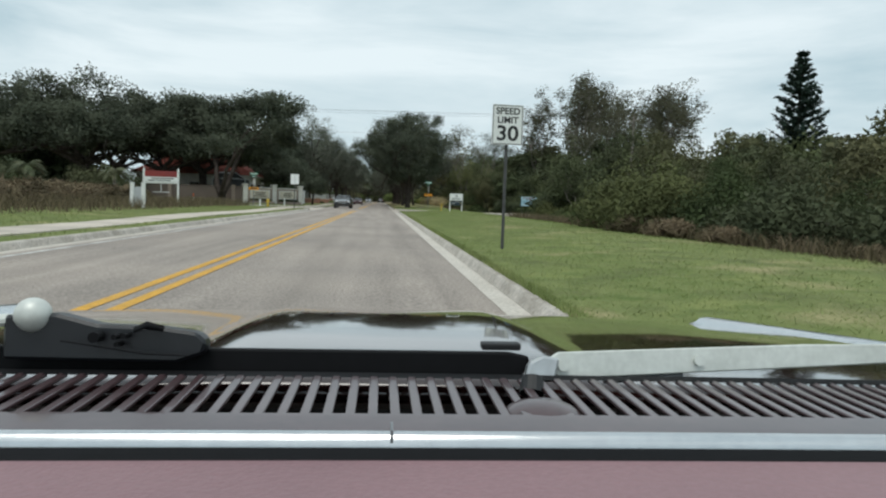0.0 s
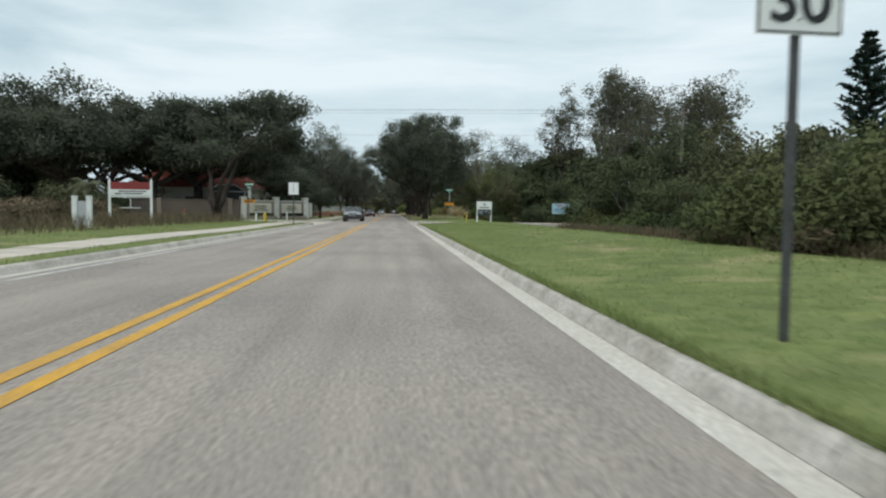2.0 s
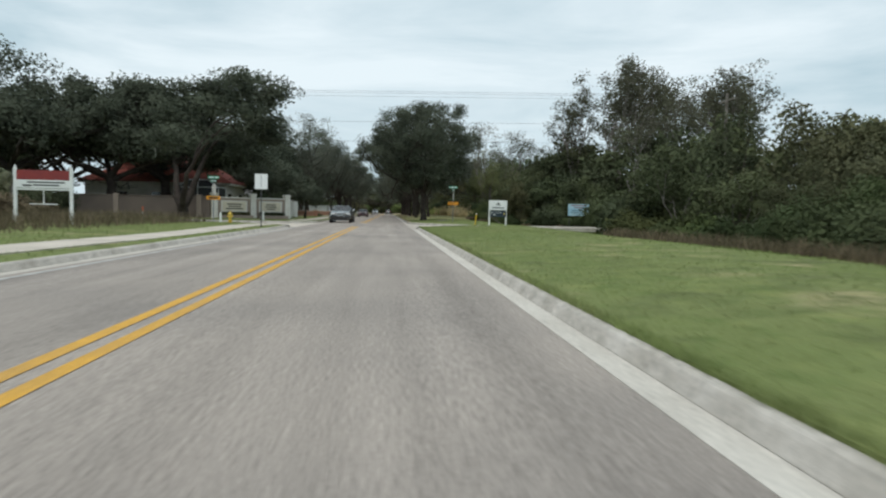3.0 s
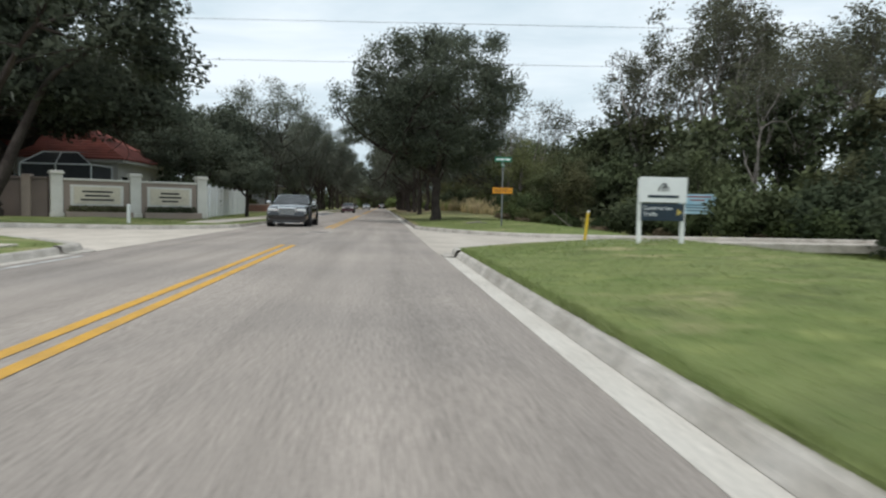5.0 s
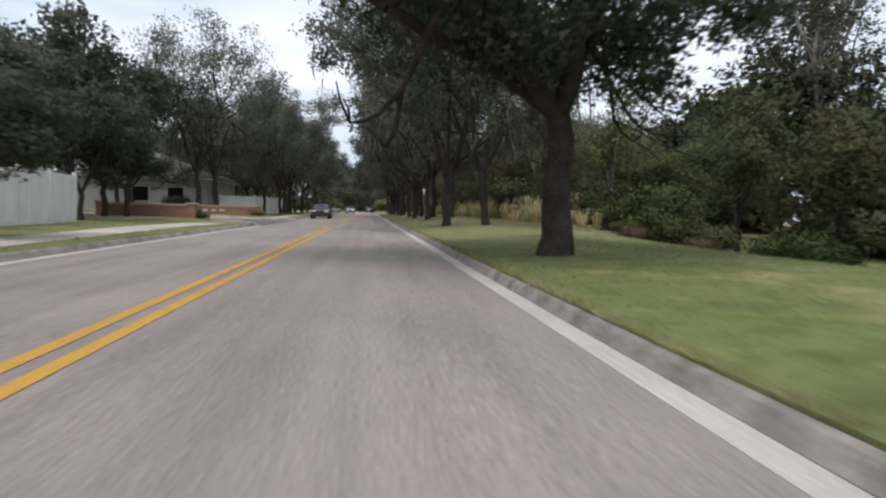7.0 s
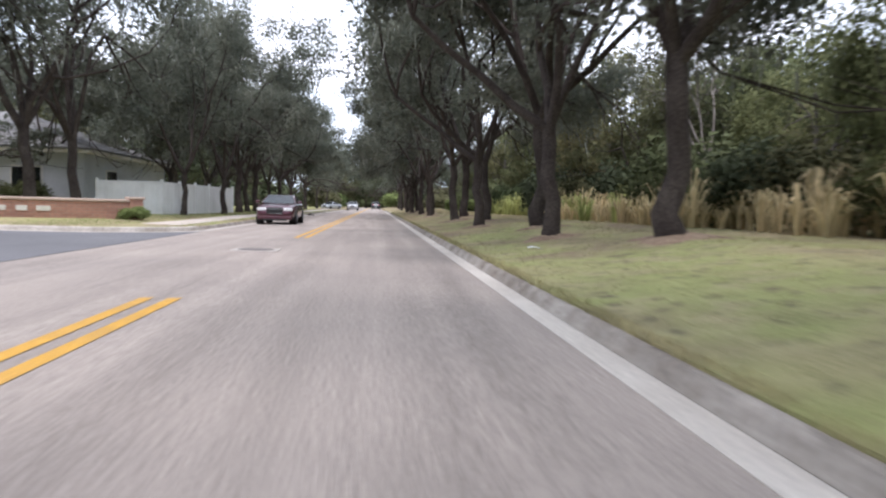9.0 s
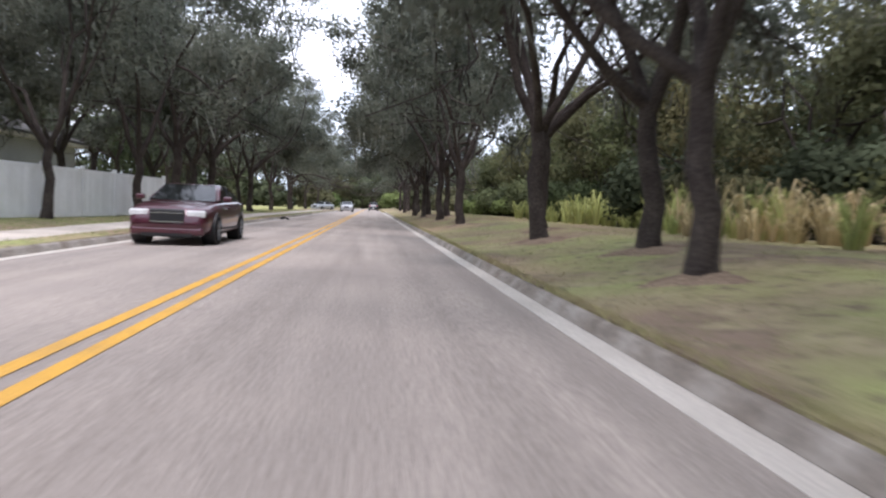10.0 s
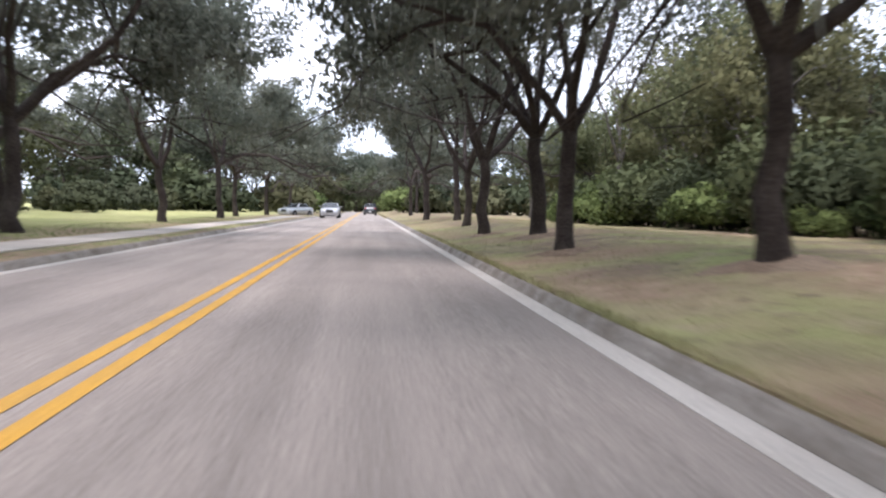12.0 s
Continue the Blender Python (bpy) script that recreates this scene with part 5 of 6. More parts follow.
PA, PC, PD = (-12.95, 73.4), (-10.42, 75.0), (-8.05, 76.65)
for p in (PA, PC, PD):
    pillar("gate_pillar", *p, 1.84, 0.44, 33, "cream stucco entrance pillar with a moulded cap", "entrance pillars")
for a, b, bars in ((PA, PC, (1.1, 0.9, 1.2)), (PC, PD, (0.8, 0.95, 0.7))):
    dx, dy = b[0] - a[0], b[1] - a[1]
    n = math.hypot(dx, dy)
    s = (a[0] + dx * 0.23 / n, a[1] + dy * 0.23 / n)
    e = (b[0] - dx * 0.23 / n, b[1] - dy * 0.23 / n)
    w, ln = wall_between("entrance_wall", (*s, 0), (*e, 0), 1.58, 0.26, STUCCO_TAN, "tan stucco entrance wall with a cream name plaque", cap=STUCCO_CREAM, base=0.1)
    fr = part("plaque", box(ln / 2, -0.15, 0.98, ln * 0.80, 0.06, 0.86, 0.02), STUCCO_CREAM, w, "cream moulded plaque")
    inner = part("field", box(ln / 2, -0.185, 0.98, ln * 0.70, 0.02, 0.70, 0.008), material("plaque_field", (0.66, 0.60, 0.48), 0.9, second=(0.56, 0.50, 0.39), scale=2.5, fine=30), fr, "beige plaque field")
    for i, wd in enumerate(bars):
        part("text_bar", box(ln / 2, -0.199, 1.14 - i * 0.17, ln * 0.5 * wd / 1.2, 0.006, 0.075), SIGN_BLACK, fr)
    pl = part("planter", box(ln / 2, -0.75, 0.12, ln, 0.12, 0.36, 0.015), STUCCO_TAN, w, "low planter edge")
    rng = np.random.default_rng(41)
    c = np.stack([rng.uniform(0.15, ln - 0.15, 1800), rng.uniform(-0.62, -0.25, 1800), rng.uniform(0.15, 0.52, 1800)], 1)
    v, f = leaf_cards(rng, c, 0.04, 0.09, 0.05)
    hd = thing("clipped_hedge", "low dark clipped hedge in the wall's planter", "hedge", (*s, 0.1), math.degrees(math.atan2(dy, dx)), "planter hedges")
    part("foliage", quick_mesh("foliage", v, f, WOOD_LEAF), None, hd)

bw, bl_len = wall_between("boundary_wall", (-64, 73.3, 0), (-13.2, 73.3, 0), 1.58, 0.2, STUCCO_BROWN, "long brown stucco boundary wall under the oaks", cap=STUCCO_BROWN, base=0.12)
for i in range(9):
    part("pilaster", box(2 + i * 6, -0.02, 0.8, 0.36, 0.32, 1.95, 0.015), STUCCO_TAN, bw)


def vinyl_fence(a, b, h, label, panel=2.1):
    a, b = Vector((*a, 0)), Vector((*b, 0))
    d = b - a
    n = max(1, round(d.length / panel))
    step = d.length / n
    fnc = thing("vinyl_fence", label, "fence", (a.x, a.y, 0.1), math.degrees(math.atan2(d.y, d.x)), "white fences")
    bm = box(0, 0, h / 2 + 0.02, 0.12, 0.12, h + 0.14, 0.012)
    post_me = bpy.data.meshes.new("post")
    bm.to_mesh(post_me)
    bm.free()
    post_me.materials.append(VINYL)
    k = 12
    w = (step - 0.12) / k
    board_me, rail_me = bpy.data.meshes.new("board"), bpy.data.meshes.new("rail")
    for me, bm in ((board_me, box(0, 0, h / 2, w - 0.004, 0.03, h - 0.12, 0.004)), (rail_me, box(step / 2, 0, 0, step - 0.12, 0.05, 0.1, 0.006))):
        bm.to_mesh(me)
        bm.free()
        me.materials.append(VINYL)
    for i in range(n + 1):
        part("post", post_me, None, fnc, at=(i * step, 0, 0))
        if i < n:
            for j in range(k):
                part("board", board_me, None, fnc, at=(i * step + 0.06 + (j + 0.5) * w, 0, -0.03 * math.sin(math.pi * (j + 0.5) / k)))
            for z in (0.12, h - 0.06):
                part("rail", rail_me, None, fnc, at=(i * step, 0, z))
    return fnc


vinyl_fence((-8.1, 77.0), (-9.53, 94.2), 1.58, "white vinyl privacy fence running back from the entrance pillar")
vinyl_fence((-9.53, 94.2), (-14.5, 94.6), 1.58, "white vinyl privacy fence returning beside a garden")
vinyl_fence((-12.6, 131.0), (-9.68, 130.78), 1.58, "white vinyl fence facing the side street")
vinyl_fence((-9.68, 130.78), (-8.8, 142.0), 1.58, "white vinyl fence along the pavement under oaks")

bm = box(0, 0, 0, 0.295, 0.05, 0.088, 0.006)
brick_me = bpy.data.meshes.new("brick")
bm.to_mesh(brick_me)
bm.free()
brick_me.materials.append(BRICK_PINK)


def brick_wall(a, b, label, letters=()):
    """A low wall: six courses on a mortar core, a pale coping, a pier at each end."""
    w, ln = wall_between("brick_wall", (*a, 0), (*b, 0), 0.62, 0.3, MORTAR, label, cap=COPING, base=0.12)
    for x, wd in letters:
        part("text_bar", box(x, -0.178, 0.36, wd, 0.02, 0.16, 0.004), STUCCO_CREAM, w, "cream raised lettering")
    for r in range(6):
        x = 0.15 + (0.155 if r % 2 else 0)
        while x < ln - 0.1:
            part("brick", brick_me, None, w, at=(x, -0.142, 0.06 + r * 0.1))
            x += 0.309
    for x in (0.0, ln):
        pier = part("pier", box(x, 0, 0.29, 0.44, 0.44, 0.86, 0.015), BRICK_PINK, w)
        part("pier_cap", box(x, 0, 0.76, 0.54, 0.54, 0.08, 0.02), COPING, pier, "pale pier cap")


COPING = material("pale_pink_coping", (0.60, 0.47, 0.40), 0.9, second=(0.50, 0.38, 0.32), scale=2, fine=25, fine_amount=0.1, bump=0.3, spec=0.2)
brick_wall((-13.4, 107.0), (-8.8, 106.3), "low salmon brick wall with a pale coping on the lawn")
brick_wall((-14.6, 118.6), (-8.2, 122.9), "low salmon brick wall with pale lettering beside the side street", ((3.0, 0.5), (3.7, 0.35), (4.3, 0.3), (4.9, 0.4)))
plant_shrub(SHRUB_BRIGHT, -8.0, 122.3, "yellow-green bush at the end of the brick wall", "wall bushes", 0.24, 30)
plant_shrub(SHRUB_BRIGHT, -11.9, 119.6, "yellow-green bush before the brick wall", "wall bushes", 0.2, 80)
# the dark bush is added in place of the shadow at this wall's end
plant_shrub(SHRUB_NEAR_B, -8.4, 106.6, "dark bush added for the shade at the brick wall's end", "wall bushes", 0.3, 10)
plant_tree("small_tree", YARD_TREE, -11.6, 105.3, ground_z(-11.6, 105.3), "small dark round tree before the brick wall", "tree", "small trees", 0.72, 20)
plant_tree("small_tree", YARD_TREE, -7.55, 84.8, ground_z(-7.55, 84.8), "small dark tree with a crooked trunk before the white fence", "tree", "small trees", 0.62, 200)


# ---------------------------------------------------------------- houses
def hip_roof(parent, x0, x1, y0, y1, z0, z1, over, mat, courses=16):
    """A hipped roof: a plain deck, and on it overlapping courses, each a step proud of the next."""
    x0, x1, y0, y1 = x0 - over, x1 + over, y0 - over, y1 + over
    half = min(x1 - x0, y1 - y0) / 2

    def ring(t, lift):
        ins, z = half * t, z0 + (z1 - z0) * t + lift
        return [(x0 + ins, y0 + ins, z), (x1 - ins, y0 + ins, z), (x1 - ins, y1 - ins, z), (x0 + ins, y1 - ins, z)]

    deck = part("roof", loft([ring(0, -0.05), ring(0.995, -0.05)], close=True, name="roof", mat=mat, smooth=False), None, parent)
    for i in range(courses):
        a, b = i / courses, min((i + 1.12) / courses, 0.998)
        part("tile_course", loft([ring(a, -0.02), ring(a, 0.045), ring(b, 0.0)], close=True, name="tile_course", mat=mat, smooth=False), None, deck)
    return deck



def house(label, x0, x1, y0, y1, eave, ridge, wall_mat, roof_mat, windows, base=0.15):
    h = thing("house", label, "house", ((x0 + x1) / 2, (y0 + y1) / 2, base), group="houses")
    hx, hy_ = (x1 - x0) / 2, (y1 - y0) / 2
    part("wall", box(0, 0, eave / 2 - 0.1, 2 * hx, 2 * hy_, eave + 0.2, 0.02), wall_mat, h)
    part("fascia", box(0, 0, eave - 0.02, 2 * hx + 0.9, 2 * hy_ + 0.9, 0.16, 0.01), STUCCO_CREAM, h)
    hip_roof(h, -hx, hx, -hy_, hy_, eave + 0.12, ridge, 0.5, roof_mat)
    for side, c, w, z, t in windows:
        wn_ = part("window", box(0, 0, 0, w, 0.08, t, 0.01), STUCCO_CREAM, h, at=pose(c, -hy_ - 0.02, z) if side == "front" else pose(hx + 0.02, c, z, 0, 0, 90))
        part("pane", box(0, -0.04 if side == "front" else -0.04, 0, w - 0.14, 0.03, t - 0.14), GLASS_DARK, wn_)
    return h


house("cream stucco house with a red tile hip roof", -27.0, -14.6, 84.4, 92.6, 2.95, 5.7, STUCCO_CREAM, ROOF_TILE,
      (("front", -3.2, 1.6, 1.5, 1.3), ("front", 0.5, 1.8, 1.5, 1.3), ("side", -3.0, 1.4, 1.5, 1.3), ("side", 1.5, 1.6, 1.5, 1.3)))
sc = thing("screen_enclosure", "white framed screened patio enclosure beside the house", "patio enclosure", (-15.9, 80.3, 0.15))
part("screen", box(0, 0.9, 1.25, 3.3, 2.6, 2.5, 0.01), SCREEN_MESH, sc)
part("screen_roof", loft([[(-1.7, -0.45, 2.5), (1.7, -0.45, 2.5)], [(-1.2, 0.9, 3.15), (0.5, 0.9, 3.15)], [(-1.2, 2.25, 3.3), (0.5, 2.25, 3.3)]], name="screen_roof", mat=SCREEN_MESH, smooth=False), None, sc)
for a, b in (((-1.7, -0.45, 0), (-1.7, -0.45, 2.5)), ((0, -0.45, 0), (0, -0.45, 2.5)), ((1.7, -0.45, 0), (1.7, -0.45, 2.5)), ((-1.7, -0.45, 2.5), (1.7, -0.45, 2.5)), ((-1.7, -0.45, 1.2), (1.7, -0.45, 1.2)),
             ((1.7, -0.45, 2.5), (0.5, 0.9, 3.17)), ((0, -0.45, 2.5), (-0.3, 0.9, 3.17)), ((-1.7, -0.45, 2.5), (-1.2, 0.9, 3.17)), ((-1.2, 0.9, 3.17), (0.5, 0.9, 3.17)), ((1.7, 2.2, 0), (1.7, 2.2, 2.5)), ((1.7, -0.45, 2.5), (1.7, 2.2, 2.5))):
    part("beam", rod(a, b, 0.04, 0.04, 6), WHITE_PAINT, sc)
house("grey stucco house with a shingled hip roof", -27.0, -14.4, 134.0, 147.0, 3.0, 5.6, STUCCO_GREY, ROOF_GREY,
      (("front", 3.6, 1.5, 1.5, 1.4), ("front", 0.6, 1.5, 1.5, 1.4), ("side", -3.0, 1.5, 1.5, 1.4)))
plant_shrub(SHRUB_A, -16.6, 132.6, "dark clipped bush before the grey house", "", 0.75, 10)

# ---------------------------------------------------------------- poles and wires
def utility_pole(x, y, h):
    p = thing("utility_pole", "grey wooden utility pole with a crossarm in the woods", "utility pole", (x, y, ground_z(x, y)), group="utility poles")
    part("shaft", rod((0, 0, -0.3), (0, 0, h), 0.15, 0.10, 12), BARK_GREY, p)
    part("crossarm", box(0, 0, h - 0.5, 0.12, 2.2, 0.12, 0.01), BARK_GREY, p)
    for dy in (-1.0, 0, 1.0):
        part("insulator", rod((0, dy, h - 0.45), (0, dy, h - 0.25), 0.05, 0.03, 8), STUCCO_GREY, p)


POLES = ((23.0, 66.0, 9.9), (-42.0, 69.0, 9.9))
for q in POLES:
    utility_pole(*q)
for i, (dy, dz) in enumerate(((-1.0, 9.55), (0.0, 9.6), (1.0, 9.55), (0.05, 7.7), (0.05, 6.4))):
    a = np.array([23.0, 66.0 + dy, dz + ground_z(23, 66)])
    b = np.array([-42.0, 69.0 + dy, dz + 0.1])
    ts = np.linspace(0, 1, 25)[:, None]
    pts = a * (1 - ts) + b * ts - np.array([0, 0, 1]) * (4 * ts * (1 - ts)) * 0.7
    v, f = tubes([(pts, [0.008] * 25)], 5)
    tagged(new("overhead_wire", quick_mesh("overhead_wire", v, f, PLASTIC_BLACK)), "thin dark overhead wire sagging across the road", "wire", "overhead wires")


# ---------------------------------------------------------------- palms and the tall conifer
def palm_mesh(seed, height, fronds, length):
    rng = np.random.default_rng(seed)
    ts = np.linspace(0, 1, 8)
    pts = np.stack([0.15 * np.sin(ts * 2), 0.1 * ts, -0.2 + ts * (height + 0.2)], 1)
    v, f = tubes([(pts, 0.16 - 0.05 * ts)], 9)
    trunk = quick_mesh("trunk", v, f, BARK_GREY, True)
    verts, faces = [], []
    for k in range(fronds):
        az, up = rng.uniform(0, 2 * np.pi), rng.uniform(-0.35, 1.1)
        d = np.array([np.cos(az), np.sin(az), 0])
        side = np.array([-np.sin(az), np.cos(az), 0])
        n = 12
        s = np.linspace(0, 1, n)
        spine = pts[-1] + d * (s * length * np.cos(up * 0.6))[:, None] + np.array([0, 0, 1]) * (length * (s * np.sin(up) - 0.75 * s ** 2))[:, None]
        for i in range(1, n):
            for sg in (-1, 1):
                w = 0.5 * length * 0.55 * np.sin(np.pi * (0.12 + 0.85 * s[i]))
                tip = spine[i] + sg * side * w + d * w * 0.6 - np.array([0, 0, w * 0.5])
                b = len(verts)
                verts += [spine[i - 1], spine[i], tip]
                faces.append((b, b + 1, b + 2))
    return trunk, quick_mesh("crown", verts, faces, PALM_LEAF), None


PALM = palm_mesh(51, 2.4, 26, 1.5)
PALM_LOW = palm_mesh(52, 0.7, 24, 1.7)
for m_, x, y, s, label in ((PALM, -19.6, 58.4, 0.95, "cabbage palm with drooping fronds before the wall"), (PALM_LOW, -18.0, 48.0, 0.9, "young palm with low arching fronds in scrub"),
                           (PALM, -25.5, 58.0, 1.0, "cabbage palm with drooping fronds before the wall"), (PALM_LOW, 9.0, 19.0, 0.8, "young palm at the edge of the woods"),
                           (PALM, -14.0, 98.8, 1.5, "cabbage palm rising behind the white fence"), (PALM, -30.0, 52.0, 1.1, "cabbage palm with drooping fronds before the wall")):
    plant_tree("palm_tree", m_, x, y, ground_z(x, y), label, "palm", "palms", s, rnd.uniform(0, 360))


def conifer_mesh(seed, height, radius):
    rng = np.random.default_rng(seed)
    v, f = tubes([(np.array([[0, 0, -0.2], [0, 0, height * 0.5], [0, 0, height]]), (0.28, 0.18, 0.03))], 8)
    trunk = quick_mesh("trunk", v, f, BARK)
    c = []
    for z in np.arange(height * 0.45, height, 0.62):
        r = radius * min(1.0, (height - z) / (height * 0.5) + 0.12) * rng.uniform(0.8, 1.1)
        for k in range(11):
            az = rng.uniform(0, 2 * np.pi)
            for s in np.linspace(0.15, 1, 26):
                c.append((np.cos(az) * r * s, np.sin(az) * r * s, z + 0.45 * s * s * r + 0.1))
    c = np.array(c)
    v, f = leaf_cards(rng, c, np.array([[0.12, 0.12, 0.07]]), 0.55, 0.2, flat=0.4)
    return trunk, quick_mesh("crown", v, f, CONIFER), None


plant_tree("conifer", conifer_mesh(61, 17.9, 2.7), 42.1, 71.3, ground_z(42.1, 71.3), "tall tiered dark conifer standing above the woods", "conifer", "", 1.0)

# ---------------------------------------------------------------- grasses
def blades(name, rng, n, xr, yr, h, w, mat, label, category, keep=None, lean=0.35, double=False):
    x, y = rng.uniform(*xr, n), rng.uniform(*yr, n)
    if keep is not None:
        ok = np.array([keep(a, b) for a, b in zip(x, y)])
        x, y = x[ok], y[ok]
        n = len(x)
    z = np.array([ground_z(a, b) for a, b in zip(x, y)])
    az = rng.uniform(0, 2 * np.pi, n)
    hh = h * rng.uniform(0.45, 1.25, n)
    d = np.stack([np.cos(az), np.sin(az), 0 * az], 1) * (w * rng.uniform(0.6, 1.3, n))[:, None] / 2
    base = np.stack([x, y, z - 0.01], 1)
    ln = np.stack([rng.normal(0, lean, n) * hh, rng.normal(0, lean, n) * hh, hh], 1)
    d = np.where((np.cross(d, ln)[:, 2] < 0)[:, None], -d, d)
    if double:
        mid = base + ln * 0.6
        top = base + ln + np.stack([rng.normal(0, 0.18, n) * hh, rng.normal(0, 0.18, n) * hh, -0.08 * hh], 1)
        v = np.stack([base - d, base + d, mid + d * 0.7, mid - d * 0.7, top + d * 0.12, top - d * 0.12], 1).reshape(-1, 3)
        k = 6 * np.arange(n)[:, None]
        f = np.concatenate([k + [0, 1, 2, 3], k + [3, 2, 4, 5]])
    else:
        v = np.stack([base - d, base + d, base + ln], 1).reshape(-1, 3)
        f = np.arange(3 * n).reshape(-1, 3)
    me = quick_mesh(name, v, f, mat, not double)
    if not double:
        me.normals_split_custom_set_from_vertices(np.tile((0.0, 0.0, 1.0), (len(v), 1)).tolist())
    return tagged(new(name, me), label, category, kind="stuff")


def off_street_right(x, y):
    return not (right_near(x) - 0.1 < y < right_far(x) + 0.1)


def off_street_left(x, y):
    return not (left_near(x) - 0.1 < y < left_far(x) + 0.1 or left_near_2(x) - 0.1 < y < left_far_2(x) + 0.1) and not -7.1 < x < -5.75


rg = np.random.default_rng(71)
blades("lawn_grass", rg, 75000, (1.8, 4.2), (8, 86), 0.04, 0.012, BLADE, "short green mown grass beside the kerb", "grass", off_street_right, lean=1.3)
blades("lawn_grass", rg, 45000, (4.2, 8.5), (8, 90), 0.05, 0.018, BLADE, "short green mown grass before the woods", "grass", off_street_right, lean=1.3)
blades("dry_grass", rg, 70000, (1.8, 8.5), (84, 185), 0.045, 0.014, BLADE_DRY, "thin dry grass with litter under the oaks", "grass")
blades("lawn_edge", rg, 14000, (1.735, 1.84), (8, 56.5), 0.07, 0.012, BLADE, "ragged green grass growing over the kerb", "grass", lean=0.6)
blades("lawn_edge", rg, 16000, (1.735, 1.86), (73, 170), 0.07, 0.013, BLADE_DRY, "ragged dry grass growing over the kerb", "grass", lean=0.6)
blades("verge_grass", rg, 70000, (-9.5, -5.1), (10, 185), 0.07, 0.016, BLADE, "short green grass along the pavement", "grass", off_street_left)
blades("verge_weeds", rg, 26000, (-26, -9.4), (18, 66), 0.55, 0.022, SCRUB_BROWN, "rough dry weeds on the vacant verge", "weeds", off_street_left, 0.3, True)


def grass_clumps(rng, spots, mat, label):
    """Clumps of long arching leaves, with some plumed stalks, in one mesh."""
    verts, faces = [], []
    for x, y, tall in spots:
        n = 22
        az = rng.uniform(0, 2 * np.pi, n)
        out = rng.uniform(0.15, 0.95, n) * tall * 0.75
        h = tall * rng.uniform(0.55, 1.15, n)
        w = rng.uniform(0.014, 0.032, n)
        d = np.stack([np.cos(az), np.sin(az), 0 * az], 1)
        side = np.stack([-np.sin(az), np.cos(az), 0 * az], 1) * w[:, None]
        base = np.array([x, y, ground_z(x, y) - 0.03]) + d * rng.uniform(0, 0.16, n)[:, None]
        rings = []
        for t, rise_, width in ((0, 0, 0.7), (0.35, 0.55, 1.0), (0.7, 0.93, 0.8), (1.0, 0.80, 0.1)):
            c = base + d * (out * t ** 1.6)[:, None]
            c[:, 2] += h * rise_
            rings += [c - side * width, c + side * width]
        v = np.stack(rings, 1).reshape(-1, 3)
        k = 8 * np.arange(n)[:, None] + sum(len(a) for a in verts)
        verts.append(v)
        faces.append(np.concatenate([k + [0, 1, 3, 2], k + [2, 3, 5, 4], k + [4, 5, 7, 6]]))
    me = quick_mesh("tall_grass", np.concatenate(verts), np.concatenate(faces), mat)
    return tagged(new("tall_grass", me), label, "tall grass", kind="stuff")


straw, fresh = [], []
for lo, hi, x0, x1, n in ((99, 113, 7.6, 10.4, 105), (114, 129, 7.4, 10.2, 120), (129, 142, 7.8, 10.6, 95), (142, 150, 8.0, 10.4, 60)):
    for a, b in zip(rg.uniform(x0, x1, n), rg.uniform(lo, hi, n)):
        if math.sin(b * 1.1) + math.sin(b * 0.47 + 2 * a) < -0.9:
            continue
        green_here = b > 128 + 3.5 * math.sin(a * 5 + b * 1.7) or math.sin(b * 0.42 + 1.0) + 0.5 * math.sin(b * 1.7) > 1.2
        (fresh if green_here else straw).append((a, b, rg.uniform(0.35, 0.95) + 0.6 * rg.random() ** 3))
grass_clumps(rg, straw, REED, "clumps of tall straw-yellow grass before the woods")
grass_clumps(rg, fresh, REED_GREEN, "clumps of tall pale green grass before the woods")
blades("wood_edge_grass", rg, 15000, (7.6, 10.0), (14, 44), 0.34, 0.02, SCRUB_BROWN, "dry rough grass between lawn and woods", "tall grass", off_street_right, 0.3, True)

n_fl = 70
fx, fy = rg.normal(4.4, 0.35, n_fl), rg.normal(57.4, 0.45, n_fl)
fv = np.stack([np.stack([fx + 0.022 * math.cos(a), fy + 0.022 * math.sin(a), np.array([ground_z(p, q) for p, q in zip(fx, fy)]) + 0.06 + 0.01 * math.sin(3 * a)], 1) for a in (0, 2.1, 4.2)], 1).reshape(-1, 3)
tagged(new("clover_flowers", quick_mesh("clover_flowers", fv, np.arange(3 * n_fl).reshape(-1, 3), WHITE_PAINT)), "scattered small white clover flowers in the lawn", "flowers", kind="stuff")
br = thing("fallen_branch", "pale fallen branch lying on the lawn", "branch", (4.3, 72.8, ground_z(4.3, 72.8) + 0.03), 20)
v, f = tubes([(np.array([[-0.5, 0, 0], [0, 0.06, 0.05], [0.5, 0.0, 0.02]]), (0.03, 0.035, 0.015)), (np.array([[0, 0.06, 0.05], [0.25, 0.2, 0.1]]), (0.02, 0.008))], 6)
part("limb", quick_mesh("limb", v, f, BARK_GREY, True), None, br)
db = thing("dead_branch", "bare pale dead branch leaning at the wood's edge", "branch", (8.9, 76.0, ground_z(8.9, 76.0)), 35)
v, f = tubes([(np.array([[0.9, 0, -0.03], [0.3, 0.05, 0.22], [-0.5, 0.0, 0.62], [-1.0, -0.1, 0.75]]), (0.045, 0.04, 0.025, 0.012)), (np.array([[0.3, 0.05, 0.22], [-0.1, -0.2, 0.6], [-0.2, -0.3, 0.95]]), (0.025, 0.015, 0.008)),
              (np.array([[-0.5, 0, 0.62], [-0.7, 0.2, 0.9]]), (0.015, 0.006))], 6)
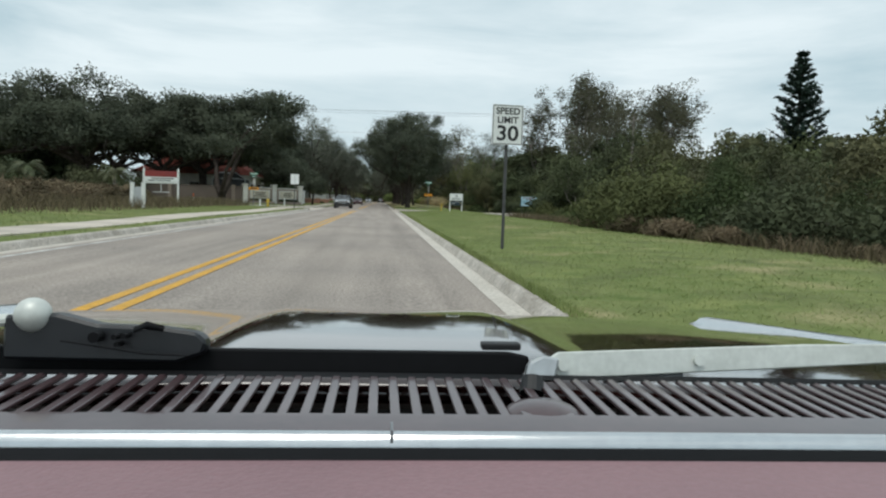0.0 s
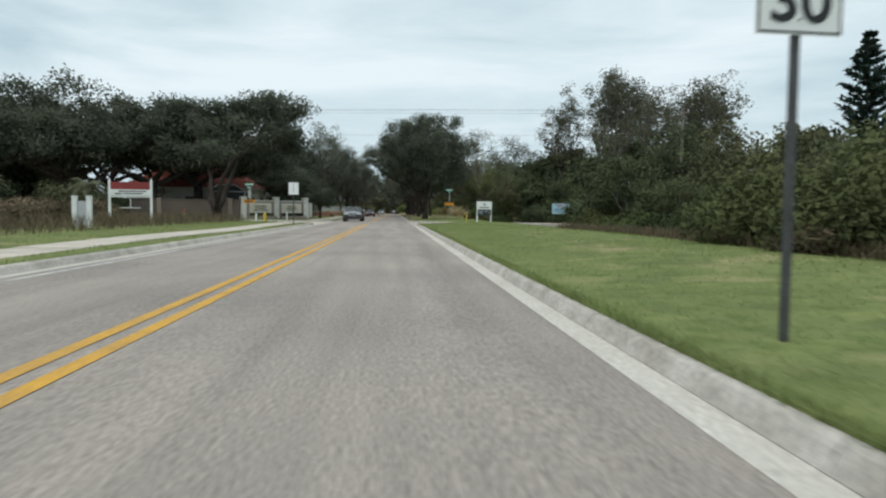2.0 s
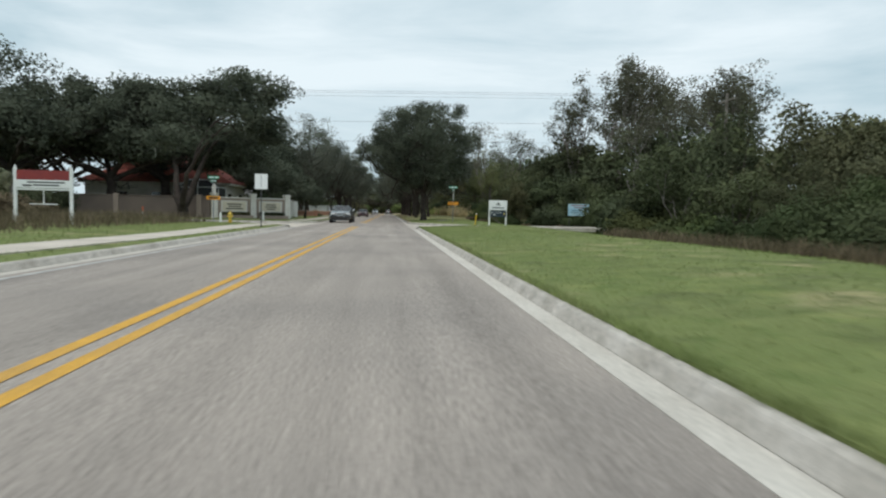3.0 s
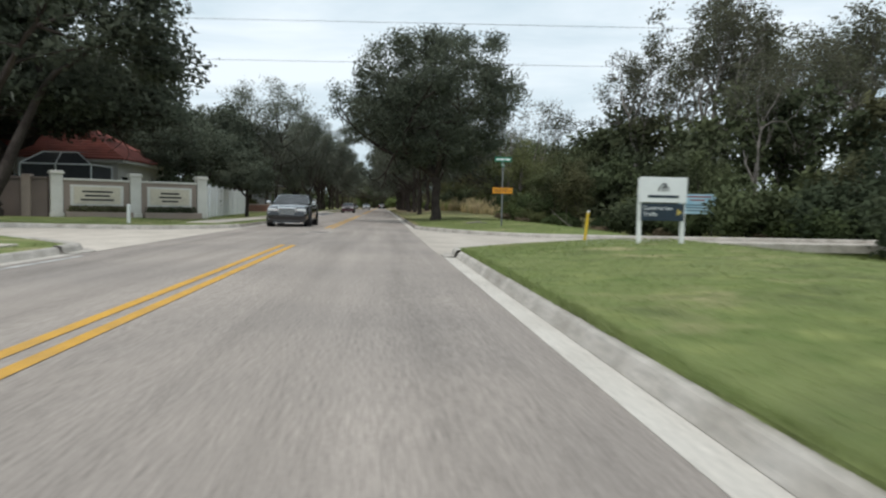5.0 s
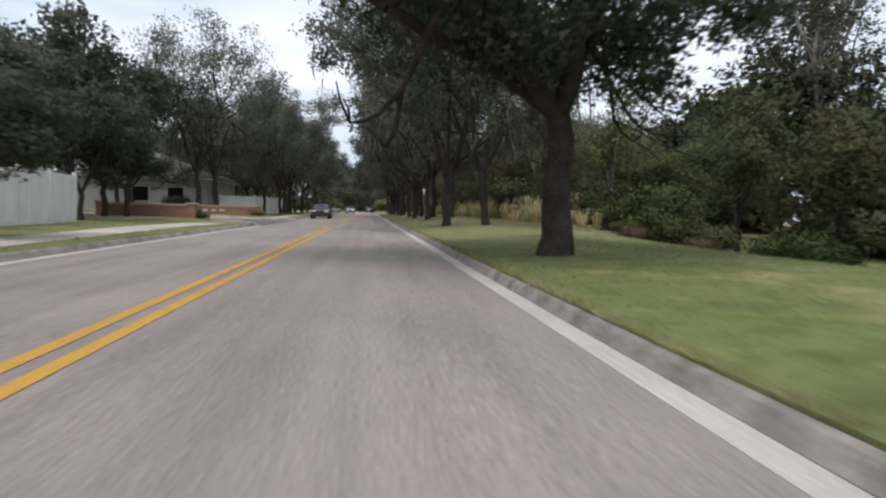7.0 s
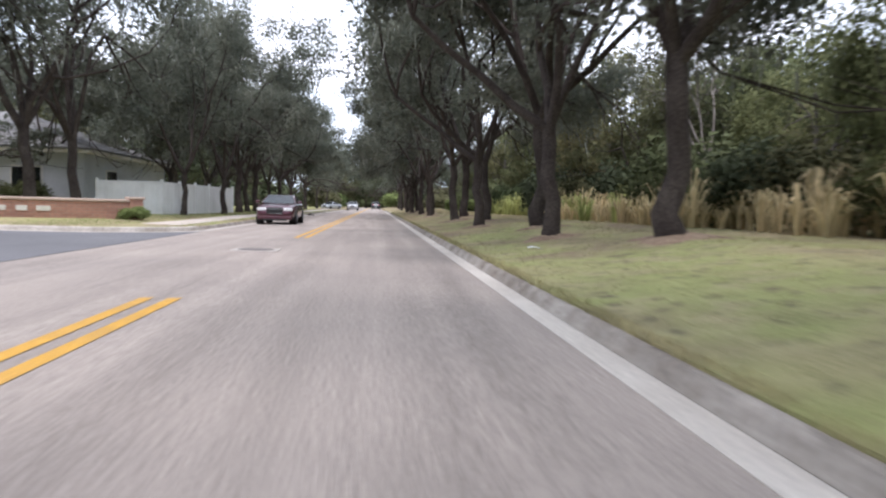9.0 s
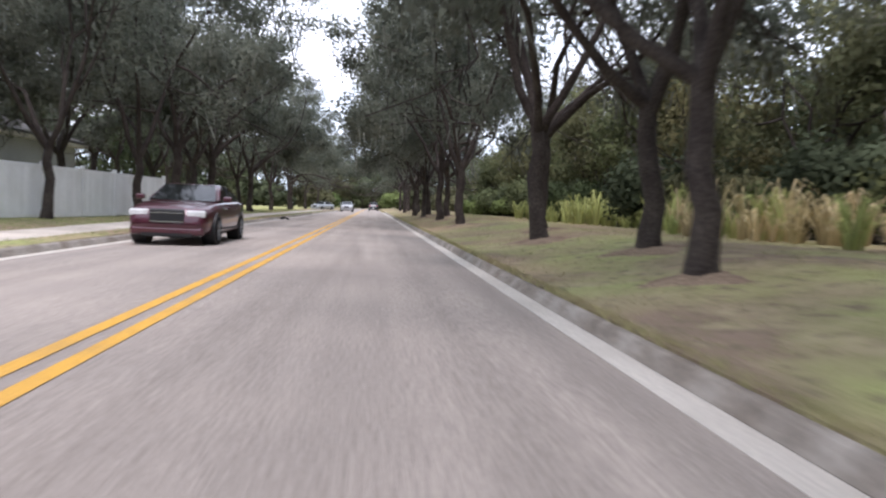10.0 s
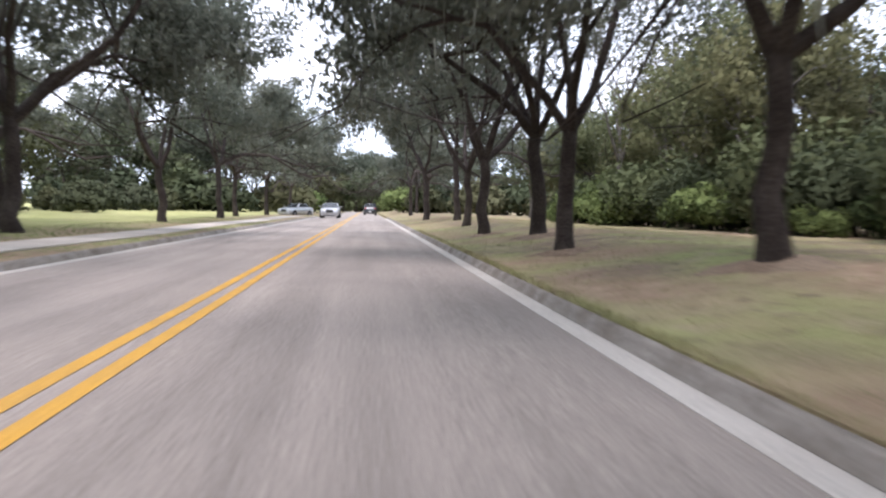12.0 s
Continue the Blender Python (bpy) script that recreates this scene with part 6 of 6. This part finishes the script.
part("limb", quick_mesh("limb", v, f, BARK_GREY, True), None, db)
pr = np.random.default_rng(81)
lp = thing("paper_scrap", "crumpled scrap of white paper lying in the grass", "litter", (2.75, 109.3, ground_z(2.75, 109.3) + 0.005), 25)
rows = [[(-0.09 + 0.06 * i, -0.06 + 0.04 * j, max(0.0, 0.02 + pr.normal(0, 0.016))) for j in range(4)] for i in range(4)]
pb = bmesh.new()
pb.from_mesh(loft(rows, name="sheet", smooth=False))
bmesh.ops.solidify(pb, geom=pb.faces[:], thickness=0.003)
part("sheet", pb, SIGN_WHITE, lp)
sc_t = thing("tyre_scrap", "curled black scrap of tyre lying in the lane", "road debris", (-4.45, 147.5, road_z(-4.45)), 35)
rows = [[(0.20 * math.cos(a) + 0.06 * s, s, 0.03 + (0.10 + 0.25 * s) * math.sin(a)) for s in (-0.15, -0.05, 0.05, 0.15)] for a in np.linspace(0, math.pi, 9)]
sm = bmesh.new()
sm.from_mesh(loft(rows, name="tread", smooth=False))
bmesh.ops.solidify(sm, geom=sm.faces[:], thickness=0.03)
part("tread", sm, RUBBER, sc_t)

# ---------------------------------------------------------------- cars
def car(name, label, paint, x, y, turn, L=4.5, W=1.7, H=1.34, wheel_r=0.33, tall=False, grille=True):
    """A saloon (or an upright utility car) with its front along +y before it is turned."""
    c = thing(name, label, "car", (x, y, road_z(x)), turn, "cars on the road")
    w = W / 2
    belt = 0.62 * H if not tall else 0.60 * H
    st = [(-0.5, 0.80, 0.60, 0.30), (-0.485, 0.90, 0.70 * H, 0.24), (-0.42, 0.97, 0.735 * H if not tall else 0.7 * H, 0.20), (-0.25, 1.0, 0.74 * H, 0.19), (0.0, 1.0, 0.72 * H, 0.19), (0.2, 1.0, 0.70 * H, 0.19),
          (0.34, 0.98, 0.66 * H, 0.2), (0.45, 0.93, 0.60 * H, 0.22), (0.485, 0.87, 0.55 * H, 0.24), (0.5, 0.80, 0.42 * H, 0.30)]
    rows = []
    for t, k, top, sill in st:
        ww, yy = w * k, t * L
        half = [(0.0, sill), (ww * 0.90, sill), (ww * 0.985, sill + 0.10), (ww, sill + 0.5 * (top - sill)), (ww * 0.985, top - 0.10), (ww * 0.93, top - 0.025), (ww * 0.75, top), (0.0, top + 0.02)]
        rows.append([(px, yy, pz) for px, pz in half] + [(-px, yy, pz) for px, pz in half[-2:0:-1]])
    bm = bmesh.new()
    bm.from_mesh(loft(rows, close=True, name="body"))
    bmesh.ops.holes_fill(bm, edges=bm.edges[:])
    part("body", bm, paint, c, smooth=True)
    zb = 0.70 * H
    if tall:
        ring = [(-0.47, 0.90, zb), (0.25, 0.92, zb)], [(-0.44, 0.76, H), (0.07, 0.76, H)]
    else:
        ring = [(-0.40, 0.90, zb + 0.02), (0.235, 0.92, zb - 0.01)], [(-0.20, 0.70, H - 0.01), (0.05, 0.70, H)]
    (ra, fa), (rt, ft) = ring
    base = [(-w * ra[1], ra[0] * L, ra[2]), (w * ra[1], ra[0] * L, ra[2]), (w * fa[1], fa[0] * L, fa[2]), (-w * fa[1], fa[0] * L, fa[2])]
    top = [(-w * rt[1], rt[0] * L, rt[2]), (w * rt[1], rt[0] * L, rt[2]), (w * ft[1], ft[0] * L, ft[2]), (-w * ft[1], ft[0] * L, ft[2])]
    bm = bmesh.new()
    vb, vt = [bm.verts.new(p) for p in base], [bm.verts.new(p) for p in top]
    bm.faces.new(vt)
    bm.faces.new(vb[::-1])
    for i in range(4):
        bm.faces.new((vb[i], vb[(i + 1) % 4], vt[(i + 1) % 4], vt[i]))
    bmesh.ops.bevel(bm, geom=bm.edges[:], offset=0.05, segments=3, affect="EDGES")
    part("cabin", bm, paint, c, smooth=True)

    def glass(nm, i, j, inset):
        b0, b1, t1, t0 = (Vector(p) for p in (base[i], base[j], top[j], top[i]))
        nrm = (b1 - b0).cross(t0 - b0).normalized()
        mid = (b0 + b1 + t0 + t1) / 4
        if nrm.dot(mid - Vector((0, -0.08 * L, 0.8 * H))) < 0:
            nrm = -nrm
        q = [mid + (p - mid) * inset + nrm * 0.008 for p in (b0, b1, t1, t0)]
        bm = bmesh.new()
        bm.faces.new([bm.verts.new(p) for p in q])
        bmesh.ops.solidify(bm, geom=bm.faces[:], thickness=0.006)
        part(nm, bm, GLASS_DARK, c, "dark tinted glass")

    glass("rear_window", 0, 1, 0.86)
    glass("side_window", 1, 2, 0.82)
    glass("windscreen", 2, 3, 0.90)
    glass("side_window", 3, 0, 0.82)
    for sx in (-1, 1):
        part("pillar", rod((sx * w * 0.905, -0.06 * L, zb), (sx * w * 0.71, -0.07 * L, H - 0.02), 0.03, 0.03, 6), PLASTIC_BLACK, c)
        part("headlamp", box(sx * w * 0.66, 0.478 * L, 0.505 * H, 0.34, 0.12, 0.13, 0.03), LAMP_GLASS, c, "clear headlamp")
        if grille:
            part("lamp_strip", box(sx * w * 0.66, 0.482 * L, 0.505 * H - 0.11, 0.40, 0.12, 0.03, 0.01), CHROME, c, "chrome strip under the headlamp")
        part("tail_lamp", box(sx * w * 0.72, -0.488 * L, 0.58 * H, 0.26, 0.08, 0.18, 0.03), LAMP_RED, c, "red tail lamp")
        mr = part("mirror", box(sx * (w + 0.07), 0.19 * L, zb + 0.06, 0.17, 0.09, 0.11, 0.03), CHROME if grille else paint, c)
        part("door_trim", box(sx * (w + 0.002), -0.03 * L, 0.30, 0.02, 0.42 * L, 0.03, 0.006), CHROME if grille else PLASTIC_BLACK, c)
        for hy2 in (-0.1, 0.08):
            part("door_handle", box(sx * (w + 0.005), hy2 * L - 0.12, 0.60 * H, 0.03, 0.16, 0.03, 0.008), CHROME if grille else paint, c)
        for ty in (-0.295, 0.31):
            wh = part("wheel", rod((sx * (w - 0.2), ty * L, wheel_r), (sx * (w + 0.012), ty * L, wheel_r), wheel_r * 0.66, wheel_r * 0.66, 20), PLASTIC_BLACK, c)
            rows = []
            for a in np.linspace(0, 2 * math.pi, 29)[:-1]:
                prof = ((-0.2, 0.66), (-0.2, 0.95), (-0.17, 1.0), (-0.03, 1.0), (0.012, 0.95), (0.02, 0.72), (0.0, 0.66))
                rows.append([(sx * (w + o), ty * L + wheel_r * r * math.cos(a), wheel_r + wheel_r * r * math.sin(a)) for o, r in prof])
            rows.append(rows[0])
            part("tyre", loft(rows, name="tyre", mat=RUBBER), None, wh)
            sp_bm = bmesh.new()
            for k in range(10):
                a = 2 * math.pi * k / 10
                add_rod(sp_bm, (sx * (w + 0.016), ty * L, wheel_r), (sx * (w + 0.014), ty * L + wheel_r * 0.66 * math.cos(a), wheel_r + wheel_r * 0.66 * math.sin(a)), 0.022, 0.016, 5)
            part("rim", sp_bm, GREY_PLASTIC if grille else GALV, wh, "dark spoked rim" if grille else "spoked alloy rim")
            part("arch", rod((sx * (w - 0.25), ty * L, wheel_r + 0.02), (sx * (w + 0.003), ty * L, wheel_r + 0.02), wheel_r * 1.14, wheel_r * 1.14, 24), PLASTIC_BLACK, c, "dark wheel arch")
    part("bumper", box(0, 0.475 * L, 0.27, W * 0.86, 0.2, 0.16, 0.05), paint, c)
    part("rear_bumper", box(0, -0.475 * L, 0.30, W * 0.88, 0.2, 0.2, 0.05), paint, c)
    g = part("grille", box(0, 0.492 * L, 0.46 * H, 0.62, 0.09, 0.26, 0.03), PLASTIC_BLACK, c)
    if grille:
        part("grille_frame", box(0, 0.488 * L, 0.46 * H, 0.70, 0.09, 0.33, 0.03), CHROME, g, "chrome grille frame")
    for k in range(6 if grille else 2):
        part("grille_bar", box(0, 0.492 * L + 0.047, 0.46 * H - 0.1 + k * (0.04 if grille else 0.16), 0.58, 0.012, 0.014), CHROME, g)
    part("intake", box(0, 0.49 * L, 0.21, W * 0.6, 0.08, 0.1, 0.02), PLASTIC_BLACK, c)
    if grille:
        part("intake_trim", box(0, 0.49 * L + 0.045, 0.165, W * 0.62, 0.012, 0.014), CHROME, c)
    part("number_plate", box(0, -0.502 * L, 0.5, 0.3, 0.02, 0.15), SIGN_WHITE, c)
    return c


car("sedan_car", "glossy black saloon car with chrome grille in the oncoming lane", CAR_BLACK, -3.34, 72.95, 180, 4.4, 1.66, 1.27, 0.325)
car("hatchback_car", "glossy maroon hatchback car in the oncoming lane", CAR_MAROON, -3.75, 126.9, 180, 3.7, 1.52, 1.17, 0.28, grille=False)
car("silver_car", "silver saloon car far off in the oncoming lane", CAR_SILVER, -3.4, 204, 180, 4.2, 1.65, 1.3, 0.3, grille=False)
car("white_car", "small pale car far off beside the road", CAR_SILVER, -7.2, 212, 150, 4.0, 1.6, 1.3, 0.3, grille=False)
car("utility_car", "dark grey utility car far ahead in the lane", CAR_GREY, 0.1, 236, 0, 4.2, 1.7, 1.55, 0.33, tall=True, grille=False)

# ---------------------------------------------------------------- the car that carries the camera, at the start of the drive
OX, OY = 0.378, 5.036
own = thing("classic_car", "front of a dark maroon classic car with wipers on its cowl", "car", (OX, OY, 0.004))


def hood_z(x, d):
    """Height of the bonnet x metres from the middle and d metres ahead: a flat raised centre that curves away, lower shoulders."""
    t = max(0.0, d - 0.58)
    low = 0.752 - 0.095 * t - 0.022 * t * t - 0.015 * math.exp(-t / 0.2) - 0.012 * ease((abs(x) - 0.45) / 0.4)
    top = max(low + 0.008, 0.748 - 0.172 * max(0.0, d - 0.73) ** 2)
    z = low + (top - low) * (1 - ease((abs(x) - 0.155) / 0.09)) * ease((d - 0.57) / 0.09)
    nose = max(0.0, d - 1.80)
    return z - 1.3 * nose ** 2


xs = np.linspace(-0.80, 0.80, 65)
ds = np.concatenate([np.linspace(0.585, 1.8, 42), np.linspace(1.83, 2.1, 10)])
hm = bmesh.new()
hm.from_mesh(loft([[(x, d, hood_z(x, d)) for x in xs] for d in ds], name="hood"))
bmesh.ops.solidify(hm, geom=hm.faces[:], thickness=0.02)
part("hood", hm, HOOD_PAINT, own, "glossy dark maroon bonnet with a raised centre", smooth=True)
for s in (-1, 1):
    rows = []
    for d in np.concatenate([np.linspace(0.1, 1.8, 30), np.linspace(1.85, 2.12, 8)]):
        top = min(0.697, 0.664 - 0.104 * (d - 1.145)) - (3.0 * max(0, d - 1.735) ** 2)
        rows.append([(s * a, d, z) for a, z in ((0.808, top - 0.04), (0.815, top - 0.004), (0.85, top + 0.012), (0.88, top + 0.004), (0.905, top - 0.05), (0.93, top - 0.18), (0.935, 0.45), (0.91, 0.24))])
    fender = part("fender", loft(rows, name="fender", mat=HOOD_PAINT), None, own)
    part("fender_trim", loft([[(s * (0.846 + o), d, min(0.697, 0.664 - 0.104 * (d - 1.145)) + 0.014 + h) for o, h in ((-0.036, -0.024), (-0.004, 0.0), (0.016, 0.004), (0.045, -0.006))]
                              for d in np.linspace(0.8, 1.735, 24)], name="fender_trim", mat=CHROME), None, fender, "bright fender ridge trim")
    wh = part("wheel", rod((s * 0.68, 1.25, 0.33), (s * 0.90, 1.25, 0.33), 0.2, 0.2, 24), GALV, own)
    rows = []
    for a in np.linspace(0, 2 * math.pi, 33)[:-1]:
        rows.append([(s * (0.9 + o), 1.25 + 0.33 * r * math.cos(a), 0.33 + 0.33 * r * math.sin(a)) for o, r in ((-0.2, 0.6), (-0.2, 0.95), (-0.17, 1.0), (-0.03, 1.0), (0.012, 0.95), (0.01, 0.6))])
    rows.append(rows[0])
    part("tyre", loft(rows, name="tyre", mat=RUBBER), None, wh)
part("nose_panel", box(0, 2.03, 0.36, 1.72, 0.1, 0.26, 0.03), PLASTIC_BLACK, own, "dark grille panel")
part("front_bumper", box(0, 2.15, 0.33, 1.84, 0.1, 0.13, 0.03), CHROME, own, "chrome front bumper")

# cowl panel with its comb of slots
CZ = 0.762
cowl = part("cowl_panel", loft([[(x, d, CZ + 0.006 * math.cos(x * 1.6) - 0.006 + dz) for x in np.linspace(-0.80, 0.80, 33)] for d, dz in ((0.395, -0.002), (0.43, 0.0), (0.436, 0.0))], name="cowl_panel", mat=COWL_PAINT), None, own, "satin maroon cowl panel")
# cowl front blackened to paint in the wiper blade's shadow
part("cowl_front", loft([[(x, d, CZ + 0.006 * math.cos(x * 1.6) - 0.006 + dz) for x in np.linspace(-0.80, 0.80, 33)] for d, dz in ((0.526, 0.0), (0.54, 0.0), (0.575, -0.008))], name="cowl_front", mat=RUBBER), None, cowl)
part("plenum", box(0, 0.48, CZ - 0.07, 1.6, 0.2, 0.05), RUBBER, cowl, "black plenum under the slots")
rib = box(0, 0, 0.0015, 0.0066, 0.098, 0.003, 0.001)
rib_me = bpy.data.meshes.new("rib")
rib.to_mesh(rib_me)
rib.free()
rib_me.materials.append(COWL_PAINT)
for i in range(-28, 29):
    x = i * 0.0146
    part("rib", rib_me, None, cowl, at=pose(x, 0.482, CZ + 0.006 * math.cos(x * 1.6) - 0.009, 0, 0, 0))
# bright strip, dash top
strip_rows = []
for x in np.linspace(-0.78, 0.78, 41):
    d = 0.394 + 0.02 * (x * x) * -1.2
    z = CZ + 0.001
    strip_rows.append([(x, d + a, z + h) for a, h in ((-0.0065, -0.006), (-0.0045, 0.0005), (0.0, 0.002), (0.005, 0.0005), (0.007, -0.004))])
part("screen_trim", loft(strip_rows, name="screen_trim", mat=CHROME), None, own, "chrome strip along the windscreen's foot")
part("trim_clip", box(-0.003, 0.395, CZ + 0.002, 0.0015, 0.016, 0.007), GALV, own)
part("rubber_seal", loft([[(x, 0.379 - 0.024 * x * x + a, CZ - 0.004 + h) for a, h in ((-0.012, -0.004), (0.0, 0.002), (0.008, -0.004))] for x in np.linspace(-0.78, 0.78, 31)], name="rubber_seal", mat=RUBBER), None, own)
dash = part("dash_top", loft([[(x, d - 0.02 * x * x, z) for x in np.linspace(-0.76, 0.76, 25)] for d, z in ((0.371, CZ - 0.006), (0.33, CZ - 0.008), (0.15, CZ - 0.004), (0.02, CZ + 0.002), (-0.08, CZ - 0.01), (-0.12, CZ - 0.08))], name="dash_top", mat=VINYL_DASH), None, own, "mauve vinyl dash top")
# windscreen wipers
wp = part("wiper_arm", prism([(0.132, 0.0), (0.14, -0.011), (0.36, 0.0015), (0.5, 0.010), (0.5, 0.024), (0.36, 0.0215), (0.14, 0.0115), (0.132, 0.006)], 0.007, bevel=0.001), ARM_METAL, own, "pale satin metal wiper arm", at=pose(0, 0.555, CZ + 0.0045, -14))
for x, z in ((0.143, 0.0), (0.262, 0.006)):
    part("rivet", rod((x, -0.004, z), (x, 0.002, z), 0.0048, 0.004, 14), ARM_METAL, wp)
part("spring", rod((0.18, 0.006, -0.012), (0.25, 0.006, -0.007), 0.0025, 0.0025, 8), GALV, wp)
part("wiper_head", prism([(0.108, -0.016), (0.134, -0.013), (0.138, 0.006), (0.124, 0.008), (0.112, 0.002)], 0.012, bevel=0.002), material("bright_alloy", (0.55, 0.57, 0.58), 0.35, 0.6), own, "bright wiper head", at=pose(0, 0.545, CZ + 0.007, -14))
part("wiper_pivot", rod((0.106, 0.506, CZ - 0.006), (0.108, 0.514, CZ + 0.004), 0.0095, 0.0085, 16), PLASTIC_BLACK, own)
pv = bmesh.new()
bmesh.ops.create_uvsphere(pv, u_segments=24, v_segments=12, radius=1.0)
bmesh.ops.scale(pv, vec=(0.029, 0.03, 0.014), verts=pv.verts)
part("pivot_dome", pv, COWL_PAINT, own, "maroon pivot boss", at=(0.103, 0.455, CZ - 0.010), smooth=True)
blade_part = part("wiper_blade", prism([(-0.42, -0.009), (0.108, -0.007), (0.116, 0.0), (0.116, 0.010), (0.10, 0.013), (-0.42, 0.012)], 0.016, bevel=0.0015), RUBBER, own, "black rubber wiper blade", at=pose(0, 0.562, CZ + 0.0, -8))
part("blade_clip", box(0.093, 0.575, CZ + 0.0165, 0.034, 0.012, 0.006, 0.0015), PLASTIC_BLACK, blade_part.parent)
hp = [(-0.30, -0.010), (-0.17, -0.011), (-0.15, -0.004), (-0.147, 0.006), (-0.155, 0.013), (-0.185, 0.017), (-0.23, 0.018), (-0.262, 0.026), (-0.30, 0.024)]
hd2 = part("washer_head", prism(hp, 0.02, bevel=0.0025), GREY_PLASTIC, own, "grey plastic wiper arm head", at=pose(0, 0.545, CZ + 0.016, -6))
for x, z, r in ((-0.228, 0.009, 0.0042), (-0.213, 0.0095, 0.0022), (-0.206, 0.0105, 0.0022), (-0.211, 0.004, 0.002)):
    part("hole", rod((x, -0.0125, z), (x, 0.004, z), r, r, 12), RUBBER, hd2)
seam_v, seam_f = tubes([(np.array([[-0.252, -0.0112, 0.006], [-0.225, -0.0112, 0.001], [-0.19, -0.0112, -0.003], [-0.158, -0.0112, -0.004]]), (0.0007, 0.0008, 0.0008, 0.0006))], 6)
part("seam", quick_mesh("seam", seam_v, seam_f, RUBBER, True), None, hd2)
loop = [(-0.19 + 0.0105 * math.cos(a), -0.004 + 0.004 * math.sin(2 * a), 0.0165 + 0.0065 * math.sin(a)) for a in np.linspace(0, 2 * math.pi, 15)]
loop_v, loop_f = tubes([(np.array(loop), tuple([0.0028] * 15)), (np.array([[-0.2, -0.006, 0.014], [-0.19, -0.008, 0.019], [-0.178, -0.006, 0.016]]), (0.0026, 0.003, 0.0024))], 8)
part("knot", quick_mesh("knot", loop_v, loop_f, RUBBER, True), None, hd2, "black cable knot")
nz = bmesh.new()
bmesh.ops.create_uvsphere(nz, u_segments=18, v_segments=10, radius=0.0135)
part("washer_knob", nz, ARM_METAL, own, "pale rounded knob", at=(-0.279, 0.55, CZ + 0.040), smooth=True)
part("knob_arm", rod((-0.42, 0.57, CZ + 0.028), (-0.279, 0.55, CZ + 0.036), 0.005, 0.005, 10), ARM_METAL, own)

# ---------------------------------------------------------------- from plan units to metres
for ob in [o for o in scene.objects if o.parent is None and o.type in {"MESH", "EMPTY"}]:
    ob.matrix_basis = Matrix.Scale(UNIT, 4) @ ob.matrix_basis
